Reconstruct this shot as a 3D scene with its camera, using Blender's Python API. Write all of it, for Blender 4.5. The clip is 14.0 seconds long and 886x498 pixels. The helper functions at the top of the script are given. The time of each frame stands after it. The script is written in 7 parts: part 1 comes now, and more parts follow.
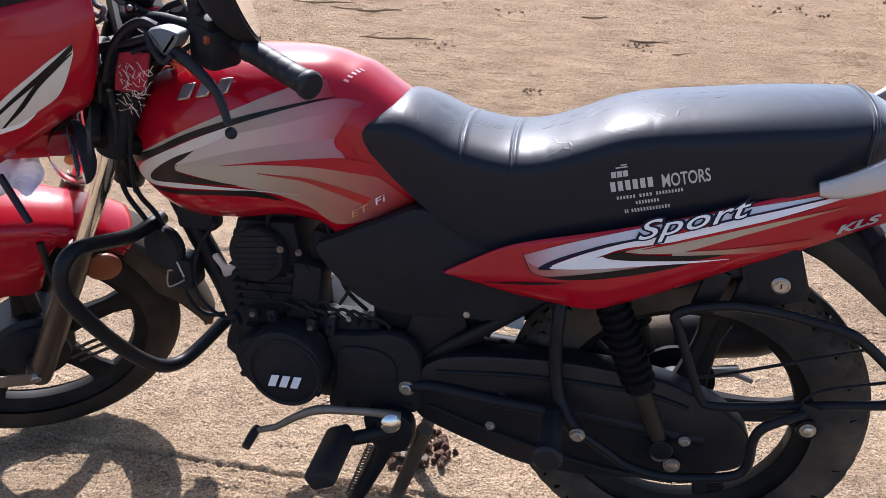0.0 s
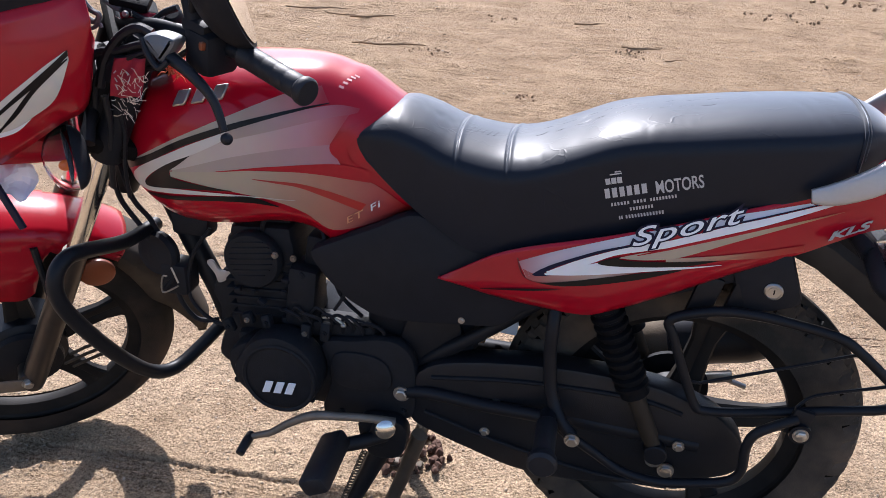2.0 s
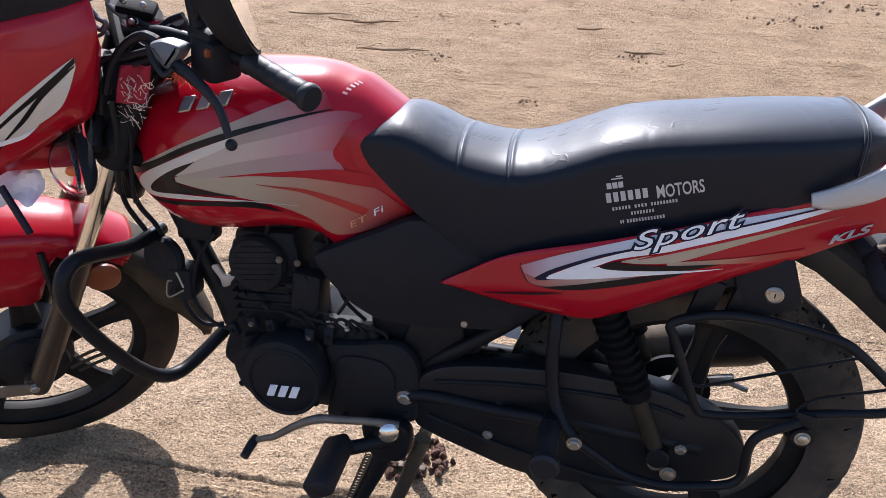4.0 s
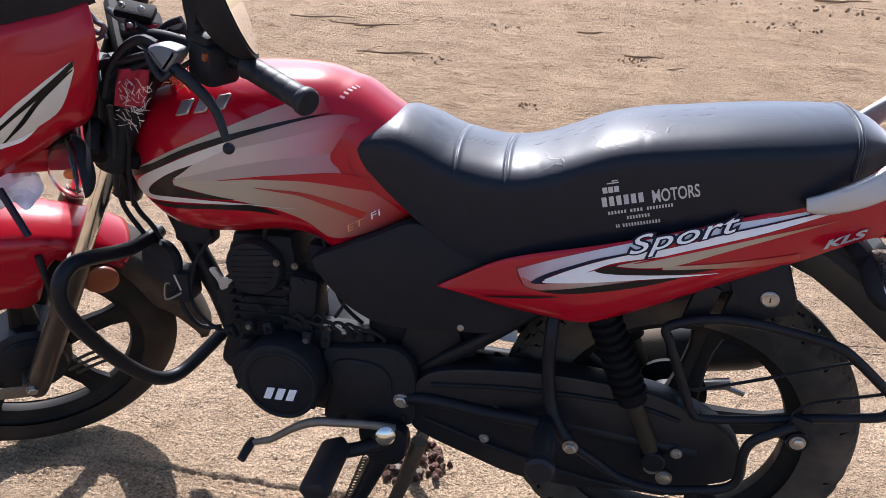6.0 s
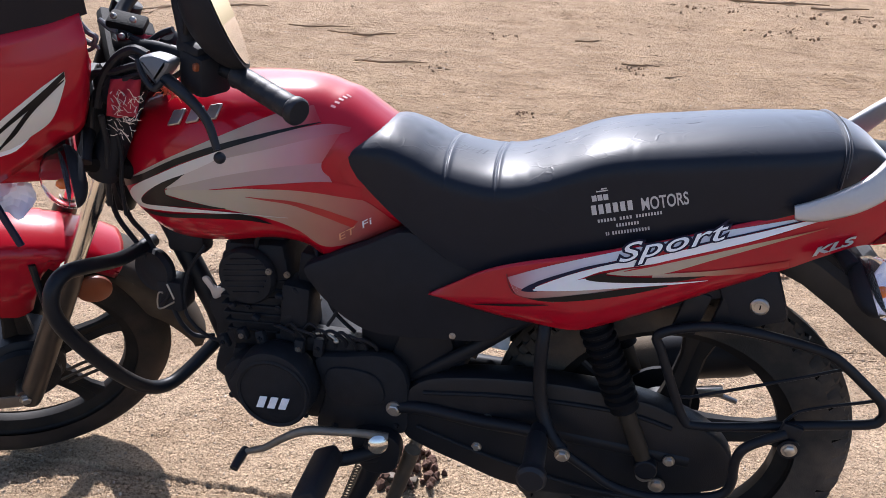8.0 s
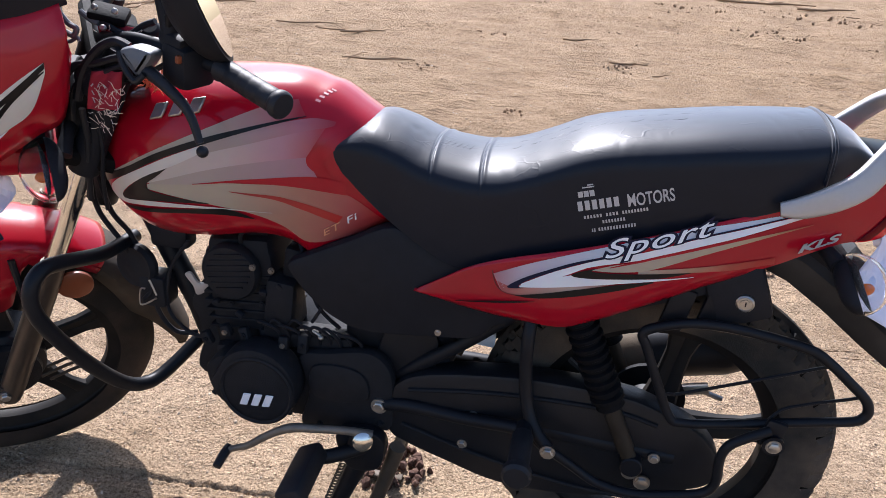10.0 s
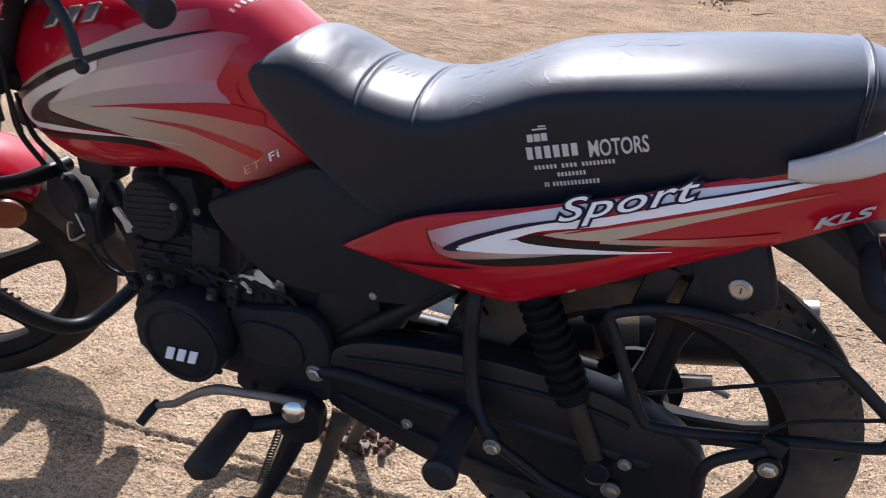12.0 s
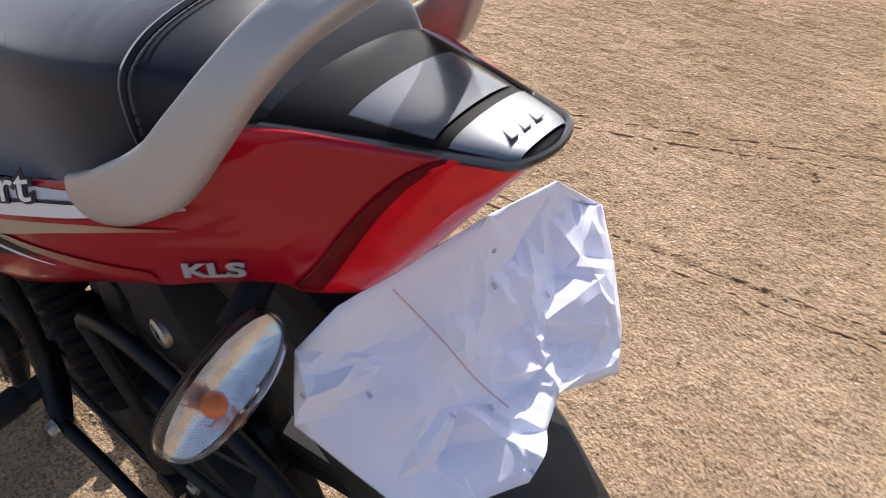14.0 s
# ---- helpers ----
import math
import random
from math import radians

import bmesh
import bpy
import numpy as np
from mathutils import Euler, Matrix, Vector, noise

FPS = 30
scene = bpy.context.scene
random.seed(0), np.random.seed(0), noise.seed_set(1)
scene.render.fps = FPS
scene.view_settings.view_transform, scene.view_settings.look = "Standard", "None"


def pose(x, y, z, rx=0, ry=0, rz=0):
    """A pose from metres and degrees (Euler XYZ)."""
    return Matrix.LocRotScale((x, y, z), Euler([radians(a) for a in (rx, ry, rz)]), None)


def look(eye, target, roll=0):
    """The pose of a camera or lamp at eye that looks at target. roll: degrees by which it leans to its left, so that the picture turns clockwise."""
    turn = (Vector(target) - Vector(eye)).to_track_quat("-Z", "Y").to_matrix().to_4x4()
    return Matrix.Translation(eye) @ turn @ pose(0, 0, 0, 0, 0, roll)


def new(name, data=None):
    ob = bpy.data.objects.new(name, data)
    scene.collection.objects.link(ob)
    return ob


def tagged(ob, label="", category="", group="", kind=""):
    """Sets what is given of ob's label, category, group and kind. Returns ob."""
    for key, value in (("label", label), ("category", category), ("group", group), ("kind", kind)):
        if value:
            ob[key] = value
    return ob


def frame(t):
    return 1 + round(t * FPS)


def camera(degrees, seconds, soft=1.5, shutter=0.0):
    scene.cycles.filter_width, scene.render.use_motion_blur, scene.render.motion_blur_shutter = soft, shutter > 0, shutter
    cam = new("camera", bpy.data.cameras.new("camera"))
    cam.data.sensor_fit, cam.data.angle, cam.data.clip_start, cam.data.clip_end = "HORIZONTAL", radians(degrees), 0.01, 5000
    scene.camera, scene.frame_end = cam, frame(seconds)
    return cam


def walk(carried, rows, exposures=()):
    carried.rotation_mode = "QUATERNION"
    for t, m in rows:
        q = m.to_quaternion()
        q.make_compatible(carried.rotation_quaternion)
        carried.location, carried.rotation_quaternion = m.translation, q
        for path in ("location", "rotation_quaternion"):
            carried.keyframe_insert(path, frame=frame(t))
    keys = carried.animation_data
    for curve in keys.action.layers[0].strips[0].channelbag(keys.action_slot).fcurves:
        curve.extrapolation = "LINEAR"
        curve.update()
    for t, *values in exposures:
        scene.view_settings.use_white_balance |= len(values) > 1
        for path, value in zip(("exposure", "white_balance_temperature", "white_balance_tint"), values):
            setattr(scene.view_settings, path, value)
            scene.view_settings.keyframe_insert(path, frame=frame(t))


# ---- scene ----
cam = camera(60.6, 14.0, soft=0.6, shutter=0.2)
PATH = [
    (0, (-0.195, -1.113, 1.091), (-0.549, 0.653, 0.222), 2.6),
    (0.5, (-0.198, -1.112, 1.092), (-0.554, 0.652, 0.219), 2.7),
    (1, (-0.199, -1.115, 1.091), (-0.545, 0.655, 0.226), 2.8),
    (1.5, (-0.201, -1.113, 1.092), (-0.539, 0.661, 0.232), 2.9),
    (2, (-0.198, -1.116, 1.093), (-0.535, 0.661, 0.237), 2.9),
    (2.5, (-0.196, -1.119, 1.094), (-0.528, 0.658, 0.239), 2.9),
    (3, (-0.196, -1.121, 1.094), (-0.539, 0.655, 0.241), 2.7),
    (5.5, (-0.191, -1.125, 1.1), (-0.542, 0.658, 0.265), 2.7),
    (6, (-0.189, -1.125, 1.099), (-0.539, 0.657, 0.261), 2.8),
    (6.5, (-0.184, -1.124, 1.1), (-0.525, 0.662, 0.267), 3.0),
    (7, (-0.179, -1.123, 1.102), (-0.522, 0.667, 0.277), 2.9),
    (7.5, (-0.177, -1.127, 1.103), (-0.521, 0.665, 0.284), 2.8),
    (8, (-0.175, -1.125, 1.101), (-0.528, 0.665, 0.283), 2.6),
    (10.5, (-0.171, -1.118, 1.09), (-0.487, 0.677, 0.267), 3.3),
    (11, (-0.154, -1.103, 1.074), (-0.451, 0.68, 0.218), 2.9),
    (11.2, (-0.148, -1.076, 1.064), (-0.426, 0.702, 0.192), 2.6),
    (11.5, (-0.129, -1.03, 1.061), (-0.519, 0.719, 0.172), 1.6),
    (12, (-0.013, -0.882, 1.035), (-0.544, 0.782, 0.061), 3.1),
    (12.2, (0.031, -0.835, 1.014), (-0.486, 0.814, 0.009), 3.9),
    (12.5, (0.073, -0.766, 1.002), (-0.397, 0.855, -0.072), 0.4),
    (13, (0.186, -0.622, 0.981), (-0.221, 0.971, -0.158), 0.4),
    (13.2, (0.229, -0.561, 0.986), (-0.157, 1.012, -0.186), 1.3),
    (13.4, (0.295, -0.489, 0.992), (-0.106, 1.06, -0.209), 1.0),
    (13.5, (0.335, -0.446, 0.99), (-0.087, 1.085, -0.225), 1.1),
    (13.6, (0.379, -0.405, 0.987), (-0.122, 1.096, -0.236), 1.4),
    (13.7, (0.42, -0.36, 0.989), (-0.198, 1.073, -0.261), 1.6),
    (13.8, (0.457, -0.332, 1.003), (-0.329, 0.982, -0.284), -0.5),
    (13.9, (0.481, -0.298, 1.014), (-0.419, 0.918, -0.294), -1.1),
    (14, (0.496, -0.258, 1.019), (-0.487, 0.879, -0.3), -2.2),
]
walk(cam, [(t, look(eye, target, roll)) for t, eye, target, roll in PATH],
     exposures=[(0.0, 0.83, 5860, 13), (11.0, 0.83, 5860, 13), (12.5, 0.88, 6000, 12), (13.0, 0.82, 6450, 10), (13.5, 0.68, 6500, 10), (14.0, 0.58, 6500, 10)])

# ---- light ----
SUN_ELEVATION, SUN_TURN = 46.0, 24.0   # the sun stands behind the motorcycle, a little towards its front
sun_way = Vector((-math.sin(radians(SUN_TURN)) * math.cos(radians(SUN_ELEVATION)),
                  math.cos(radians(SUN_TURN)) * math.cos(radians(SUN_ELEVATION)), math.sin(radians(SUN_ELEVATION))))
world = bpy.data.worlds.new("sky")
scene.world = world
world.use_nodes = True
wn = world.node_tree
sky = wn.nodes.new("ShaderNodeTexSky")
sky.sky_type, sky.sun_disc = "NISHITA", False
sky.sun_elevation, sky.sun_rotation = radians(SUN_ELEVATION), radians(-SUN_TURN)
sky.air_density, sky.dust_density = 1.0, 2.5
wn.links.new(sky.outputs[0], wn.nodes["Background"].inputs[0])
wn.nodes["Background"].inputs[1].default_value = 0.130
sun = new("sun", bpy.data.lights.new("sun", "SUN"))
sun.data.energy, sun.data.angle, sun.data.color = 5.0, radians(0.5), (1.0, 0.945, 0.90)
sun.matrix_world = look(sun_way * 30, (0, 0, 0))

# ---- materials ----


def material(name, colour, rough=0.5, metal=0.0, vary=0.12, scale=30.0, bump=0.0, bump_scale=300.0, coat=0.0,
             dust=0.0, dust_colour=(0.30, 0.23, 0.15), glass=0.0, ior=1.5, specular=0.5):
    m = bpy.data.materials.new(name)
    m.use_nodes = True
    t = m.node_tree
    b = t.nodes["Principled BSDF"]
    b.inputs["Roughness"].default_value, b.inputs["Metallic"].default_value = rough, metal
    b.inputs["Coat Weight"].default_value, b.inputs["Coat Roughness"].default_value = coat, 0.06
    b.inputs["Transmission Weight"].default_value, b.inputs["IOR"].default_value = glass, ior
    b.inputs["Specular IOR Level"].default_value = specular
    at = t.nodes.new("ShaderNodeTexCoord")
    n1 = t.nodes.new("ShaderNodeTexNoise")
    n1.inputs["Scale"].default_value, n1.inputs["Detail"].default_value = scale, 6
    t.links.new(at.outputs["Object"], n1.inputs["Vector"])
    mix = t.nodes.new("ShaderNodeMix")
    mix.data_type = "RGBA"
    mix.inputs["A"].default_value = (*[c * (1 - vary) for c in colour], 1)
    mix.inputs["B"].default_value = (*[min(1, c * (1 + vary)) for c in colour], 1)
    t.links.new(n1.outputs["Fac"], mix.inputs["Factor"])
    last = mix.outputs["Result"]
    if dust:
        n2 = t.nodes.new("ShaderNodeTexNoise")
        n2.inputs["Scale"].default_value, n2.inputs["Detail"].default_value = 9, 8
        t.links.new(at.outputs["Object"], n2.inputs["Vector"])
        r = t.nodes.new("ShaderNodeMapRange")
        r.inputs["From Min"].default_value, r.inputs["From Max"].default_value = 0.42, 0.75
        r.inputs["To Max"].default_value = dust
        t.links.new(n2.outputs["Fac"], r.inputs["Value"])
        m2 = t.nodes.new("ShaderNodeMix")
        m2.data_type = "RGBA"
        m2.inputs["B"].default_value = (*dust_colour, 1)
        t.links.new(r.outputs[0], m2.inputs["Factor"])
        t.links.new(last, m2.inputs["A"])
        last = m2.outputs["Result"]
        ra = t.nodes.new("ShaderNodeMapRange")
        ra.inputs["To Min"].default_value, ra.inputs["To Max"].default_value = rough, min(1.0, rough + 0.35)
        t.links.new(r.outputs[0], ra.inputs["Value"])
        t.links.new(ra.outputs[0], b.inputs["Roughness"])
    t.links.new(last, b.inputs["Base Color"])
    if bump:
        n3 = t.nodes.new("ShaderNodeTexNoise")
        n3.inputs["Scale"].default_value, n3.inputs["Detail"].default_value = bump_scale, 4
        t.links.new(at.outputs["Object"], n3.inputs["Vector"])
        bp = t.nodes.new("ShaderNodeBump")
        bp.inputs["Strength"].default_value, bp.inputs["Distance"].default_value = bump, 0.002
        t.links.new(n3.outputs["Fac"], bp.inputs["Height"])
        t.links.new(bp.outputs[0], b.inputs["Normal"])
    return m


def fade(name, stops, rough=0.40, coat=0.12, axis=0):
    """A printed sticker whose colour runs along one axis, from stop to stop (metres, colour)."""
    m = bpy.data.materials.new(name)
    m.use_nodes = True
    t = m.node_tree
    b = t.nodes["Principled BSDF"]
    b.inputs["Roughness"].default_value, b.inputs["Coat Weight"].default_value = rough, coat
    b.inputs["Coat Roughness"].default_value = 0.08
    at, sp = t.nodes.new("ShaderNodeTexCoord"), t.nodes.new("ShaderNodeSeparateXYZ")
    t.links.new(at.outputs["Object"], sp.inputs[0])
    r = t.nodes.new("ShaderNodeMapRange")
    r.inputs["From Min"].default_value, r.inputs["From Max"].default_value = stops[0][0], stops[-1][0]
    t.links.new(sp.outputs[axis], r.inputs["Value"])
    c = t.nodes.new("ShaderNodeValToRGB")
    span = stops[-1][0] - stops[0][0]
    while len(c.color_ramp.elements) < len(stops):
        c.color_ramp.elements.new(0.5)
    for e, (at_x, colour) in zip(c.color_ramp.elements, stops):
        e.position = (at_x - stops[0][0]) / span
        e.color = (*colour, 1)
    t.links.new(r.outputs[0], c.inputs[0])
    n = t.nodes.new("ShaderNodeTexNoise")
    n.inputs["Scale"].default_value, n.inputs["Detail"].default_value = 60, 5
    t.links.new(at.outputs["Object"], n.inputs["Vector"])
    x = t.nodes.new("ShaderNodeMix")
    x.data_type, x.blend_type = "RGBA", "MULTIPLY"
    x.inputs["Factor"].default_value = 0.12
    t.links.new(c.outputs[0], x.inputs["A"])
    t.links.new(n.outputs["Color"], x.inputs["B"])
    t.links.new(x.outputs["Result"], b.inputs["Base Color"])
    return m


def creased(m):
    """Fine grain and thin, patchy crease lines in vinyl."""
    t = m.node_tree
    at = t.nodes.new("ShaderNodeTexCoord")
    warp, mask, grain = (t.nodes.new("ShaderNodeTexNoise") for _ in range(3))
    for n, sc in ((warp, 14), (mask, 16), (grain, 900)):
        n.inputs["Scale"].default_value = sc
        t.links.new(at.outputs["Object"], n.inputs["Vector"])
    add = t.nodes.new("ShaderNodeVectorMath")
    add.operation = "MULTIPLY_ADD"
    add.inputs[1].default_value = (0.09, 0.09, 0.09)
    t.links.new(warp.outputs["Color"], add.inputs[0])
    t.links.new(at.outputs["Object"], add.inputs[2])
    v = t.nodes.new("ShaderNodeTexVoronoi")
    v.feature = "DISTANCE_TO_EDGE"
    v.inputs["Scale"].default_value = 34
    t.links.new(add.outputs[0], v.inputs["Vector"])
    line, patch = t.nodes.new("ShaderNodeMapRange"), t.nodes.new("ShaderNodeMapRange")
    line.inputs["From Max"].default_value = 0.07
    line.inputs["To Min"].default_value, line.inputs["To Max"].default_value = 1.0, 0.0
    patch.inputs["From Min"].default_value, patch.inputs["From Max"].default_value = 0.50, 0.75
    t.links.new(v.outputs["Distance"], line.inputs["Value"])
    t.links.new(mask.outputs["Fac"], patch.inputs["Value"])
    mul = t.nodes.new("ShaderNodeMath")
    mul.operation = "MULTIPLY"
    t.links.new(line.outputs[0], mul.inputs[0])
    t.links.new(patch.outputs[0], mul.inputs[1])
    both = t.nodes.new("ShaderNodeMath")
    both.operation = "MULTIPLY_ADD"
    both.inputs[1].default_value = 0.05
    t.links.new(grain.outputs["Fac"], both.inputs[0])
    t.links.new(mul.outputs[0], both.inputs[2])
    bp = t.nodes.new("ShaderNodeBump")
    bp.inputs["Strength"].default_value, bp.inputs["Distance"].default_value = 0.35, 0.0006
    t.links.new(both.outputs[0], bp.inputs["Height"])
    t.links.new(bp.outputs[0], t.nodes["Principled BSDF"].inputs["Normal"])


RED = material("red_paint", (0.35, 0.002, 0.014), 0.30, 0.0, 0.08, 14, coat=0.55, dust=0.01, specular=0.10)
BLACK = material("black_paint", (0.008, 0.009, 0.012), 0.45, 0.0, 0.3, 25, dust=0.02, specular=0.20)
PLASTIC = material("black_plastic", (0.013, 0.014, 0.018), 0.56, 0.0, 0.25, 40, bump=0.2, bump_scale=900, dust=0.02, specular=0.16)
ENGINE = material("engine_black", (0.012, 0.013, 0.016), 0.58, 0.0, 0.4, 60, bump=0.35, bump_scale=600, dust=0.02, specular=0.15)
RUBBER = material("rubber", (0.022, 0.022, 0.021), 0.8, 0.0, 0.3, 50, bump=0.4, bump_scale=400, dust=0.6, dust_colour=(0.18, 0.135, 0.095), specular=0.2)
# dust-free tread grooves, with the shade of their depth put into the colour
GROOVE_SHADE = material("shaded_groove_rubber", (0.004, 0.004, 0.004), 0.9, 0.0, 0.2, 50, specular=0.05)
RUBBER_FRONT = material("rubber_front", (0.016, 0.014, 0.013), 0.8, 0.0, 0.3, 50, bump=0.3, bump_scale=400, dust=0.7, dust_colour=(0.085, 0.058, 0.040), specular=0.2)
GRIP = material("grip_rubber", (0.011, 0.012, 0.016), 0.5, 0.0, 0.2, 80, bump=0.2, bump_scale=700, dust=0.03, specular=0.3)
VINYL = material("seat_vinyl", (0.0060, 0.0085, 0.0150), 0.42, 0.0, 0.2, 30, dust=0.0, specular=0.22)
VINYL_SHEEN = VINYL.node_tree.nodes["Principled BSDF"].inputs
VINYL_SHEEN["Sheen Weight"].default_value, VINYL_SHEEN["Sheen Roughness"].default_value = 0.85, 0.35
VINYL_SHEEN["Sheen Tint"].default_value = (0.85, 0.90, 1.0, 1)
creased(VINYL)
WHEEL = material("wheel_black", (0.007, 0.007, 0.008), 0.62, 0.0, 0.3, 25, dust=0.08, specular=0.18)
BOOT = material("boot_rubber", (0.004, 0.004, 0.005), 0.75, 0.0, 0.4, 50, bump=0.4, bump_scale=300, dust=0.03, specular=0.12)
CHROME = material("chrome", (0.75, 0.72, 0.66), 0.16, 1.0, 0.08, 40, dust=0.12)
STEEL = material("dull_steel", (0.45, 0.43, 0.40), 0.38, 1.0, 0.2, 80, bump=0.1, dust=0.2)
ALLOY = material("alloy_grey", (0.44, 0.41, 0.39), 0.42, 0.40, 0.06, 200, bump=0.12, bump_scale=1500)
LEVER = material("lever_grey", (0.20, 0.165, 0.13), 0.5, 0.5, 0.5, 35, bump=0.2, dust=0.25)
RUST = material("dusty_steel", (0.06, 0.046, 0.034), 0.6, 0.4, 0.3, 50, bump=0.3, dust=0.4)
SILVER_INK = material("silver_ink", (0.46, 0.46, 0.47), 0.45, 0.2, 0.15, 300)
WHITE_INK = material("white_ink", (0.80, 0.81, 0.84), 0.35, 0.0, 0.04, 100)
NAVY_INK = material("navy_ink", (0.006, 0.008, 0.030), 0.4, 0.0, 0.1, 100, specular=0.2)
BLACK_INK = material("black_ink", (0.006, 0.005, 0.006), 0.40, 0.0, 0.1, 100, coat=0.08, specular=0.2)
RED_INK = material("red_ink", (0.35, 0.003, 0.014), 0.36, 0.0, 0.1, 60, coat=0.3, specular=0.16)
CASE = material("case_black", (0.009, 0.010, 0.013), 0.40, 0.0, 0.4, 40, bump=0.2, bump_scale=500, dust=0.02, specular=0.25)
FORK = material("fork_grey", (0.060, 0.052, 0.047), 0.34, 0.75, 0.15, 60, dust=0.1)
LENS_RED = material("red_lens", (0.62, 0.002, 0.012), 0.22, 0.0, 0.35, 45, coat=0.25, specular=0.15)
LENS_DARK = material("dark_red_lens", (0.130, 0.001, 0.005), 0.30, 0.0, 0.5, 40, coat=0.08, specular=0.1)
ORANGE_INK = material("orange_ink", (0.66, 0.30, 0.16), 0.4, 0.0, 0.1, 100)
LENS_CLEAR = material("clear_lens", (0.95, 0.95, 0.95), 0.03, 0.0, 0.02, 30, glass=1.0, ior=1.22)
REFLECTOR = material("reflector", (0.72, 0.71, 0.70), 0.22, 0.9, 0.25, 90, bump=0.6, bump_scale=160)
AMBER = material("amber_plastic", (0.20, 0.045, 0.012), 0.4, 0.0, 0.15, 60)
GLASS_MIRROR = material("mirror_glass", (0.85, 0.86, 0.88), 0.03, 1.0, 0.01, 10)
PAPER = material("white_paper", (0.78, 0.77, 0.88), 0.75, 0.0, 0.04, 25, bump=0.45, bump_scale=40)
SCREEN = material("smoked_screen", (0.004, 0.006, 0.013), 0.16, 0.0, 0.1, 30, specular=0.22)
ROD = material("dirty_rod", (0.030, 0.024, 0.018), 0.6, 0.2, 0.3, 50, dust=0.1, specular=0.2)
CLOTH = material("red_cloth", (0.32, 0.012, 0.030), 0.8, 0.0, 0.25, 40, bump=0.5, bump_scale=900)
TINSEL = material("gold_tinsel", (0.70, 0.62, 0.55), 0.35, 0.5, 0.2, 80)
DUNG = material("dry_dung", (0.085, 0.040, 0.024), 0.9, 0.0, 0.4, 60, bump=0.9, bump_scale=200)
TWIG = material("dry_twig", (0.30, 0.185, 0.10), 0.85, 0.0, 0.35, 60, bump=0.5, bump_scale=200)
STRAW = material("pale_straw", (0.50, 0.38, 0.20), 0.8, 0.0, 0.2, 60)
TAIL_BLACK = material("tail_black", (0.003, 0.003, 0.004), 0.28, 0.0, 0.2, 40, specular=0.10)
FLAP = material("dusty_flap", (0.034, 0.026, 0.020), 0.7, 0.0, 0.3, 30, dust=0.25, specular=0.2)
GREY_TAIL = material("tail_grey", (0.16, 0.17, 0.19), 0.34, 0.4, 0.06, 100, coat=0.4)
GLOSS_BLACK = material("gloss_black", (0.012, 0.012, 0.014), 0.10, 0.0, 0.1, 40, coat=0.6)
PERCH = material("perch_grey", (0.13, 0.135, 0.145), 0.50, 0.2, 0.1, 60, bump=0.1)
HEAT = material("worn_chrome", (0.42, 0.41, 0.40), 0.42, 1.0, 0.15, 40, dust=0.25)

# ---- building blocks ----


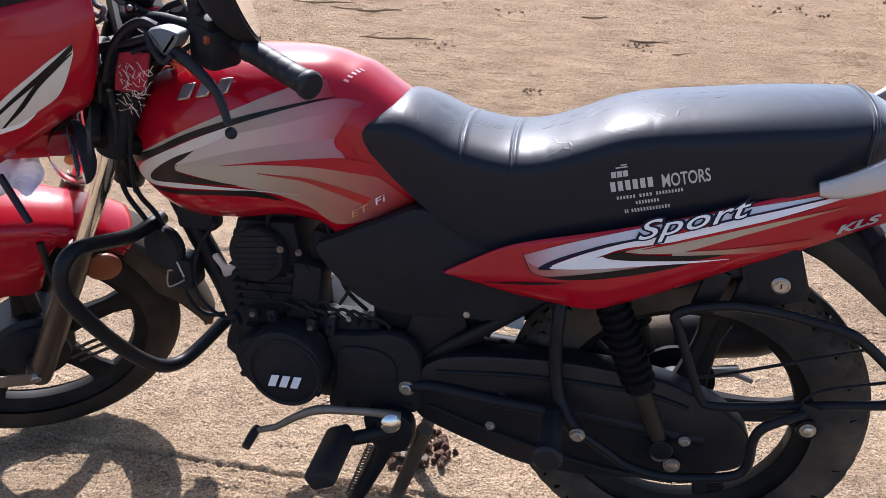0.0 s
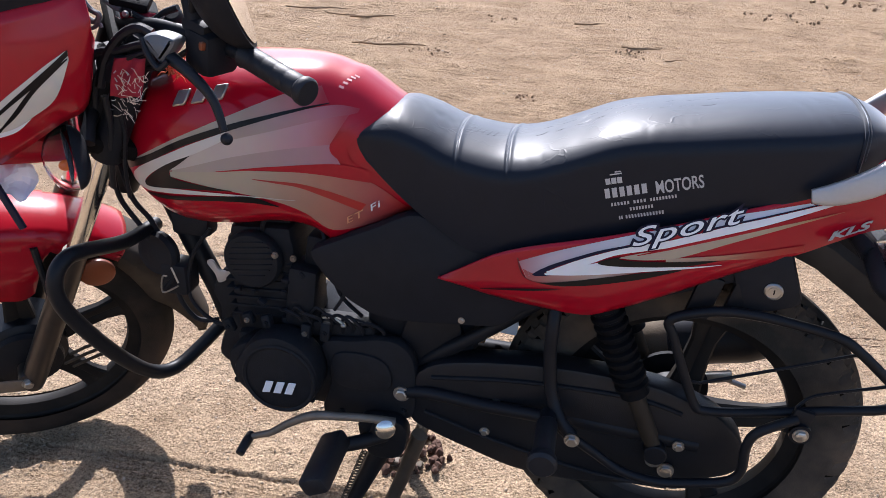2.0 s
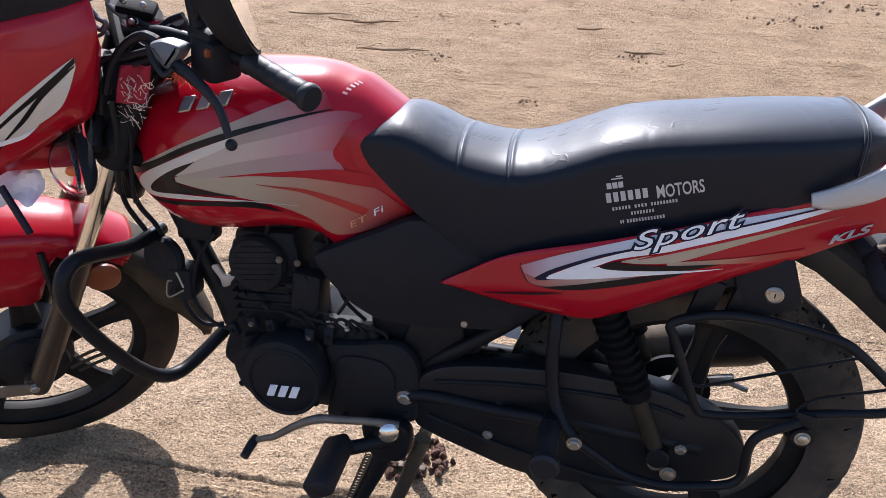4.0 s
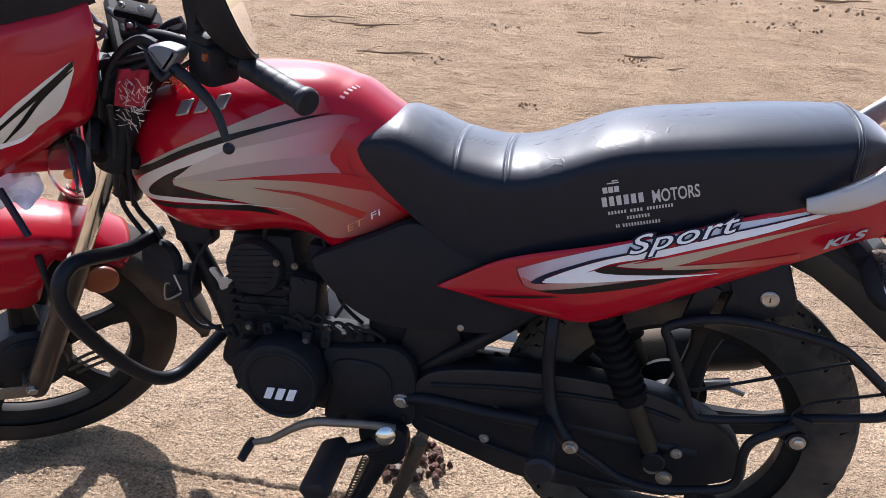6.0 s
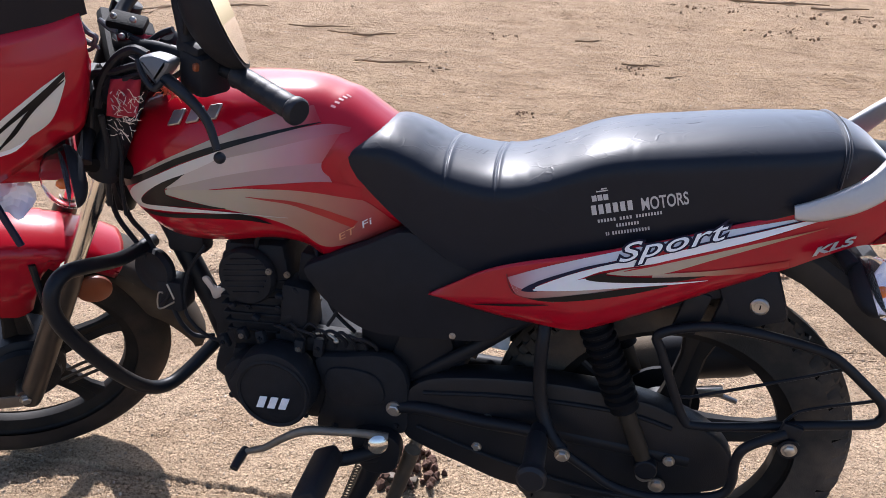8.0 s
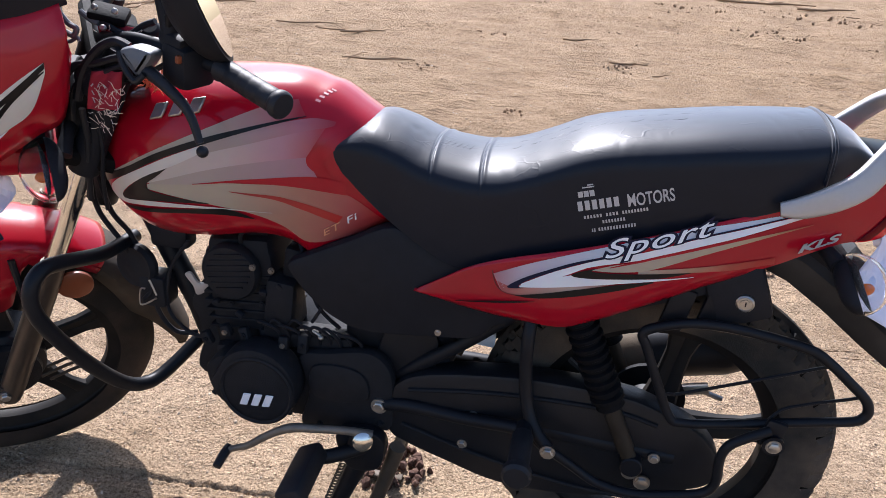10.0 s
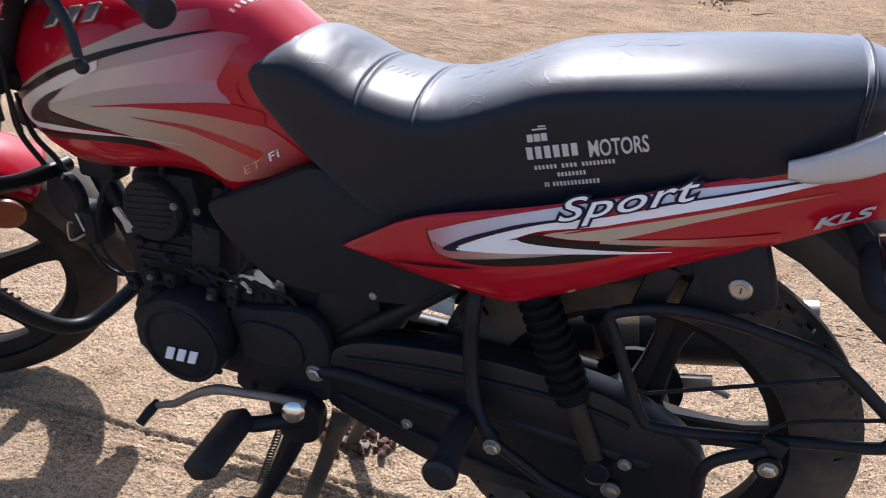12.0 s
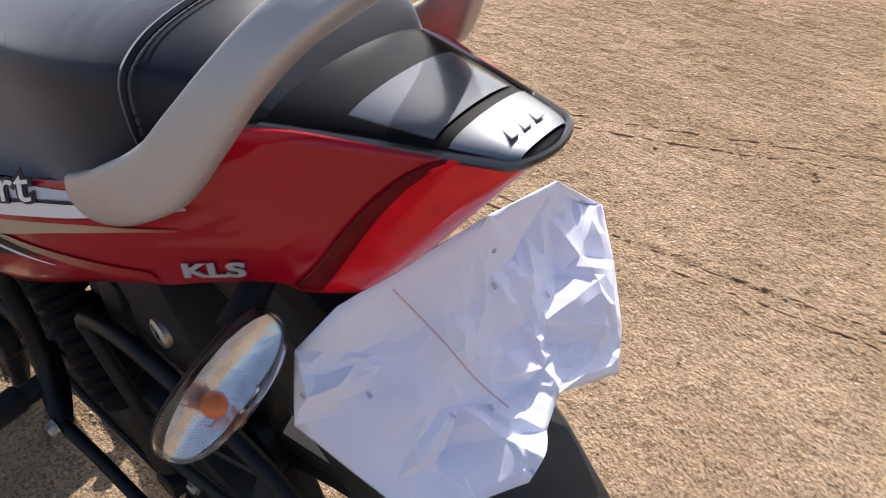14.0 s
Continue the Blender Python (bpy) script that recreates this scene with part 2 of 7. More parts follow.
class Shape:
    """Gathers vertices and faces of one part."""

    def __init__(self):
        self.v, self.f = [], []

    def add(self, verts, faces, m=None):
        k = len(self.v)
        self.v += [tuple(m @ Vector(p)) if m else tuple(p) for p in verts]
        self.f += [tuple(i + k for i in f) for f in faces]
        return self

    def grid(self, rows, wrap=False, cap=False):
        """Quads between rows of points; wrap closes each row, cap closes the ends."""
        n, k = len(rows[0]), len(self.v)
        for r in rows:
            self.v += [tuple(p) for p in r]
        for i in range(len(rows) - 1):
            for j in range(n if wrap else n - 1):
                a, b = k + i * n + j, k + i * n + (j + 1) % n
                self.f.append((a, b, b + n, a + n))
        if cap:
            self.f.append(tuple(k + j for j in range(n))[::-1])
            self.f.append(tuple(k + (len(rows) - 1) * n + j for j in range(n)))
        return self

    def bm(self, bm, m=None):
        bm.verts.index_update()
        self.add([v.co for v in bm.verts], [[v.index for v in f.verts] for f in bm.faces], m)
        bm.free()
        return self

    def tube(self, points, radius, sides=10, steps=6, closed=False):
        """A round bar along a smooth curve through the points; radius may be a list."""
        pts = [Vector(p) for p in points]
        rad = list(radius) if isinstance(radius, (list, tuple)) else [radius] * len(pts)
        line, rr = [], []
        n = len(pts)
        for i in range(n if closed else n - 1):
            p0, p1 = pts[i - 1] if (i or closed) else pts[0], pts[i]
            p2, p3 = pts[(i + 1) % n], pts[(i + 2) % n] if (closed or i + 2 < n) else pts[-1]
            for s in range(steps):
                u = s / steps
                line.append(0.5 * (2 * p1 + (p2 - p0) * u + (2 * p0 - 5 * p1 + 4 * p2 - p3) * u * u
                                   + (3 * p1 - p0 - 3 * p2 + p3) * u ** 3))
                rr.append(rad[i] + (rad[(i + 1) % n] - rad[i]) * u)
        if not closed:
            line.append(pts[-1])
            rr.append(rad[-1])
        rows, side = [], None
        for i, p in enumerate(line):
            a = line[i - 1] if (i or closed) else p
            b = line[(i + 1) % len(line)] if (closed or i + 1 < len(line)) else p
            d = (b - a).normalized()
            if side is None:
                side = d.orthogonal().normalized()
            side = (side - d * side.dot(d)).normalized()
            up = d.cross(side)
            rows.append([p + (side * math.cos(2 * math.pi * k / sides) + up * math.sin(2 * math.pi * k / sides)) * rr[i]
                         for k in range(sides)])
        if closed:
            rows.append(rows[0])
        return self.grid(rows, True, not closed)

    def lathe(self, profile, m, sides=32, cap=True):
        """Turns (radius, along) about the local z axis of m."""
        rows = [[m @ Vector((r * math.cos(2 * math.pi * k / sides), r * math.sin(2 * math.pi * k / sides), h))
                 for k in range(sides)] for r, h in profile]
        return self.grid(rows, True, cap)

    def box(self, size, m, bevel=0.004, segments=2):
        bm = bmesh.new()
        bmesh.ops.create_cube(bm, size=1, matrix=Matrix.Diagonal((*size, 1)))
        if bevel:
            bmesh.ops.bevel(bm, geom=bm.edges[:], offset=min(bevel, min(size) * 0.45), segments=segments, affect="EDGES", profile=0.5)
        return self.bm(bm, m)

    def plate(self, outline, y0, y1, bevel=0.004, smooth=True):
        """A side outline (x, z) given the depth y0 to y1, with rounded rims."""
        pts = curve2(outline) if smooth else outline
        bm = bmesh.new()
        f = bm.faces.new([bm.verts.new((x, y0, z)) for x, z in pts])
        top = bmesh.ops.extrude_face_region(bm, geom=[f])
        bmesh.ops.translate(bm, vec=(0, y1 - y0, 0), verts=[g for g in top["geom"] if isinstance(g, bmesh.types.BMVert)])
        rim = [e for e in bm.edges if abs(e.verts[0].co.y - e.verts[1].co.y) < 1e-6]
        if bevel:
            bmesh.ops.bevel(bm, geom=rim, offset=bevel, segments=2, affect="EDGES", profile=0.5)
        bmesh.ops.recalc_face_normals(bm, faces=bm.faces)
        return self.bm(bm)

    def ball(self, at, size, m=None, u=16, v=10):
        bm = bmesh.new()
        bmesh.ops.create_uvsphere(bm, u_segments=u, v_segments=v, radius=1)
        mm = Matrix.Translation(at) @ (m or Matrix()) @ Matrix.Diagonal((*size, 1))
        return self.bm(bm, mm)

    def moved(self, m):
        self.v = [tuple(m @ Vector(p)) for p in self.v]
        return self

    def mirrored(self):
        s = Shape()
        s.v = [(x, -y, z) for x, y, z in self.v]
        s.f = [f[::-1] for f in self.f]
        return s


def curve2(outline, steps=4):
    """A closed smooth curve through (x, z) points."""
    out, n = [], len(outline)
    for i in range(n):
        p0, p1, p2, p3 = (Vector(outline[(i + k) % n]) for k in (-1, 0, 1, 2))
        for s in range(steps):
            u = s / steps
            q = 0.5 * (2 * p1 + (p2 - p0) * u + (2 * p0 - 5 * p1 + 4 * p2 - p3) * u * u + (3 * p1 - p0 - 3 * p2 + p3) * u ** 3)
            out.append((q.x, q.y))
    return out


def along(x, table):
    """Smooth value at x from rows (x, value, ...)."""
    cols = len(table[0]) - 1
    xs = [r[0] for r in table]
    if x <= xs[0]:
        return table[0][1] if cols == 1 else table[0][1:]
    if x >= xs[-1]:
        return table[-1][1] if cols == 1 else table[-1][1:]
    i = max(k for k in range(len(xs) - 1) if xs[k] <= x)
    u = (x - xs[i]) / (xs[i + 1] - xs[i])
    vals = []
    for c in range(1, cols + 1):
        def slope(k):
            a, b = max(k - 1, 0), min(k + 1, len(xs) - 1)
            return (table[b][c] - table[a][c]) / (xs[b] - xs[a])
        h = xs[i + 1] - xs[i]
        p0, p1, m0, m1 = table[i][c], table[i + 1][c], slope(i) * h, slope(i + 1) * h
        vals.append((2 * u ** 3 - 3 * u * u + 1) * p0 + (u ** 3 - 2 * u * u + u) * m0 + (-2 * u ** 3 + 3 * u * u) * p1 + (u ** 3 - u * u) * m1)
    return vals[0] if cols == 1 else vals


def part(name, shape, mat, parent=None, label="", smooth=40):
    """Links a shape as one mesh object under a thing or a part."""
    me = bpy.data.meshes.new(name)
    me.from_pydata(shape.v, [], shape.f)
    me.validate()
    me.materials.append(mat)
    if smooth:
        me.shade_smooth()
        me.set_sharp_from_angle(angle=radians(smooth))
    ob = new(name, me)
    if parent:
        ob.parent = parent
    return tagged(ob, label)


def thing(name, label, category, at=(0, 0, 0), group=""):
    ob = new(name)
    ob.location = at
    ob.empty_display_size = 0.05
    return tagged(ob, label, category, group)

# ---- ground ----


def lattice(ix, iy, seed):
    h = (ix * 374761393 + iy * 668265263 + seed * 974634777) & 0x7FFFFFFF
    h = ((h ^ (h >> 13)) * 1274126177) & 0x7FFFFFFF
    return ((h ^ (h >> 16)) & 0xFFFF) / 65535.0


def rough_noise(x, y, cell, seed):
    """Smooth noise between -1 and 1 on arrays, with bumps about one cell wide."""
    gx, gy = x / cell, y / cell
    ix, iy = np.floor(gx).astype(np.int64), np.floor(gy).astype(np.int64)
    fx, fy = gx - ix, gy - iy
    fx, fy = fx * fx * (3 - 2 * fx), fy * fy * (3 - 2 * fy)
    a, b = lattice(ix, iy, seed), lattice(ix + 1, iy, seed)
    c, d = lattice(ix, iy + 1, seed), lattice(ix + 1, iy + 1, seed)
    return ((a * (1 - fx) + b * fx) * (1 - fy) + (c * (1 - fx) + d * fx) * fy) * 2 - 1


# tyre tracks on the ground: start, end, half width, depth
TRACKS = [((-3.0, -0.119), (0.9, 0.038), 0.024, 0.0075),
          ((-3.0, -0.165), (0.9, -0.008), 0.012, 0.0050),
          ((-1.2, 0.713), (2.6, 1.142), 0.020, 0.006),
          ((-1.6, 0.74), (2.6, 1.04), 0.022, 0.006),
          ((-1.1, 0.921), (3.4, 2.520), 0.029, 0.007),
          ((-2.0, 2.6), (4.5, 3.3), 0.05, 0.006)]


def ground_height(x, y):
    z = 0.012 * rough_noise(x, y, 0.9, 3) * np.clip((y - 1.0) / 2, 0.15, 1) + 0.05 * rough_noise(x, y, 4.0, 5) * np.clip((y - 4) / 6, 0, 1)
    z = z + 0.0045 * rough_noise(x, y, 0.16, 7) + 0.0034 * rough_noise(x, y, 0.055, 11) + 0.0026 * rough_noise(x, y, 0.026, 13) + 0.0020 * rough_noise(x, y, 0.0135, 15)
    z = z - 0.012 * np.exp(-((x + 1.2) ** 2 + y ** 2) / 0.12)
    crumbs = np.maximum(0, rough_noise(x, y, 0.07, 17) - 0.45)
    z = z + 0.022 * crumbs * (0.35 + 0.65 * np.clip(rough_noise(x, y, 1.1, 19) + 0.3, 0, 1))
    away = np.clip((y - 1.3) / 1.5, 0, 1)
    z = z + away * (0.011 * rough_noise(x * 0.45, y, 0.13, 41) + 0.020 * np.maximum(0, rough_noise(x * 0.5, y, 0.17, 43) - 0.25) + 0.006 * rough_noise(x * 0.5, y, 0.06, 47))
    patchy = np.clip(rough_noise(x * 0.5, y, 1.3, 59) + 0.35, 0, 1) * np.clip((y - 1.9) / 1.2, 0, 1)
    z = z + patchy * (0.034 * np.maximum(0, rough_noise(x * 0.6, y, 0.12, 53) - 0.15) + 0.016 * np.maximum(0, rough_noise(x * 0.6, y, 0.065, 61) - 0.1))
    ridge = np.clip(rough_noise(x * 0.35, y, 0.5, 23) - 0.30, 0, 1) * np.clip((y - 2.5) / 3, 0, 1)
    z = z + 0.10 * ridge * (0.6 + 0.4 * rough_noise(x, y, 0.12, 29))
    for (x0, y0), (x1, y1), half, deep in TRACKS:
        n = math.hypot(x1 - x0, y1 - y0)
        ux, uy = (x1 - x0) / n, (y1 - y0) / n
        s = (x - x0) * ux + (y - y0) * uy
        d = -(x - x0) * uy + (y - y0) * ux + 0.012 * rough_noise(s, s * 0, 0.8, 31)
        w = np.abs(d) / half
        fade_out = np.clip(rough_noise(s, s * 0 + half, 0.5, 37) * 1.2 + 0.95, 0.35, 1)
        bowl = np.where(w < 1.15, -0.35 * deep, 0.30 * deep * np.exp(-((w - 1.4) / 0.25) ** 2))
        teeth = 0
        for at_w, shift in ((-1.0, 0.0), (-0.33, 0.5), (0.33, 0.0), (1.0, 0.5)):
            row = np.exp(-((d / half - at_w) * half / 0.0042) ** 2)
            teeth = teeth - deep * 0.75 * row * (0.35 + 0.65 * (np.sin((s / 0.017 + shift) * 2 * math.pi) > -0.2))
        keep = np.clip(1 - np.abs(z) / 0.08, 0.2, 1)
        if y0 > 0.5:   # rolled smooth between its edges
            z = np.where(w < 1.1, z * 0.45, z)
            teeth = teeth * 0.5
        z = z + (bowl + teeth) * fade_out * keep
    return z


def spaced(a, b, near0, near1, fine, grow):
    out, p, step = [near0], near0, fine
    while p < near1:
        p += fine
        out.append(p)
    step = fine
    while p < b:
        step *= grow
        p += step
        out.append(p)
    p, step = near0, fine
    while p > a:
        step *= grow
        p -= step
        out.insert(0, p)
    return np.array(out)


gx = spaced(-400, 400, -1.55, 1.55, 0.0062, 1.022)
gy = spaced(-400, 600, -0.40, 1.45, 0.0054, 1.014)
fine_y = np.arange(-0.22, 0.07, 0.0032)
gy = np.concatenate([gy[gy < -0.222], fine_y, gy[gy > 0.070]])
mx, my = np.meshgrid(gx, gy)
mz = ground_height(mx, my)
far = np.clip((np.hypot(mx, my) - 14) / 20, 0, 1)
mz = mz * (1 - far)
nx, ny = len(gx), len(gy)
me = bpy.data.meshes.new("ground")
co = np.stack([mx, my, mz], -1).reshape(-1, 3)
ia = (np.arange(ny - 1)[:, None] * nx + np.arange(nx - 1)[None, :]).ravel()
quads = np.stack([ia, ia + 1, ia + nx + 1, ia + nx], -1)
me.vertices.add(len(co))
me.vertices.foreach_set("co", co.ravel())
me.loops.add(quads.size)
me.loops.foreach_set("vertex_index", quads.ravel())
me.polygons.add(len(quads))
me.polygons.foreach_set("loop_start", np.arange(len(quads)) * 4)
me.update(calc_edges=True)
me.shade_smooth()
ground = new("ground", me)
tagged(ground, "dry sandy bare earth with crumbs and tyre tracks", "ground", kind="structure")


def ground_material():
    m = bpy.data.materials.new("sandy_earth")
    m.use_nodes = True
    t = m.node_tree
    b = t.nodes["Principled BSDF"]
    b.inputs["Roughness"].default_value = 0.95
    b.inputs["Specular IOR Level"].default_value = 0.2
    at = t.nodes.new("ShaderNodeTexCoord")

    def noise_node(scale, detail, rough=0.6):
        n = t.nodes.new("ShaderNodeTexNoise")
        n.inputs["Scale"].default_value, n.inputs["Detail"].default_value, n.inputs["Roughness"].default_value = scale, detail, rough
        t.links.new(at.outputs["Object"], n.inputs["Vector"])
        return n

    def ramp(src, stops):
        c = t.nodes.new("ShaderNodeValToRGB")
        while len(c.color_ramp.elements) < len(stops):
            c.color_ramp.elements.new(0.5)
        for e, (p, col) in zip(c.color_ramp.elements, stops):
            e.position, e.color = p, (*col, 1)
        t.links.new(src, c.inputs[0])
        return c.outputs[0]

    def blend(kind, a, bb, fac):
        x = t.nodes.new("ShaderNodeMix")
        x.data_type, x.blend_type = "RGBA", kind
        x.inputs["Factor"].default_value = fac
        t.links.new(a, x.inputs["A"])
        t.links.new(bb, x.inputs["B"])
        return x.outputs["Result"]

    base = ramp(noise_node(1.6, 6).outputs["Fac"], [(0.30, (0.410, 0.298, 0.192)), (0.50, (0.485, 0.358, 0.236)), (0.70, (0.540, 0.405, 0.272))])
    # browner soil farther out, with a ragged edge; also darkened in place of relief shade
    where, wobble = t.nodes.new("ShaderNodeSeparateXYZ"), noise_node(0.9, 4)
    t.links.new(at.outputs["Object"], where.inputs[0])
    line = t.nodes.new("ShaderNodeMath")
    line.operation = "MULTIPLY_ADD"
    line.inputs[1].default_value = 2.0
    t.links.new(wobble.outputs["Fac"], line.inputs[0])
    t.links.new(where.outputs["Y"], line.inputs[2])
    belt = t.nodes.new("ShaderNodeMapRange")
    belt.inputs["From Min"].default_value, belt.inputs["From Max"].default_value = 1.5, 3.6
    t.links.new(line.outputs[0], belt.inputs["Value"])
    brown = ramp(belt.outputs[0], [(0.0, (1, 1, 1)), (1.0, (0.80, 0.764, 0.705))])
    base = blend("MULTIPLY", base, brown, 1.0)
    # thin furrows dragged along x; dark streaks put clod shadows into the colour
    drag = t.nodes.new("ShaderNodeMapping")
    drag.inputs["Scale"].default_value = (5.5, 32.0, 1.0)
    t.links.new(at.outputs["Object"], drag.inputs["Vector"])
    furrow = noise_node(1.0, 5, 0.62)
    t.links.new(drag.outputs[0], furrow.inputs["Vector"])
    furrow_shadow = ramp(furrow.outputs["Fac"], [(0.30, (0.52, 0.46, 0.41)), (0.42, (0.96, 0.95, 0.94)), (0.66, (1.06, 1.05, 1.04))])
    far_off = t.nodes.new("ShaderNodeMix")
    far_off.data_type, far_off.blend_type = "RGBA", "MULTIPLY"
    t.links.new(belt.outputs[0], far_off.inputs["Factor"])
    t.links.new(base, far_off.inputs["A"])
    t.links.new(furrow_shadow, far_off.inputs["B"])
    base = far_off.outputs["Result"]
    washed = ramp(noise_node(3.2, 3, 0.5).outputs["Fac"], [(0.32, (0.93, 0.91, 0.89)), (0.50, (1, 1, 1)), (0.68, (1.09, 1.09, 1.09))])
    base = blend("MULTIPLY", base, washed, 1.0)
    mid = ramp(noise_node(26, 8, 0.7).outputs["Fac"], [(0.32, (0.60, 0.56, 0.52)), (0.55, (0.95, 0.94, 0.93)), (0.75, (1.12, 1.10, 1.08))])
    grain = ramp(noise_node(420, 3, 0.7).outputs["Fac"], [(0.36, (0.52, 0.48, 0.45)), (0.50, (1.0, 1.0, 1.0)), (0.64, (1.40, 1.38, 1.36))])
    col = blend("MULTIPLY", blend("MULTIPLY", base, mid, 0.5), grain, 0.7)
    clump = ramp(noise_node(170, 3, 0.65).outputs["Fac"], [(0.34, (0.40, 0.34, 0.29)), (0.47, (0.95, 0.94, 0.93)), (0.62, (1.25, 1.23, 1.20))])
    col = blend("MULTIPLY", col, clump, 0.9)
    # dark specks gather in uneven patches
    v = t.nodes.new("ShaderNodeTexVoronoi")
    v.inputs["Scale"].default_value = 90
    t.links.new(at.outputs["Object"], v.inputs["Vector"])
    specks = ramp(v.outputs["Distance"], [(0.10, (0.36, 0.29, 0.23)), (0.22, (1, 1, 1))])
    patch = ramp(noise_node(5, 5, 0.7).outputs["Fac"], [(0.42, (0, 0, 0)), (0.62, (1, 1, 1))])
    spotted = t.nodes.new("ShaderNodeMix")
    spotted.data_type, spotted.blend_type = "RGBA", "MULTIPLY"
    t.links.new(patch, spotted.inputs["Factor"])
    t.links.new(col, spotted.inputs["A"])
    t.links.new(specks, spotted.inputs["B"])
    t.links.new(spotted.outputs["Result"], b.inputs["Base Color"])
    h1, h2, h3 = noise_node(150, 4, 0.6), noise_node(420, 3, 0.7), noise_node(40, 4, 0.6)
    last = None
    for src, amount in ((h3, 1.3), (h1, 1.0), (h2, 0.35)):
        add = t.nodes.new("ShaderNodeMath")
        add.operation = "MULTIPLY_ADD"
        add.inputs[1].default_value = amount
        t.links.new(src.outputs["Fac"], add.inputs[0])
        if last:
            t.links.new(last, add.inputs[2])
        else:
            add.inputs[2].default_value = 0.0
        last = add.outputs[0]
    cut = t.nodes.new("ShaderNodeMath")
    cut.operation = "MULTIPLY"
    t.links.new(furrow.outputs["Fac"], cut.inputs[0])
    t.links.new(belt.outputs[0], cut.inputs[1])
    add = t.nodes.new("ShaderNodeMath")
    add.operation = "MULTIPLY_ADD"
    add.inputs[1].default_value = 3.0
    t.links.new(cut.outputs[0], add.inputs[0])
    t.links.new(last, add.inputs[2])
    last = add.outputs[0]
    bp = t.nodes.new("ShaderNodeBump")
    bp.inputs["Strength"].default_value, bp.inputs["Distance"].default_value = 1.0, 0.016
    t.links.new(last, bp.inputs["Height"])
    t.links.new(bp.outputs[0], b.inputs["Normal"])
    return m


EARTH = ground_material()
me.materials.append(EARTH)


def height_at(x, y):
    return float(ground_height(np.array([[x]], float), np.array([[y]], float))[0, 0]) * (1 - min(1, max(0, (math.hypot(x, y) - 14) / 20)))


def lump(shape, at, size, rng, squash=0.7):
    bm = bmesh.new()
    bmesh.ops.create_icosphere(bm, subdivisions=1, radius=1)
    for v in bm.verts:
        v.co *= rng.uniform(0.65, 1.2)
    shape.bm(bm, Matrix.Translation(at) @ Euler((rng.uniform(0, 3), rng.uniform(0, 3), rng.uniform(0, 6))).to_matrix().to_4x4()
             @ Matrix.Diagonal((size, size * rng.uniform(0.6, 1), size * squash, 1)))


rng = random.Random(5)
seeded = np.random.default_rng(5)
ball = bmesh.new()
bmesh.ops.create_icosphere(ball, subdivisions=1, radius=1)
ball.verts.index_update()
ico_v = np.array([v.co[:] for v in ball.verts])
ico_f = np.array([[v.index for v in f.verts] for f in ball.faces])
ball.free()


def scatter(count, place, sizes, flat=0.8):
    """Rough little stones on the ground, as vertices and triangles."""
    x, y = place(count)
    s = sizes(count)
    z = ground_height(x, y) + s * 0.3
    jig = ico_v[None] * seeded.uniform(0.55, 1.25, (count, len(ico_v), 1)) * seeded.uniform(0.6, 1.15, (count, 1, 3))
    jig = jig * np.array([1.0, 1.0, flat])
    v = jig * s[:, None, None] + np.stack([x, y, z], -1)[:, None, :]
    return v


near_v = scatter(24000, lambda n: (seeded.uniform(-1.9, 1.9, n), -0.5 + 3.4 * seeded.random(n) ** 1.15), lambda n: 0.0013 + 0.0032 * seeded.random(n) ** 3)
mid_v = scatter(9000, lambda n: (seeded.uniform(-3.5, 3.5, n), 2.0 + 4.9 * seeded.random(n)), lambda n: 0.0020 + 0.0046 * seeded.random(n) ** 4, 0.6)
wide_v = scatter(1200, lambda n: (seeded.uniform(-7, 7, n), 4.5 + 9 * seeded.random(n) ** 1.3), lambda n: 0.004 + 0.010 * seeded.random(n) ** 4, 0.5)
all_v = np.concatenate([near_v, mid_v, wide_v])
all_f = (ico_f[None] + (np.arange(len(all_v)) * len(ico_v))[:, None, None]).reshape(-1, 3)
crumbs = Shape()
crumbs.v, crumbs.f = all_v.reshape(-1, 3).tolist(), all_f.tolist()
STONE = material("earth_crumb", (0.34, 0.25, 0.17), 0.95, 0.0, 0.45, 12)
island = STONE.node_tree.nodes.new("ShaderNodeNewGeometry")
shade = STONE.node_tree.nodes.new("ShaderNodeValToRGB")
shade.color_ramp.elements[0].color, shade.color_ramp.elements[1].color = (0.25, 0.18, 0.125, 1), (0.56, 0.44, 0.32, 1)
STONE.node_tree.links.new(island.outputs["Random Per Island"], shade.inputs[0])
STONE.node_tree.links.new(shade.outputs[0], STONE.node_tree.nodes["Principled BSDF"].inputs["Base Color"])
tagged(part("earth_crumbs", crumbs, STONE, smooth=0), "loose brown crumbs of dry earth on the sand", "gravel", kind="stuff")


# tiny pale chips, shells and straw bits
chip_v = scatter(3200, lambda n: (seeded.uniform(-3.5, 4.0, n), 0.6 + 6.0 * seeded.random(n)), lambda n: 0.0016 + 0.0032 * seeded.random(n) ** 4)
chips = Shape()
chips.v = chip_v.reshape(-1, 3).tolist()
chips.f = (ico_f[None] + (np.arange(len(chip_v)) * len(ico_v))[:, None, None]).reshape(-1, 3).tolist()
tagged(part("pale_chips", chips, material("pale_chip", (0.74, 0.70, 0.62), 0.7, 0.0, 0.2, 60), smooth=0), "tiny pale chips scattered over the sand", "gravel", kind="stuff")
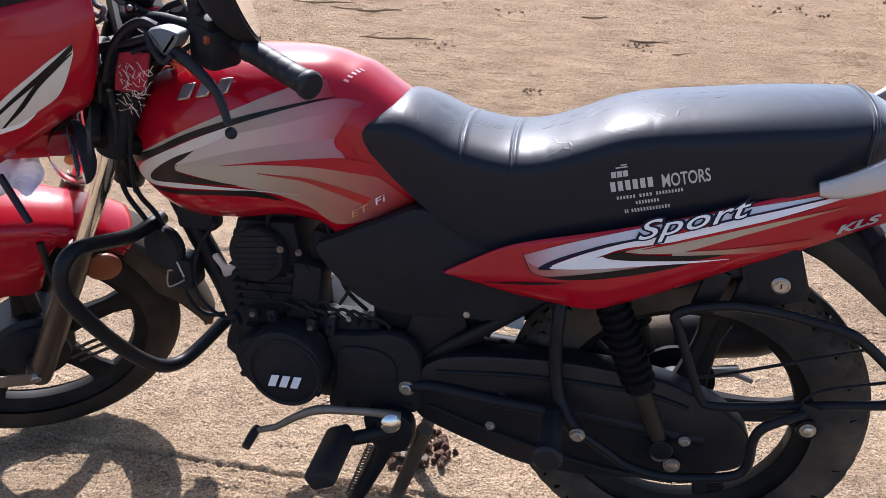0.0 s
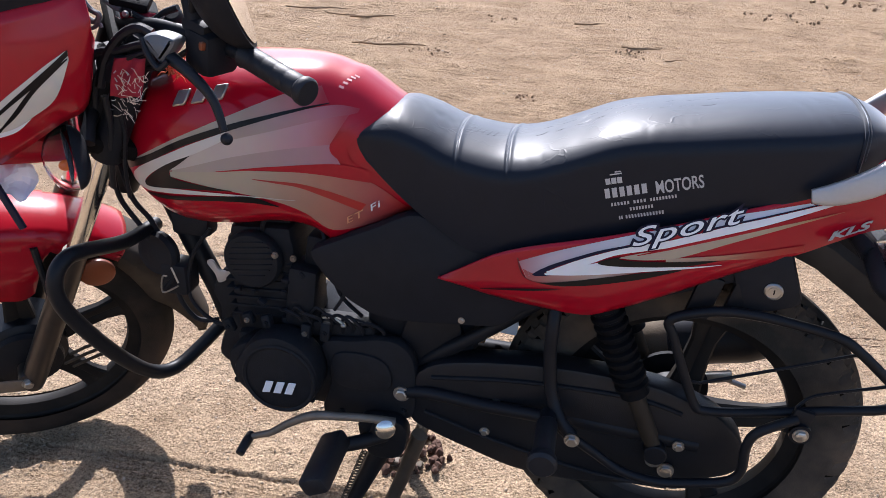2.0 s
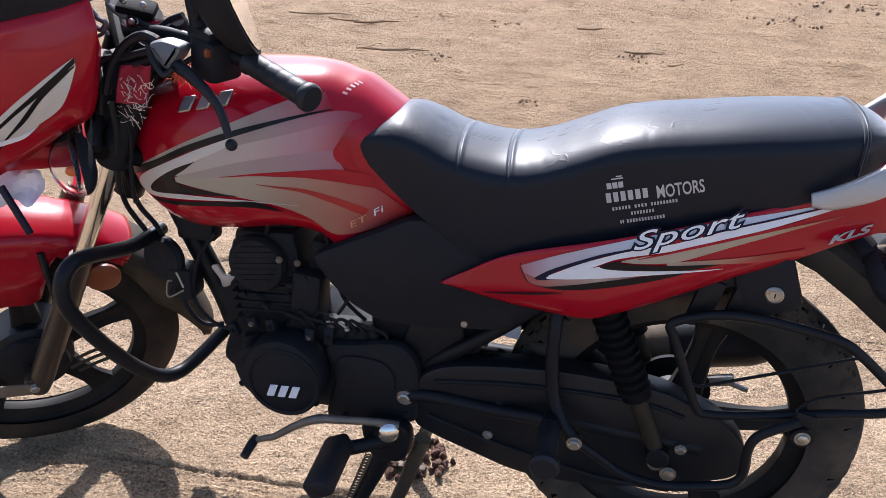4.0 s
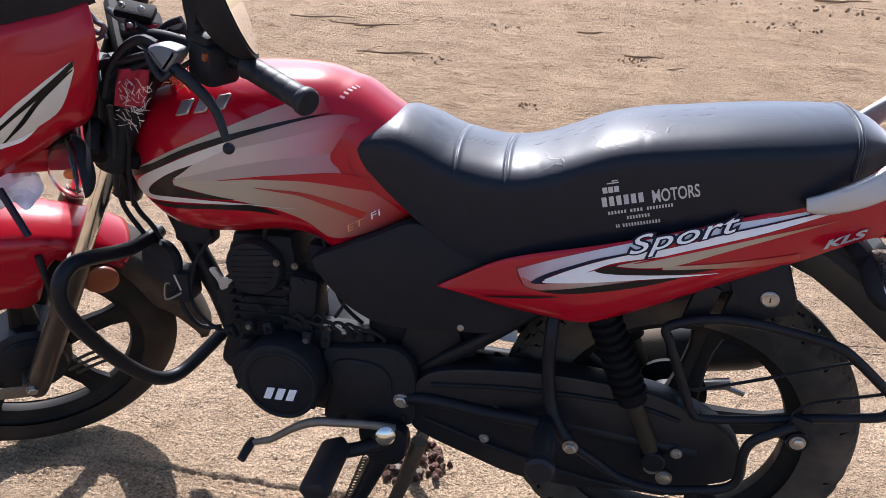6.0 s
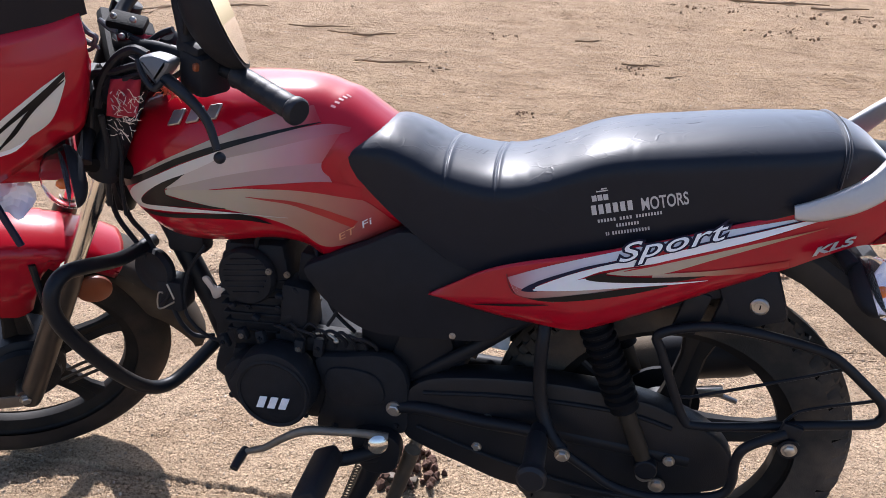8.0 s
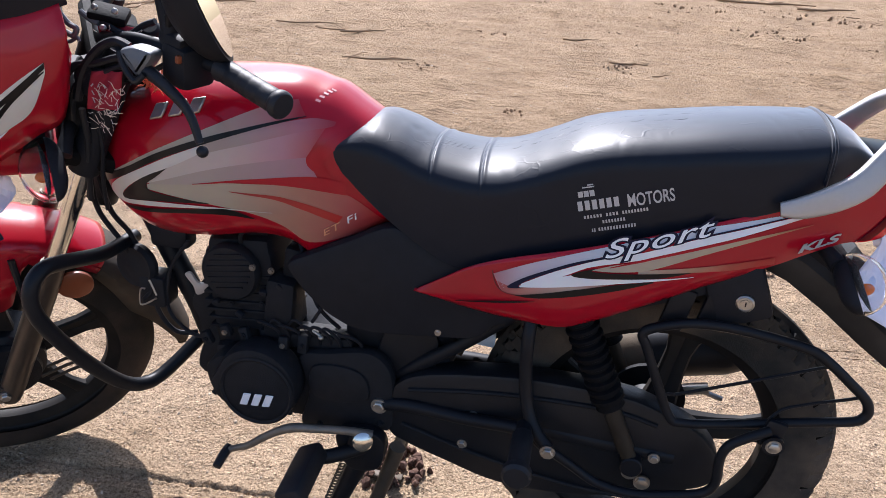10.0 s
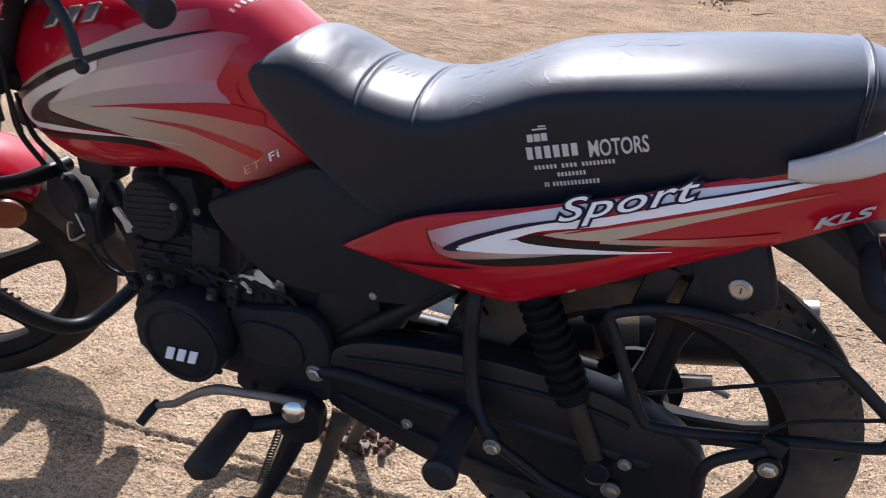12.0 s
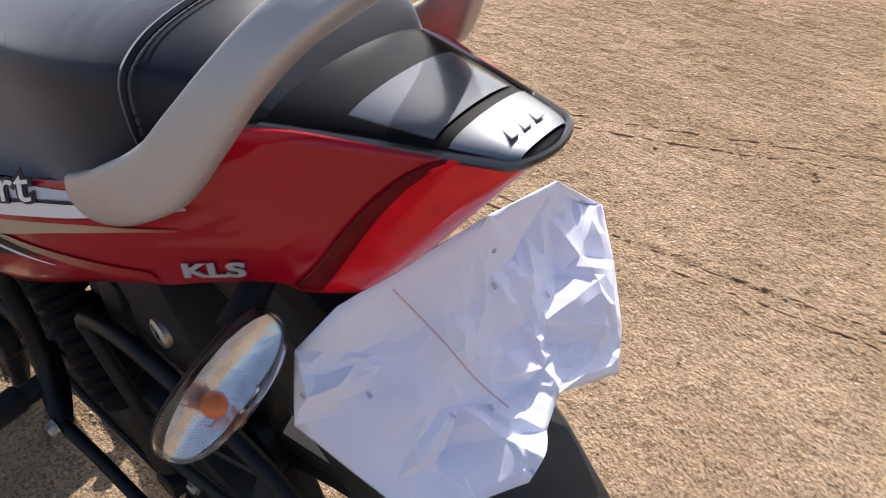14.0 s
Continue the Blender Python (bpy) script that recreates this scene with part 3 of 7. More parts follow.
# dark clods turned up in streaks farther out
LANES = 460
lane_x, lane_y = seeded.uniform(-5, 6, LANES), 2.3 + 8.5 * seeded.random(LANES)
lane_n = (5 + 34 * seeded.random(LANES) ** 2.5).astype(int)
which = np.repeat(np.arange(LANES), lane_n)
reach = np.repeat(seeded.uniform(0.05, 0.34, LANES), lane_n)
streak_v = scatter(len(which), lambda n: (lane_x[which] + reach * seeded.normal(0, 1, n), lane_y[which] + 0.18 * reach * seeded.normal(0, 1, n)),
                   lambda n: (0.0018 + 0.0015 * lane_y[which]) * (0.35 + 1.1 * seeded.random(n) ** 3), 0.38)
streaks = Shape()
streaks.v = streak_v.reshape(-1, 3).tolist()
streaks.f = (ico_f[None] + (np.arange(len(streak_v)) * len(ico_v))[:, None, None]).reshape(-1, 3).tolist()
CLOD = material("dark_earth", (0.29, 0.185, 0.110), 0.95, 0.0, 0.4, 40, bump=0.6, bump_scale=120)
tagged(part("turned_soil", streaks, CLOD, smooth=0), "dark brown clods of turned soil in streaks on the sand", "clod", kind="stuff")


# crumbled edges along the two tyre tracks behind the motorcycle
ridge_v = []
for (x0, y0), (x1, y1), half, deep in (TRACKS[2], TRACKS[4]):
    n = math.hypot(x1 - x0, y1 - y0)
    ux, uy = (x1 - x0) / n, (y1 - y0) / n
    for side_at in (-1.0, 1.0):
        s = np.cumsum(0.012 + 0.050 * seeded.random(95) ** 2)
        s = s[s < n * 0.85]
        cx, cy = x0 + ux * s - uy * half * side_at, y0 + uy * s + ux * half * side_at + 0.0015 * seeded.normal(0, 1, len(s))
        long_r, wide_r, high_r = (a + b * seeded.random(len(s)) for a, b in ((0.006, 0.014), (0.0018, 0.0012), (0.0016, 0.0024)))
        unit = ico_v[None] * seeded.uniform(0.75, 1.2, (len(s), len(ico_v), 1))
        lx, ly = unit[:, :, 0] * long_r[:, None], unit[:, :, 1] * wide_r[:, None]
        ridge_v.append(np.stack([cx[:, None] + lx * ux - ly * uy, cy[:, None] + lx * uy + ly * ux, (ground_height(cx, cy) + 0.0005)[:, None] + unit[:, :, 2] * high_r[:, None]], -1))
ridge_v = np.concatenate(ridge_v)
ridges = Shape()
ridges.v = ridge_v.reshape(-1, 3).tolist()
ridges.f = (ico_f[None] + (np.arange(len(ridge_v)) * len(ico_v))[:, None, None]).reshape(-1, 3).tolist()
tagged(part("track_ridges", ridges, CLOD, smooth=0), "broken ridges of earth along narrow tyre tracks", "gravel", kind="stuff")


def twig(at, length, turn, thick, mat, label, bend=0.1):
    s = Shape()
    pts = []
    for i in range(5):
        u = i / 4 - 0.5
        x, y = u * length, bend * length * math.sin(u * 5)
        pts.append((x, y, thick * 0.8 + 0.02 * abs(u) * length))
    s.tube(pts, [thick, thick * 0.9, thick * 0.8, thick * 0.7, thick * 0.4], 6, 4)
    if thick > 0.004:
        s.tube([pts[2], (pts[2][0] + length * 0.18, pts[2][1] + length * 0.12, thick * 2)], [thick * 0.6, thick * 0.3], 5, 3)
    ob = part("twig", s, mat)
    ob.matrix_world = pose(at[0], at[1], height_at(*at), 0, 0, turn)
    return tagged(ob, label, "twig", group="sticks on the sand")


for x, y, ln, tn, th in ((-2.27, 5.80, 0.42, 22, 0.011), (-2.55, 5.95, 0.5, -14, 0.008), (-2.9, 6.05, 0.6, 5, 0.008), (-1.75, 4.60, 0.5, 3, 0.009),
                         (-2.0, 4.70, 0.3, 60, 0.006), (-0.3, 6.45, 0.35, 12, 0.009), (0.12, 5.25, 0.30, -8, 0.008),
                         (0.35, 4.85, 0.16, 30, 0.006), (1.2, 11.3, 1.2, 4, 0.02), (2.2, 11.2, 1.4, -6, 0.02), (3.0, 11.0, 0.9, 14, 0.018),
                         (-5.0, 6.6, 0.8, 50, 0.012), (-4.7, 6.9, 0.7, -35, 0.010), (-4.9, 6.4, 0.6, 80, 0.010), (-4.4, 7.2, 0.8, 10, 0.012)):
    twig((x, y), ln, tn, th, TWIG, "dark dry twig lying on the sandy ground")
twig((0.76, 0.775), 0.20, -66, 0.0022, STRAW, "thin pale straw stalk on the sandy ground", 0.03)
twig((0.705, 0.88), 0.05, -70, 0.0018, STRAW, "short pale straw stalk on the sandy ground", 0.03)


def clods(name, at, count, spread, size, mat, label, category, seed):
    r = random.Random(seed)
    s = Shape()
    z0 = height_at(*at)
    for i in range(count):
        a, d = r.uniform(0, 6.28), spread * math.sqrt(r.random())
        q = r.uniform(0.5, 1.1) * size
        x, y = d * math.cos(a), d * math.sin(a) * 0.8
        lump(s, (x, y, height_at(at[0] + x, at[1] + y) - z0 + q * 0.45 + (size * 0.9 * (1 - d / spread) * r.random() if size > 0.012 else 0)), q, r, 0.75)
    ob = part(name, s, mat, smooth=0)
    ob.location = (*at, z0)
    return tagged(ob, label, category, kind="stuff")


clods("dung_pile", (-0.48, 0.125), 95, 0.085, 0.014, DUNG, "crumbled dark brown dry dung beside the stand", "dung", 3)
for x, y, n, sp, sz, sd in ((0.50, 1.42, 9, 0.035, 0.010, 4), (0.24, 1.31, 4, 0.02, 0.007, 6), (-0.10, 1.19, 3, 0.02, 0.007, 8), (0.42, 1.46, 7, 0.06, 0.006, 9),
                            (-0.58, 3.30, 12, 0.10, 0.013, 10), (0.10, 5.0, 14, 0.18, 0.016, 12), (0.95, 2.1, 6, 0.05, 0.009, 14), (-1.5, 4.5, 14, 0.2, 0.014, 16),
                            (-1.1, 6.2, 14, 0.25, 0.018, 18), (1.6, 7.5, 16, 0.4, 0.022, 20), (0.9, 9.5, 18, 0.6, 0.03, 22), (2.6, 9.8, 18, 0.7, 0.03, 24)):
    clods("earth_clod", (x, y), n, sp, sz, CLOD, "small heap of dark earth clods on the sand", "clod", sd)
for x, y, tn in ((0.49, 2.06, 20), (0.955, 1.93, -10), (0.92, 1.55, 40)):
    s = Shape().box((0.017, 0.010, 0.002), pose(0, 0, 0.004, 8, 6, 0), 0.0008)
    ob = part("paper_scrap", s, PAPER)
    ob.matrix_world = pose(x, y, height_at(x, y) + 0.001, 0, 0, tn)
    tagged(ob, "tiny white scrap of litter on the sand", "litter", group="litter scraps")

# ---- motorcycle ----
# x runs from nose to tail, the rear axle stands over the origin; the side towards -y is seen
bike = thing("motorcycle", "red commuter motorcycle with silver and black stripes on its stand", "motorcycle")
WHEELBASE, RAKE, STEER = 1.235, 27.0, 40.0
REAR_AXLE, FRONT_AXLE = Vector((0, 0, 0.308)), Vector((-WHEELBASE, 0, 0.275))
steer_axis = Vector((math.sin(radians(RAKE)), 0, math.cos(radians(RAKE))))
steer_foot = Vector((-WHEELBASE - 0.075, 0, 0))
TURNED = (Matrix.Translation((0, 0, -0.010)) @ Matrix.Translation(steer_foot) @ Matrix.Rotation(radians(STEER), 4, steer_axis)
          @ Matrix.Translation(-steer_foot))
SIDE = pose(0, 0, 0, 90, 0, 0)   # local z along -y


def facing(x, y, z, rx=90, ry=0, rz=0):
    return pose(x, y, z, rx, ry, rz)


def bolt(shape, x, y, z, r=0.008, h=0.006):
    shape.lathe([(r * 1.35, -0.002), (r * 1.35, 0.0015), (r, 0.0015)], facing(x, y, z), 16)
    shape.lathe([(r, 0), (r, h * 0.8), (r * 0.8, h)], facing(x, y, z), 6)


# -- wheels --
def wheel(name, axle, radius, half, angle, m, parent, label, drum, blocks=True, deep=1.0):
    hub_ob = part(name, Shape().lathe([(0.030, -0.062), (0.034, -0.06), (drum, -0.052), (drum + 0.006, -0.045), (drum + 0.006, 0.03), (drum, 0.036), (0.035, 0.05), (0.03, 0.062)],
                                      Matrix.Translation(axle) @ SIDE, 40).moved(m), BLACK, parent, label)
    rim_r = 0.2100
    # tyre with a blocked tread
    prof = []
    depth = radius - rim_r
    for i in range(23):
        a = math.pi * (-0.06 + 1.12 * i / 22)
        prof.append((rim_r - 0.004 + depth * max(0, math.sin(a)) ** 0.62 + (0.004 if 0 < i < 22 else 0), -half * math.cos(a) * (1.0 if abs(math.cos(a)) < 0.98 else 0.93)))
    n = 320
    rows, deep_at = [], []
    for k in range(n):
        row = []
        deep_at.append([])
        for i, (r, y) in enumerate(prof):
            u = (i - 11) / 11
            cut = 0.0
            if not blocks:
                cut = 0.004 if i in (8, 11, 14) else 0.0
            elif abs(u) < 0.34:
                if (k + int(abs(u) * 12)) % 6 in (0, 1) and abs(u) > 0.10:
                    cut = 0.006
                if i in (9, 13):
                    cut = 0.007
            elif abs(u) < 0.42:
                cut = 0.005 if (k // 2) % 3 == 0 else 0.0
            elif abs(u) < 0.57:
                cut = 0.009 if (k + (1 if u > 0 else 3) + (1 if abs(u) > 0.5 else 0)) % 6 in (0, 1) else -0.0015
            elif abs(u) < 0.66:
                cut = 0.0038 if (k + (1 if u > 0 else 3)) % 12 in (0, 1) else 0.0
            a = 2 * math.pi * k / n
            rr = r - cut
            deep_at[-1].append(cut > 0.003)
            row.append(axle + Vector((rr * math.cos(a), y, rr * math.sin(a))))
        rows.append(row)
    rows.append(rows[0])
    tyre = part("tyre", Shape().grid(rows).moved(m), RUBBER if blocks else RUBBER_FRONT, hub_ob, "dusty black rubber tyre with a block tread" if blocks else "brown-dusted black rubber tyre with ribs", 24)
    tyre.data.materials.append(GROOVE_SHADE)
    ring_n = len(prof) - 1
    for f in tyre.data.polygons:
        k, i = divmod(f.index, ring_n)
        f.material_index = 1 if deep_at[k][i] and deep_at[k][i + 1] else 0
    part("rim", Shape().lathe([(rim_r - 0.002, -half * 0.62), (rim_r + 0.004, -half * 0.66), (rim_r + 0.004, -half * 0.58), (rim_r - 0.006, -half * 0.5), (rim_r - 0.026, -half * 0.28),
                               (rim_r - 0.028, 0), (rim_r - 0.026, half * 0.28), (rim_r - 0.006, half * 0.5), (rim_r + 0.004, half * 0.58), (rim_r + 0.004, half * 0.66),
                               (rim_r - 0.002, half * 0.62), (rim_r - 0.016, 0), (rim_r - 0.002, -half * 0.62)], Matrix.Translation(axle) @ SIDE, 96, False).moved(m), WHEEL, hub_ob)
    for k in range(5):
        a = radians(angle + 72 * k)
        s = Shape()
        rows = []
        for r, w, th in ((0.035, 0.032, 0.030), (0.07, 0.026, 0.024), (0.11, 0.0215, 0.019), (0.15, 0.0205, 0.017), (0.178, 0.026, 0.018), (0.196, 0.042, 0.022)):
            c = axle + Vector((r * math.cos(a), 0, r * math.sin(a)))
            t = Vector((-math.sin(a), 0, math.cos(a)))
            e, th = 0.004, th * deep
            ring = [(-w, -th + e), (-w + e, -th), (-e * 1.5, -th), (0, -th + e * 0.9), (e * 1.5, -th), (w - e, -th), (w, -th + e), (w, th - e), (w - e, th), (-w + e, th), (-w, th - e)]
            rows.append([c + t * p + Vector((0, q, 0)) for p, q in ring])
        s.grid(rows, True, True)
        part("spoke", s.moved(m), WHEEL, hub_ob, smooth=35)
    return hub_ob


rear_wheel = wheel("rear_wheel", REAR_AXLE, 0.295, 0.042, 8, Matrix(), bike, "black five-spoke alloy rear wheel", 0.044, True, 0.5)
front_wheel = wheel("front_wheel", FRONT_AXLE, 0.275, 0.036, 13, TURNED, bike, "black five-spoke alloy front wheel", 0.066, False, 0.55)
part("brake_plate", Shape().lathe([(0.064, 0), (0.062, 0.012), (0.04, 0.016), (0.015, 0.02)], TURNED @ facing(FRONT_AXLE.x, -0.045, FRONT_AXLE.z), 36), ENGINE, front_wheel)
part("brake_plate", Shape().lathe([(0.068, 0), (0.066, 0.012), (0.05, 0.02), (0.02, 0.022)], facing(0, 0.075, 0.308, -90), 36), ENGINE, rear_wheel)

# -- tank --
TANK = [(-0.938, 0.672, 0.730, 0.040, 0.695), (-0.920, 0.646, 0.785, 0.076, 0.680), (-0.870, 0.612, 0.822, 0.108, 0.682), (-0.810, 0.599, 0.842, 0.130, 0.690),
        (-0.730, 0.604, 0.853, 0.139, 0.700), (-0.650, 0.615, 0.857, 0.128, 0.712), (-0.600, 0.604, 0.854, 0.110, 0.718), (-0.565, 0.578, 0.845, 0.099, 0.714), (-0.545, 0.587, 0.840, 0.096, 0.712),
        (-0.500, 0.622, 0.812, 0.090, 0.705), (-0.440, 0.652, 0.775, 0.082, 0.700)]


def tank_y(x, z):
    """Distance of the tank's side from the middle plane."""
    zb, zt, w, zm = along(x, TANK)
    s = (z - zm) / (zt - zm) if z > zm else (zm - z) / (zm - zb) * 0.80
    s = min(0.999, max(0, s))
    return w * (1 - s ** 3.0) ** (1 / 2.6)


def tank_mesh():
    rows = []
    for i in range(61):
        x = -0.938 + 0.498 * i / 60
        zb, zt, w, zm = along(x, TANK)
        side = []
        for j in range(25):
            a = j / 24
            z = zb + (zt - zb) * (1 - (1 - a) ** 1.9) if a > 0 else zb
            side.append((tank_y(x, z), z))
        side.append((0.0, zt + 0.001))
        rows.append([(x, -y, z) for y, z in side] + [(x, y, z) for y, z in side[-2::-1]])
    return Shape().grid(rows, True, True)


tank = part("fuel_tank", tank_mesh(), RED, bike, "glossy red fuel tank with silver and black stripes", 60)


def decal(name, upper, lower, surf, mat, parent, label="", lift=0.0012, n=28, m=5, both=False):
    """A sticker between two smooth lines (x, z), lying on a surface y = -surf(x, z)."""
    def line(pts, u):
        t = u * (len(pts) - 1)
        i = min(int(t), len(pts) - 2)
        p0, p1, p2, p3 = (Vector(pts[max(0, min(len(pts) - 1, i + k))]) for k in (-1, 0, 1, 2))
        q = t - i
        return 0.5 * (2 * p1 + (p2 - p0) * q + (2 * p0 - 5 * p1 + 4 * p2 - p3) * q * q + (3 * p1 - p0 - 3 * p2 + p3) * q ** 3)
    rows = []
    for i in range(n + 1):
        a, b = line(upper, i / n), line(lower, i / n)
        rows.append([(p.x, -surf(p.x, p.y) - lift, p.y) for p in (a + (b - a) * (j / m) for j in range(m + 1))])
    return part(name, Shape().grid(rows), mat, parent, label, 60)


BEIGE = fade("silver_beige_print", [(-0.90, (0.40, 0.34, 0.27)), (-0.70, (0.38, 0.30, 0.24)), (-0.62, (0.40, 0.16, 0.16)), (-0.58, (0.31, 0.003, 0.010))])
TAUPE = fade("taupe_print", [(-0.78, (0.36, 0.30, 0.25)), (-0.66, (0.35, 0.25, 0.23)), (-0.58, (0.38, 0.12, 0.15)), (-0.53, (0.31, 0.006, 0.014))])
PINK_FADE = fade("silver_pink_print", [(-0.81, (0.50, 0.44, 0.37)), (-0.68, (0.49, 0.38, 0.35)), (-0.60, (0.43, 0.20, 0.24)), (-0.548, (0.36, 0.012, 0.024))])
# the mauve in this silver print is sky reflection put into the colour
MAUVE_SKY = fade("silver_sky_mauve_print", [(-0.81, (0.38, 0.32, 0.26)), (-0.70, (0.36, 0.28, 0.25)), (-0.60, (0.36, 0.20, 0.23)), (-0.55, (0.36, 0.12, 0.17))])
BEIGE_LOW = fade("silver_orange_print", [(-0.82, (0.40, 0.35, 0.26)), (-0.68, (0.38, 0.30, 0.22)), (-0.58, (0.38, 0.16, 0.11)), (-0.50, (0.34, 0.060, 0.060)), (-0.45, (0.32, 0.010, 0.012))])
PALE = fade("pale_silver_print", [(-0.93, (0.64, 0.60, 0.54)), (-0.70, (0.60, 0.55, 0.49)), (-0.60, (0.42, 0.34, 0.30))])
ORANGE_RED = fade("red_orange_print", [(-0.75, (0.26, 0.008, 0.012)), (-0.50, (0.42, 0.016, 0.012))])
# broad silver rays first, then the sweeps laid over them
decal("stripe_band", [(-0.8907, 0.6903), (-0.8096, 0.7357), (-0.7498, 0.7656), (-0.6987, 0.7898), (-0.6525, 0.8103), (-0.6164, 0.8234), (-0.5861, 0.8284)],
      [(-0.8958, 0.6803), (-0.8102, 0.7262), (-0.7495, 0.7553), (-0.6973, 0.7746), (-0.6493, 0.789), (-0.6045, 0.7996), (-0.5716, 0.8064)], tank_y, BEIGE, tank, "warm silver band fading into red", 0.001, 36)
decal("stripe_taupe", [(-0.779, 0.7297), (-0.7137, 0.7615), (-0.6489, 0.7845), (-0.6043, 0.7974), (-0.5597, 0.8043), (-0.5283, 0.8001)],
      [(-0.7799, 0.7184), (-0.7137, 0.7427), (-0.6478, 0.7633), (-0.6025, 0.7757), (-0.565, 0.7855), (-0.5301, 0.7945)], tank_y, TAUPE, tank, "taupe band fading into red", 0.0011, 36)
decal("stripe_light", [(-0.8131, 0.6993), (-0.7797, 0.721), (-0.7136, 0.7477), (-0.6478, 0.7665), (-0.5877, 0.7822), (-0.5535, 0.7897), (-0.5419, 0.7915)],
      [(-0.8146, 0.6882), (-0.7818, 0.6996), (-0.7146, 0.7224), (-0.6478, 0.7377), (-0.6019, 0.7438), (-0.5787, 0.7465), (-0.5677, 0.7475)], tank_y, PINK_FADE, tank, "pale silver ray fading into pink", 0.0013, 36)
decal("stripe_sky_mauve", [(-0.8085, 0.693), (-0.7146, 0.7233), (-0.6478, 0.7386), (-0.6019, 0.7446), (-0.5685, 0.7484)],
      [(-0.8098, 0.6837), (-0.7161, 0.7022), (-0.6489, 0.7127), (-0.6026, 0.7161), (-0.5521, 0.7182)], tank_y, MAUVE_SKY, tank, "silver ray with the sky's mauve reflection in its colour", 0.0012, 36)
decal("stripe_silver", [(-0.8136, 0.6875), (-0.7295, 0.6999), (-0.6736, 0.7062), (-0.6029, 0.7045), (-0.5549, 0.6984), (-0.5109, 0.6946), (-0.479, 0.6765), (-0.4474, 0.6487)],
      [(-0.8126, 0.6795), (-0.737, 0.6735), (-0.6779, 0.665), (-0.6389, 0.654), (-0.6058, 0.6343), (-0.571, 0.6073), (-0.5109, 0.619), (-0.4491, 0.6437)], tank_y, BEIGE_LOW, tank, "warm silver print fading into orange red", 0.0014, 36)
decal("stripe_red", [(-0.7322, 0.7005), (-0.6651, 0.7119), (-0.6102, 0.7161), (-0.553, 0.7182), (-0.5085, 0.7126)],
      [(-0.7323, 0.6996), (-0.6654, 0.7075), (-0.6107, 0.7046), (-0.555, 0.6975), (-0.5084, 0.693)], tank_y, RED_INK, tank, "red sweep", 0.002, 36)
decal("stripe_red", [(-0.677, 0.6935), (-0.6191, 0.6884), (-0.5722, 0.6755), (-0.5139, 0.6571)],
      [(-0.677, 0.6926), (-0.6195, 0.6828), (-0.5729, 0.6641), (-0.5233, 0.6451)], tank_y, ORANGE_RED, tank, "", 0.002, 36)
decal("stripe_black", [(-0.918, 0.6780), (-0.8605, 0.7029), (-0.7886, 0.7408), (-0.7141, 0.7709), (-0.6494, 0.7905), (-0.6047, 0.8011), (-0.5709, 0.8071)],
      [(-0.914, 0.6660), (-0.8598, 0.6913), (-0.7891, 0.7298), (-0.7137, 0.7615), (-0.6489, 0.7845), (-0.6043, 0.7974), (-0.5701, 0.8064)], tank_y, BLACK_INK, tank, "black stripe", 0.0022, 36)
decal("stripe_pale", [(-0.7137, 0.7615), (-0.7688, 0.7379), (-0.8227, 0.7108), (-0.8782, 0.6807), (-0.9000, 0.6620), (-0.8960, 0.6490), (-0.8720, 0.6425), (-0.8224, 0.6501), (-0.7393, 0.6606), (-0.6783, 0.663), (-0.6182, 0.6582)],
      [(-0.7136, 0.7502), (-0.7648, 0.7233), (-0.8071, 0.704), (-0.8406, 0.6842), (-0.8651, 0.6655), (-0.8715, 0.6545), (-0.8616, 0.6515), (-0.8087, 0.6603), (-0.7383, 0.6656), (-0.6779, 0.665), (-0.6181, 0.6593)], tank_y, PALE, tank, "pale silver hook stripe", 0.0024, 36)
decal("stripe_hook", [(-0.7687, 0.7227), (-0.8128, 0.7012), (-0.845, 0.6804), (-0.8722, 0.6563), (-0.8681, 0.6493), (-0.832, 0.6569), (-0.7766, 0.6655), (-0.709, 0.6708)],
      [(-0.7687, 0.7227), (-0.7936, 0.7029), (-0.811, 0.6907), (-0.814, 0.6847), (-0.8105, 0.679), (-0.795, 0.6764), (-0.7555, 0.6747), (-0.7089, 0.6718)], tank_y, BLACK_INK, tank, "black hook stripe", 0.0022, 36)
decal("stripe_edge", [(-0.8740, 0.6390), (-0.824, 0.6455), (-0.7397, 0.6585), (-0.6823, 0.6638), (-0.6425, 0.6483)],
      [(-0.8710, 0.6340), (-0.8268, 0.6382), (-0.7415, 0.651), (-0.6844, 0.6531), (-0.6428, 0.6472)], tank_y, BLACK_INK, tank, "", 0.0026, 36)


def letters(text, size, x, z, slope, surf, mat, parent, name, label, lift=0.002, shear=0.0, thick=0.0006, stretch=1.0, bold=0.0, track=1.0):
    """A word on the side of the machine, bent onto y = -surf(x, z)."""
    cu = bpy.data.curves.new(name, "FONT")
    cu.body, cu.size, cu.extrude, cu.shear, cu.offset, cu.space_character = text, size, thick, shear, bold, track
    cu.resolution_u = 4
    tmp = new(name, cu)
    me = bpy.data.meshes.new_from_object(tmp.evaluated_get(bpy.context.evaluated_depsgraph_get()))
    bpy.data.objects.remove(tmp)
    c, s = math.cos(radians(slope)), math.sin(radians(slope))
    out = Shape()
    verts = []
    for v in me.vertices:
        u, w, d = v.co.x * stretch, v.co.y, v.co.z
        px, pz = x + u * c - w * s, z + u * s + w * c
        verts.append((px, -surf(px, pz) - lift - d, pz))
    out.add(verts, [tuple(p.vertices) for p in me.polygons])
    bpy.data.meshes.remove(me)
    return part(name, out, mat, parent, label, 30)


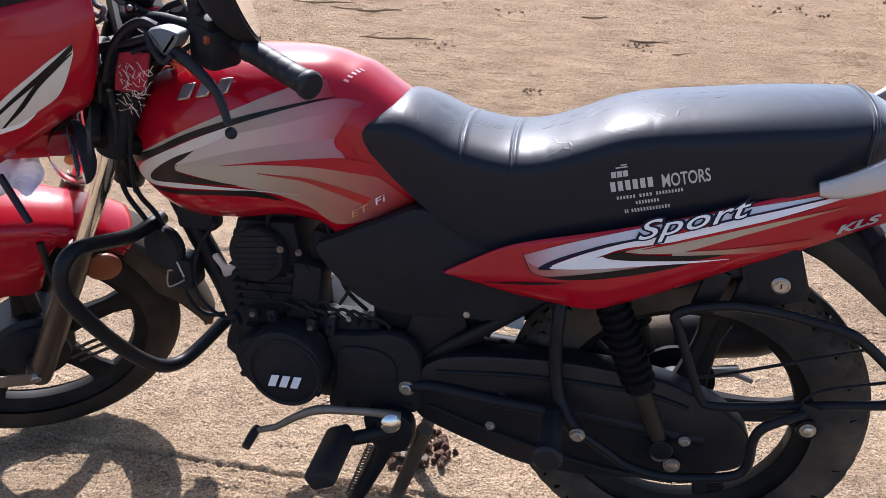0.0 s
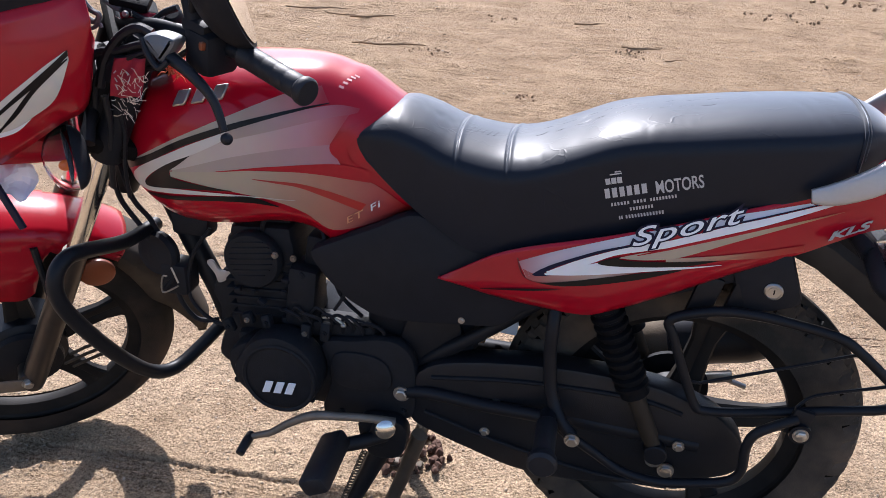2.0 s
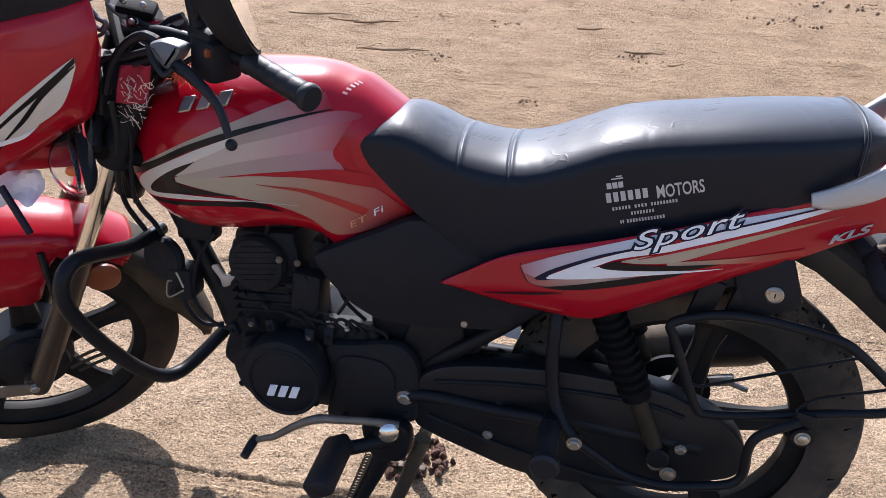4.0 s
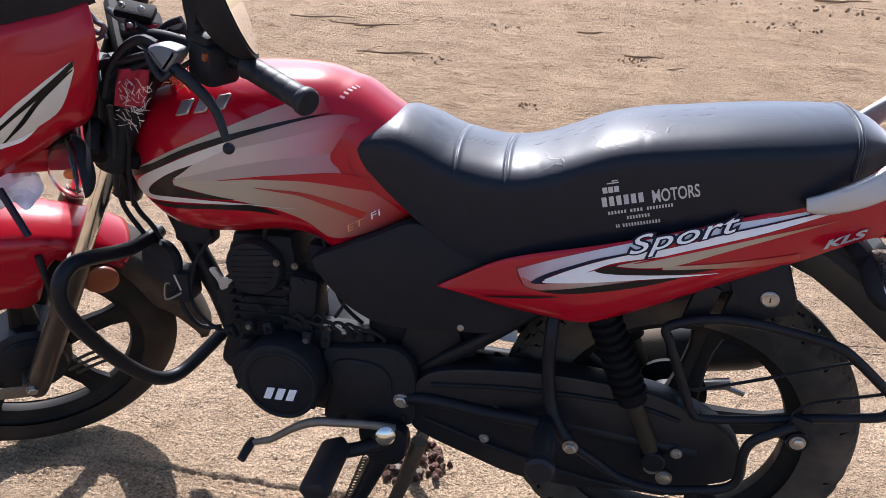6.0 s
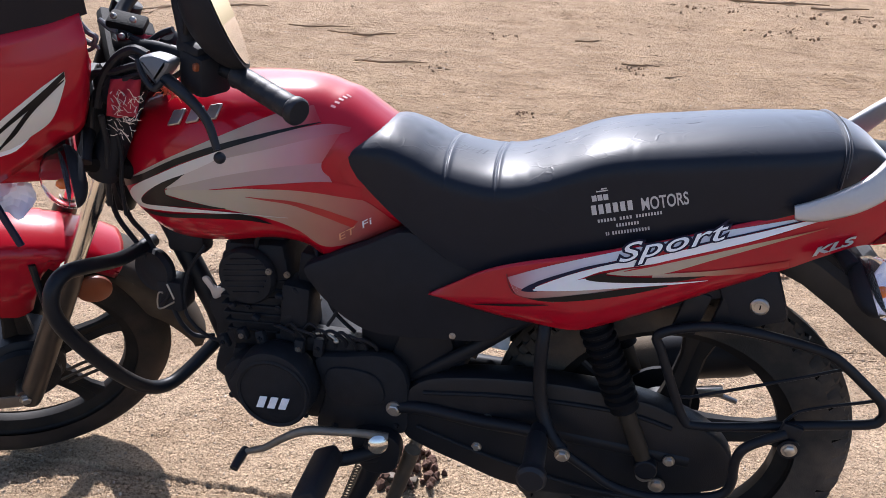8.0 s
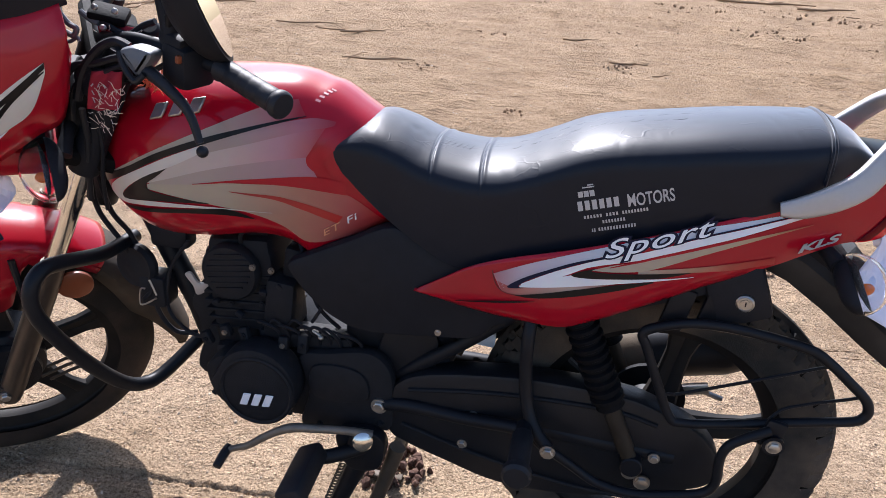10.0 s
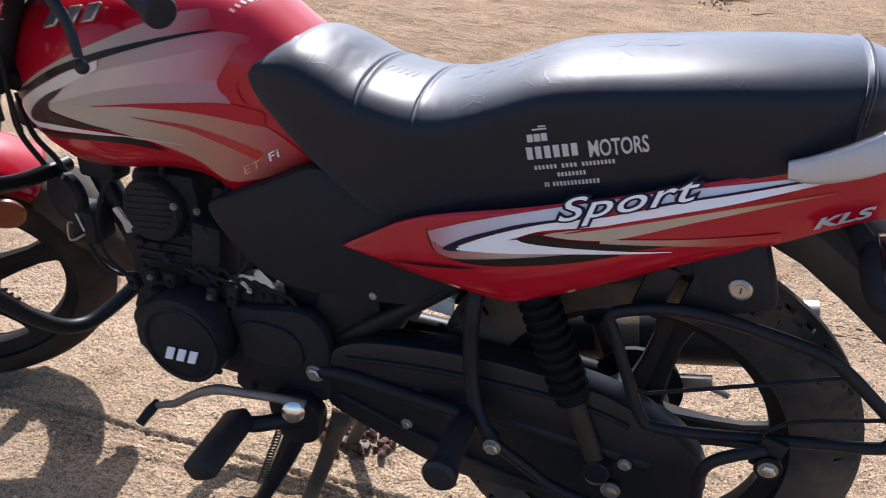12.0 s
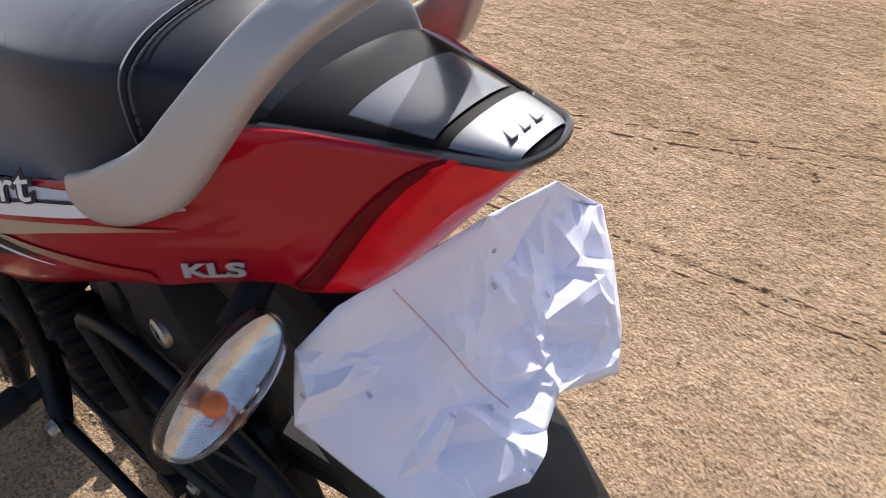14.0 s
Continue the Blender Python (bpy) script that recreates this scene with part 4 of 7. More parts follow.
def bars(rows, x, z, slope, surf, mat, parent, name, label, lift=0.0015):
    """Plain printed bars (along, up, length, height) on the side of the machine."""
    c, s = math.cos(radians(slope)), math.sin(radians(slope))
    out = Shape()
    for a, b, ln, h in rows:
        g = []
        for k in range(5):
            u = a + ln * k / 4
            g.append([(x + u * c - w * s, -surf(x + u * c - w * s, z + u * s + w * c) - lift, z + u * s + w * c) for w in (b, b + h)])
        out.grid(g)
    return part(name, out, mat, parent, label)


def emblem(m, w, h, mat, parent, name, label, depth=0.003):
    """A three-piece maker's mark as plain slanted blocks."""
    out = Shape()
    for k in range(3):
        x0 = (k - 1) * w / 3
        bm = bmesh.new()
        p = w / 3 * 0.34
        f = bm.faces.new([bm.verts.new((x0 + sx * p + sy * h * 0.22, sy * h * 0.5, 0)) for sx, sy in ((-1, -1), (1, -1), (1, 1), (-1, 1))])
        ex = bmesh.ops.extrude_face_region(bm, geom=[f])
        bmesh.ops.translate(bm, vec=(0, 0, depth), verts=[g for g in ex["geom"] if isinstance(g, bmesh.types.BMVert)])
        bmesh.ops.bevel(bm, geom=bm.edges[:], offset=depth * 0.3, segments=1, affect="EDGES")
        out.bm(bm, m)
    return part(name, out, mat, parent, label)


decal("stripe_border", [(-0.4907, 0.7990), (-0.5207, 0.7835), (-0.5469, 0.7677), (-0.5630, 0.7529), (-0.5677, 0.7436), (-0.5635, 0.7326), (-0.5478, 0.7211)],
      [(-0.4850, 0.7920), (-0.5050, 0.7780), (-0.5250, 0.7620), (-0.5380, 0.7500), (-0.5420, 0.7420), (-0.5390, 0.7300), (-0.5300, 0.7190)], tank_y, RED_INK, tank, "", 0.0019, 30)
letters("ET", 0.0150, -0.5460, 0.6200, 31, tank_y, ORANGE_INK, tank, "injection_mark", "small orange and white lettering", 0.0030, 0.35, stretch=1.8, track=1.1)
letters("Fi", 0.0150, -0.5090, 0.6440, 33, tank_y, WHITE_INK, tank, "injection_mark", "", 0.0030, 0.35, stretch=1.8, track=1.1)


def on_tank(x, z, lean=0.0):
    """A pose on the tank's side: local z outwards, local x along the tank, leaning by some degrees."""
    h = 0.002
    fx, fz = (tank_y(x + h, z) - tank_y(x - h, z)) / (2 * h), (tank_y(x, z + h) - tank_y(x, z - h)) / (2 * h)
    n = Vector((-fx, -1, -fz)).normalized()
    side = Vector((math.cos(radians(lean)), 0, math.sin(radians(lean))))
    side = (side - n * side.dot(n)).normalized()
    m = Matrix((side, n.cross(side), n)).transposed().to_4x4()
    m.translation = (x, -tank_y(x, z), z)
    return m


emblem(on_tank(-0.757, 0.806, 13), 0.092, 0.024, STEEL, tank, "tank_badge", "raised chrome maker's badge", 0.005)
faint = Shape()
for k in range(5):
    x0, y0 = -0.560 + 0.0036 * k, 0.066 - 0.0075 * k
    zb, zt, w, zm = along(x0, TANK)
    z0 = zm + (1 - (y0 / w) ** 2.6) ** (1 / 3.0) * (zt - zm)
    faint.box((0.0075, 0.0040, 0.0006), on_tank(x0, z0, -20), 0)
part("tank_print", faint, material("faint_print", (0.60, 0.26, 0.27), 0.4), tank, "small pale print on the tank")

# -- seat --
SEAT = [(-0.545, 0.744, 0.756, 0.060), (-0.535, 0.738, 0.770, 0.086), (-0.515, 0.730, 0.788, 0.096), (-0.480, 0.700, 0.803, 0.102), (-0.440, 0.668, 0.795, 0.106), (-0.397, 0.640, 0.778, 0.110),
        (-0.350, 0.615, 0.769, 0.114), (-0.310, 0.612, 0.767, 0.117), (-0.266, 0.628, 0.775, 0.119), (-0.216, 0.645, 0.795, 0.120), (-0.169, 0.661, 0.816, 0.121), (-0.121, 0.676, 0.829, 0.121),
        (-0.050, 0.702, 0.840, 0.120), (0.018, 0.727, 0.850, 0.118), (0.090, 0.750, 0.858, 0.113), (0.143, 0.772, 0.861, 0.100), (0.180, 0.792, 0.851, 0.080), (0.210, 0.804, 0.828, 0.062), (0.226, 0.806, 0.812, 0.040)]
CREASES = (-0.386, -0.312)


def seat_section(x):
    """Half of the seat's section from the bottom edge to the middle, as (y, z)."""
    zb, zt, w = along(x, SEAT)
    h = zt - zb
    dome = min(0.034, 0.34 * h)
    zs = zt - dome * (0.55 * 0.94 ** 2 + 0.45 * 0.94 ** 8)
    low = zs - min(0.024, 0.24 * h)
    knee = zs - 0.06 * 3.6 * dome
    out = [(0.965 * w, zb), (0.985 * w, zb + 0.16 * h), (w, zb + 0.36 * h), (w, low)]
    for k in range(1, 6):
        q = k / 6
        out.append((w * (1 - 0.06 * q * q), (1 - q) ** 2 * low + 2 * q * (1 - q) * knee + q * q * zs))
    for k in range(20):
        y = 0.94 * (1 - (k / 19) ** 1.25)
        out.append((w * y, zt - dome * (0.55 * y ** 2 + 0.45 * y ** 8)))
    return out


def seat_y(x, z):
    pts = seat_section(x)
    for (y0, z0), (y1, z1) in zip(pts, pts[1:]):
        if z0 <= z <= z1:
            return y0 + (y1 - y0) * (z - z0) / max(1e-6, z1 - z0)
    return pts[0][0] if z < pts[0][1] else 0.0


def seat_mesh():
    rows = []
    xs = sorted({round(-0.545 + 0.771 * i / 192, 5) for i in range(193)} | {round(cx - 0.016 + 0.0009 * k, 5) for cx in CREASES for k in range(38)})
    for x in xs:
        zb, zt, w = along(x, SEAT)
        half_ring = seat_section(x)
        row = []
        for y, z in [(-y, z) for y, z in half_ring] + half_ring[-2::-1]:
            up = max(0, (z - zb) / max(0.004, zt - zb) - 0.55) * 2
            dip = sum(0.0034 * math.exp(-((x - cx - 0.008 * (y / 0.12) ** 2) / 0.0016) ** 2) - 0.0016 * math.exp(-((x - cx - 0.0045 - 0.008 * (y / 0.12) ** 2) / 0.0032) ** 2) for cx in CREASES)
            wr = noise.noise(Vector((x * 34, y * 60, 3))) * noise.noise(Vector((x * 9, y * 14, 8)))
            fine = max(0, noise.noise(Vector((x * 95 + 20 * y, y * 30, 1))) - 0.12) * max(0, noise.noise(Vector((x * 13, y * 20, 4))) + 0.15)
            row.append((x, y, z - up * (dip + 0.0012 * max(0, wr) + 0.0022 * fine)))
        row += [(x, w * 0.955, zb - 0.003), (x, -w * 0.955, zb - 0.003)]
        rows.append(row)
    return Shape().grid(rows, True, True)


seat = part("seat", seat_mesh(), VINYL, bike, "long black vinyl dual seat with wrinkled top", 60)
piping = Shape()
section = seat_section(0.146)[1:]
ring = [(0.146, -y * 1.004, z + 0.001) for y, z in section] + [(0.146, y * 1.004, z + 0.001) for y, z in section[-2::-1]]
piping.tube(ring, 0.0028, 6, 2)
part("piping", piping, VINYL, seat, "raised seat piping")
stitch = Shape()
for j in range(1, len(ring) - 1):
    p, q = Vector(ring[j]), Vector(ring[j + 1])
    n_st = max(1, round((q - p).length / 0.008))
    for k in range(n_st):
        stitch.box((0.0010, 0.0045, 0.0010), Matrix.Translation(p.lerp(q, k / n_st) + Vector((0.0055, 0, 0.0005))) @ (q - p).to_track_quat("Y", "Z").to_matrix().to_4x4(), 0)
part("stitching", stitch, material("grey_thread", (0.07, 0.07, 0.075), 0.8), seat, "pale stitching along the seam")
# dealer's print on the seat side
letters("MOTORS", 0.0255, -0.0995, 0.7375, 15.5, seat_y, SILVER_INK, seat, "seat_print", "silver dealer lettering on the seat side", 0.0015, 0, 0.0001, 0.60, 0.0004)
word = []
for k in range(6):
    word += [(k * 0.0098, 0.001, 0.0066, 0.0140)]
for a, up, ln, h in ((0.006, -0.0115, 0.026, 0.0060), (0.036, -0.0115, 0.018, 0.0060), (0.058, -0.0115, 0.036, 0.0060), (0.030, -0.0215, 0.032, 0.0062), (0.014, -0.0325, 0.006, 0.0065), (0.023, -0.0325, 0.052, 0.0065)):
    n = max(2, int(ln / 0.0040))
    word += [(a + i * ln / n, up, ln / n * 0.60, h * 0.80) for i in range(n)]
word += [(0.003, 0.0205, 0.0065, 0.0085), (0.0108, 0.0205, 0.0065, 0.0085), (0.0186, 0.0205, 0.0065, 0.0085), (0.010, 0.033, 0.016, 0.0018), (0.017, 0.036, 0.008, 0.0018)]
bars(word, -0.164, 0.7215, 15.5, seat_y, SILVER_INK, seat, "seat_print", "")

# faint embossed outlines along the top of the seat
def seat_top(x, y):
    zb, zt, w = along(x, SEAT)
    return zt - min(0.034, 0.34 * (zt - zb)) * 0.55 * (y / w) ** 2


for k in range(9):
    x0 = -0.275 + 0.028 * k
    y0, ln = -0.012, 0.020 if k % 3 else 0.014
    loop = [(x0, y0 - 0.012), (x0 + ln, y0 - 0.010), (x0 + ln + 0.010, y0 + 0.016), (x0 + 0.010, y0 + 0.014)]
    part("embossing", Shape().tube([(x, y, seat_top(x, y) - 0.0005) for x, y in loop], 0.0006, 5, 3, closed=k % 2 == 0), VINYL, seat)
for k in range(5):
    x0 = -0.372 + 0.009 * k
    part("embossing", Shape().tube([(x0, -0.030, seat_top(x0, -0.030) - 0.0003), (x0 + 0.005, -0.012, seat_top(x0 + 0.005, -0.012) - 0.0003)], 0.0008, 5, 3), VINYL, seat)

# -- red side panels and tail --
WIDTH = [(-0.395, 0.112), (-0.33, 0.126), (-0.25, 0.136), (-0.15, 0.140), (-0.05, 0.134), (0.03, 0.121), (0.10, 0.106), (0.15, 0.093), (0.20, 0.078), (0.25, 0.061), (0.30, 0.044), (0.335, 0.031)]
LOW = [(-0.395, 0.557), (-0.36, 0.549), (-0.30, 0.543), (-0.24, 0.540), (-0.185, 0.538), (-0.16, 0.541), (-0.12, 0.558), (-0.03, 0.602), (0.05, 0.640), (0.10, 0.663), (0.15, 0.686), (0.20, 0.704), (0.235, 0.706), (0.262, 0.726), (0.296, 0.766), (0.335, 0.815)]
HIGH = [(-0.395, 0.559), (-0.36, 0.584), (-0.31, 0.618), (-0.26, 0.640), (-0.17, 0.668), (-0.08, 0.696), (0.0, 0.722), (0.09, 0.752), (0.14, 0.782), (0.19, 0.808), (0.223, 0.817), (0.26, 0.819), (0.30, 0.820), (0.335, 0.822)]


def panel_y(x, z):
    lo, hi, w = along(x, LOW), along(x, HIGH), along(x, WIDTH)
    s = min(1, max(0, (z - lo) / max(0.004, hi - lo)))
    curl = 0.016 - 0.010 * min(1, max(0, (x - 0.02) / 0.10))
    return w - curl * max(0, (0.35 - s) / 0.35) ** 2 - 0.004 * max(0, (s - 0.45) / 0.55) ** 1.5


LENS_LINE = ((0.213, 0.704), (0.312, 0.820))


def lens_x(s):
    return LENS_LINE[0][0] + (LENS_LINE[1][0] - LENS_LINE[0][0]) * s


def side_shell():
    s = Shape()
    outer = []
    for i in range(97):
        ro = []
        for j in range(15):
            v = j / 14
            x0, x1 = -0.395, lens_x(v)
            x = x0 + (x1 - x0) * (i / 96)
            lo, hi = along(x, LOW), along(x, HIGH)
            z = lo + (hi - lo) * v
            if x > LENS_LINE[0][0]:
                z = max(z, lo)
            y = panel_y(x, z)
            ro.append((x, -y, z))
        lo = along(ro[0][0], LOW)
        ro.insert(0, (ro[0][0], ro[0][1] + 0.012, lo - 0.001))
        outer.append(ro)
    s.grid(outer)
    s.f = [f[::-1] for f in s.f]
    return s


for flip in (False, True):
    sh = side_shell()
    panel = part("side_panel", sh.mirrored() if flip else sh, RED, bike, "glossy red side panel with silver and navy stripes", 50)
    panel.modifiers.new("thickness", "SOLIDIFY").thickness = 0.003
    if flip:
        continue
    SILVER_BLUE = fade("silver_blue_print", [(-0.28, (0.36, 0.10, 0.12)), (-0.23, (0.50, 0.42, 0.48)), (-0.12, (0.52, 0.56, 0.66)), (0.10, (0.52, 0.58, 0.70))])
    WHITE_FADE = fade("white_silver_print", [(-0.25, (0.82, 0.82, 0.85)), (-0.1, (0.82, 0.81, 0.80)), (0.1, (0.80, 0.82, 0.90)), (0.2, (0.34, 0.05, 0.05))])
    SAND_FADE = fade("sand_print", [(-0.15, (0.42, 0.34, 0.27)), (0.05, (0.44, 0.33, 0.22)), (0.10, (0.42, 0.22, 0.12)), (0.15, (0.37, 0.01, 0.012))])
    SAND_LOW = fade("sand_low_print", [(-0.08, (0.42, 0.33, 0.26)), (0.0, (0.40, 0.20, 0.12)), (0.05, (0.36, 0.05, 0.035)), (0.09, (0.37, 0.003, 0.009))])
    LOW_FADE = fade("silver_low_print", [(-0.27, (0.33, 0.03, 0.04)), (-0.22, (0.40, 0.18, 0.15)), (-0.16, (0.46, 0.34, 0.28)), (-0.10, (0.36, 0.12, 0.10))])
    decal("stripe_blue", [(-0.2732, 0.616), (-0.221, 0.6411), (-0.1587, 0.6663), (-0.1017, 0.6869), (-0.0487, 0.7045), (0.0014, 0.7192), (0.0499, 0.7306), (0.0991, 0.7424)],
          [(-0.2603, 0.5936), (-0.2219, 0.6201), (-0.1587, 0.6513), (-0.1013, 0.6737), (-0.0478, 0.6923), (0.0027, 0.7075), (0.051, 0.7223), (0.1092, 0.7397)], panel_y, SILVER_BLUE, panel, "silver blue stripe", 0.001, 36)
    decal("stripe_low", [(-0.2663, 0.6058), (-0.2428, 0.6007), (-0.2096, 0.6055), (-0.159, 0.6154), (-0.1, 0.6291)],
          [(-0.2585, 0.5906), (-0.2335, 0.5898), (-0.1971, 0.5979), (-0.1592, 0.6089), (-0.1, 0.6278)], panel_y, LOW_FADE, panel, "", 0.001, 36)
    decal("stripe_white", [(-0.2324, 0.6075), (-0.1959, 0.6294), (-0.1587, 0.6476), (-0.1208, 0.6629), (-0.0738, 0.677), (-0.0474, 0.6867), (0.0029, 0.7053), (0.0513, 0.7201), (0.1094, 0.7387), (0.1568, 0.7525)],
          [(-0.2293, 0.6035), (-0.1963, 0.6165), (-0.1649, 0.6342), (-0.135, 0.6494), (-0.0733, 0.6666), (-0.0467, 0.6765), (0.0041, 0.6937), (0.0527, 0.71), (0.1105, 0.7325), (0.1571, 0.751)], panel_y, WHITE_FADE, panel, "white stripe", 0.0014, 36)
    decal("stripe_white", [(-0.2345, 0.6044), (-0.1962, 0.6191), (-0.1625, 0.6327), (-0.1349, 0.6328), (-0.1001, 0.6353), (-0.0446, 0.6414), (0.003, 0.6481)],
          [(-0.2334, 0.602), (-0.1966, 0.608), (-0.159, 0.6154), (-0.1, 0.6278), (-0.0444, 0.6383), (0.0031, 0.6474)], panel_y, WHITE_FADE, panel, "", 0.0014, 36)
    decal("stripe_crimson", [(-0.1119, 0.6515), (-0.0733, 0.6666), (-0.0467, 0.6765), (0.0041, 0.6937), (0.0528, 0.7095), (0.0994, 0.7262)],
          [(-0.1119, 0.6503), (-0.0731, 0.6631), (-0.0465, 0.6725), (0.0045, 0.6893), (0.0533, 0.7051), (0.1004, 0.7204)], panel_y, RED_INK, panel, "thin crimson stripe", 0.0017, 36)
    decal("stripe_sand", [(-0.1344, 0.6452), (-0.1063, 0.6553), (-0.0732, 0.6642), (-0.0465, 0.6731), (0.0045, 0.6893), (0.0533, 0.7051), (0.1006, 0.7193), (0.1465, 0.7331)],
          [(-0.1344, 0.644), (-0.1061, 0.645), (-0.0725, 0.65), (-0.0493, 0.6568), (0.0055, 0.6797), (0.0542, 0.6985), (0.1011, 0.7161), (0.1467, 0.732)], panel_y, SAND_FADE, panel, "sand coloured stripe", 0.0016, 36)
    decal("stripe_sand", [(-0.0725, 0.6506), (-0.0454, 0.6555), (0.007, 0.6633), (0.0576, 0.6726), (0.1067, 0.682)],
          [(-0.0724, 0.6463), (-0.045, 0.6494), (-0.0001, 0.6549), (0.0587, 0.6612), (0.1083, 0.671)], panel_y, SAND_LOW, panel, "", 0.0015, 36)
    decal("stripe_navy", [(-0.1152, 0.6678), (-0.1587, 0.6531), (-0.1957, 0.6357), (-0.2285, 0.6181), (-0.2501, 0.6019), (-0.2463, 0.5987), (-0.2281, 0.6018)],
          [(-0.1151, 0.6649), (-0.1587, 0.6488), (-0.1959, 0.63), (-0.2221, 0.6155), (-0.2345, 0.6051), (-0.2333, 0.6027), (-0.228, 0.6024)], panel_y, NAVY_INK, panel, "thin navy hook line", 0.0019, 36)
    decal("stripe_navy", [(-0.0273, 0.6986), (0.0026, 0.7085), (0.0509, 0.7233), (0.1103, 0.7419)],
          [(-0.0271, 0.6959), (0.0028, 0.7058), (0.0512, 0.7212), (0.1105, 0.7403)], panel_y, NAVY_INK, panel, "", 0.0019, 36)
    decal("stripe_black", [(-0.1292, 0.6479), (-0.1528, 0.6393), (-0.1625, 0.6327), (-0.1468, 0.6309), (-0.1059, 0.6345), (-0.0447, 0.6426), (-0.0001, 0.6549)],
          [(-0.1292, 0.6479), (-0.135, 0.6439), (-0.1303, 0.6422), (-0.106, 0.6432), (-0.0724, 0.6463), (-0.0343, 0.6511), (-0.0001, 0.6549)], panel_y, BLACK_INK, panel, "black hook stripe", 0.0021, 36)
    decal("stripe_black", [(-0.2404, 0.5883), (-0.197, 0.5992), (-0.1591, 0.6102), (-0.1, 0.6265), (-0.0499, 0.6371)],
          [(-0.2237, 0.5877), (-0.1974, 0.591), (-0.1594, 0.5995), (-0.0998, 0.6168), (-0.0498, 0.6352)], panel_y, BLACK_INK, panel, "", 0.0021, 36)
    decal("stripe_black", [(-0.3267, 0.5609), (-0.2802, 0.5714), (-0.2446, 0.5782), (-0.2095, 0.5837)],
          [(-0.3272, 0.5598), (-0.2808, 0.5681), (-0.245, 0.5746), (-0.2096, 0.583)], panel_y, BLACK_INK, panel, "", 0.0021, 36)
    letters("Sport", 0.036, -0.123, 0.6630, 19.4, panel_y, NAVY_INK, panel, "model_word", "white model lettering edged in navy", 0.0026, 0.4, 0.0002, 1.70, 0.0024, 1.05)
    letters("Sport", 0.036, -0.123, 0.6630, 19.4, panel_y, WHITE_INK, panel, "model_word", "", 0.0034, 0.4, 0.0002, 1.70, 0.0001, 1.05)
    letters("KLS", 0.0172, 0.135, 0.689, 20.0, panel_y, SILVER_INK, panel, "trim_letters", "small silver trim letters", 0.0022, 0.35, 0.0004, 1.95, 0.0006)
    seamline = Shape().tube([(x, -panel_y(x, z) - 0.0004, z) for x, z in ((-0.275, 0.620), (-0.2699, 0.6036), (-0.2604, 0.5922), (-0.2404, 0.5883), (-0.2027, 0.5885))], 0.0010, 5, 4)
    part("panel_seam", seamline, material("seam_red", (0.16, 0.004, 0.010), 0.5), panel)

# tail lamp wraps round the back of the tail
rows = []
for i in range(13):
    u = i / 12
    ring = []
    for j in range(17):
        v = j / 16
        xa = lens_x(v)
        za = along(xa, LOW) + (along(xa, HIGH) - along(xa, LOW)) * v
        xb, zb_ = 0.252 + (0.332 - 0.252) * v, 0.709 + (0.816 - 0.709) * v
        x, z = xa + (xb - xa) * u, za + (zb_ - za) * u
        y = panel_y(xa, za) + 0.0008 - (0.020 + 0.006 * v) * u ** 1.6
        ring.append((x, -y, z))
    rows.append(ring)
back = [[(p[0] + 0.008 * (1 - (2 * k / 10 - 1) ** 2), p[1] * (1 - 2 * k / 10), p[2]) for p in rows[-1]] for k in range(1, 10)]
right = [[(p[0], -p[1], p[2]) for p in r] for r in rows[::-1]]
sh = Shape().grid(rows + back + right)
sh.f = [f[::-1] for f in sh.f]
tail_lamp = part("tail_lamp", sh, LENS_RED, bike, "red tail lamp lens", 60)
part("lamp_rib", Shape().tube([(lens_x(v) + 0.0005, -panel_y(lens_x(v), along(lens_x(v), LOW) + (along(lens_x(v), HIGH) - along(lens_x(v), LOW)) * v) - 0.0002, along(lens_x(v), LOW) + (along(lens_x(v), HIGH) - along(lens_x(v), LOW)) * v) for v in (0.02, 0.2, 0.4, 0.6, 0.8, 0.97)], 0.0012, 6, 4), LENS_DARK, tail_lamp, "dark red seam round the lens")
rows = []
for i in range(7):
    ring = []
    for j in range(15):
        v = 0.03 + 0.85 * j / 14
        u = 0.012 + i / 6 * (0.44 - 0.34 * v)
        xa = lens_x(v)
        za = along(xa, LOW) + (along(xa, HIGH) - along(xa, LOW)) * v
        xb, zb_ = 0.252 + (0.332 - 0.252) * v, 0.709 + (0.816 - 0.709) * v
        ring.append((xa + (xb - xa) * u, -(panel_y(xa, za) + 0.0022 - (0.020 + 0.006 * v) * u ** 1.6), za + (zb_ - za) * u))
    rows.append(ring)
part("lens_bezel", Shape().grid(rows), LENS_DARK, tail_lamp, "dark crimson housing edge behind the lens", 60)
part("lamp_reflector", Shape().plate([(0.262, 0.735), (0.292, 0.772), (0.300, 0.795), (0.285, 0.790), (0.262, 0.755)], -0.030, 0.030, 0.003), RED_INK, tail_lamp)
# red underside closes the tail
rows = []
for i in range(21):
    x = 0.06 + 0.195 * i / 20
    lo = along(x, LOW)
    w = panel_y(x, lo) - 0.006
    rows.append([(x, w * (2 * j / 10 - 1), lo + 0.004 - 0.002 * abs(2 * j / 10 - 1)) for j in range(11)])
part("tail_underside", Shape().grid(rows), PLASTIC, bike)
# tail top cover
TOP = [(0.150, 0.074, 0.797, 0.824), (0.200, 0.066, 0.812, 0.828), (0.250, 0.051, 0.816, 0.828), (0.298, 0.036, 0.818, 0.826), (0.325, 0.027, 0.819, 0.825), (0.338, 0.020, 0.819, 0.8225), (0.3435, 0.006, 0.8192, 0.8200)]


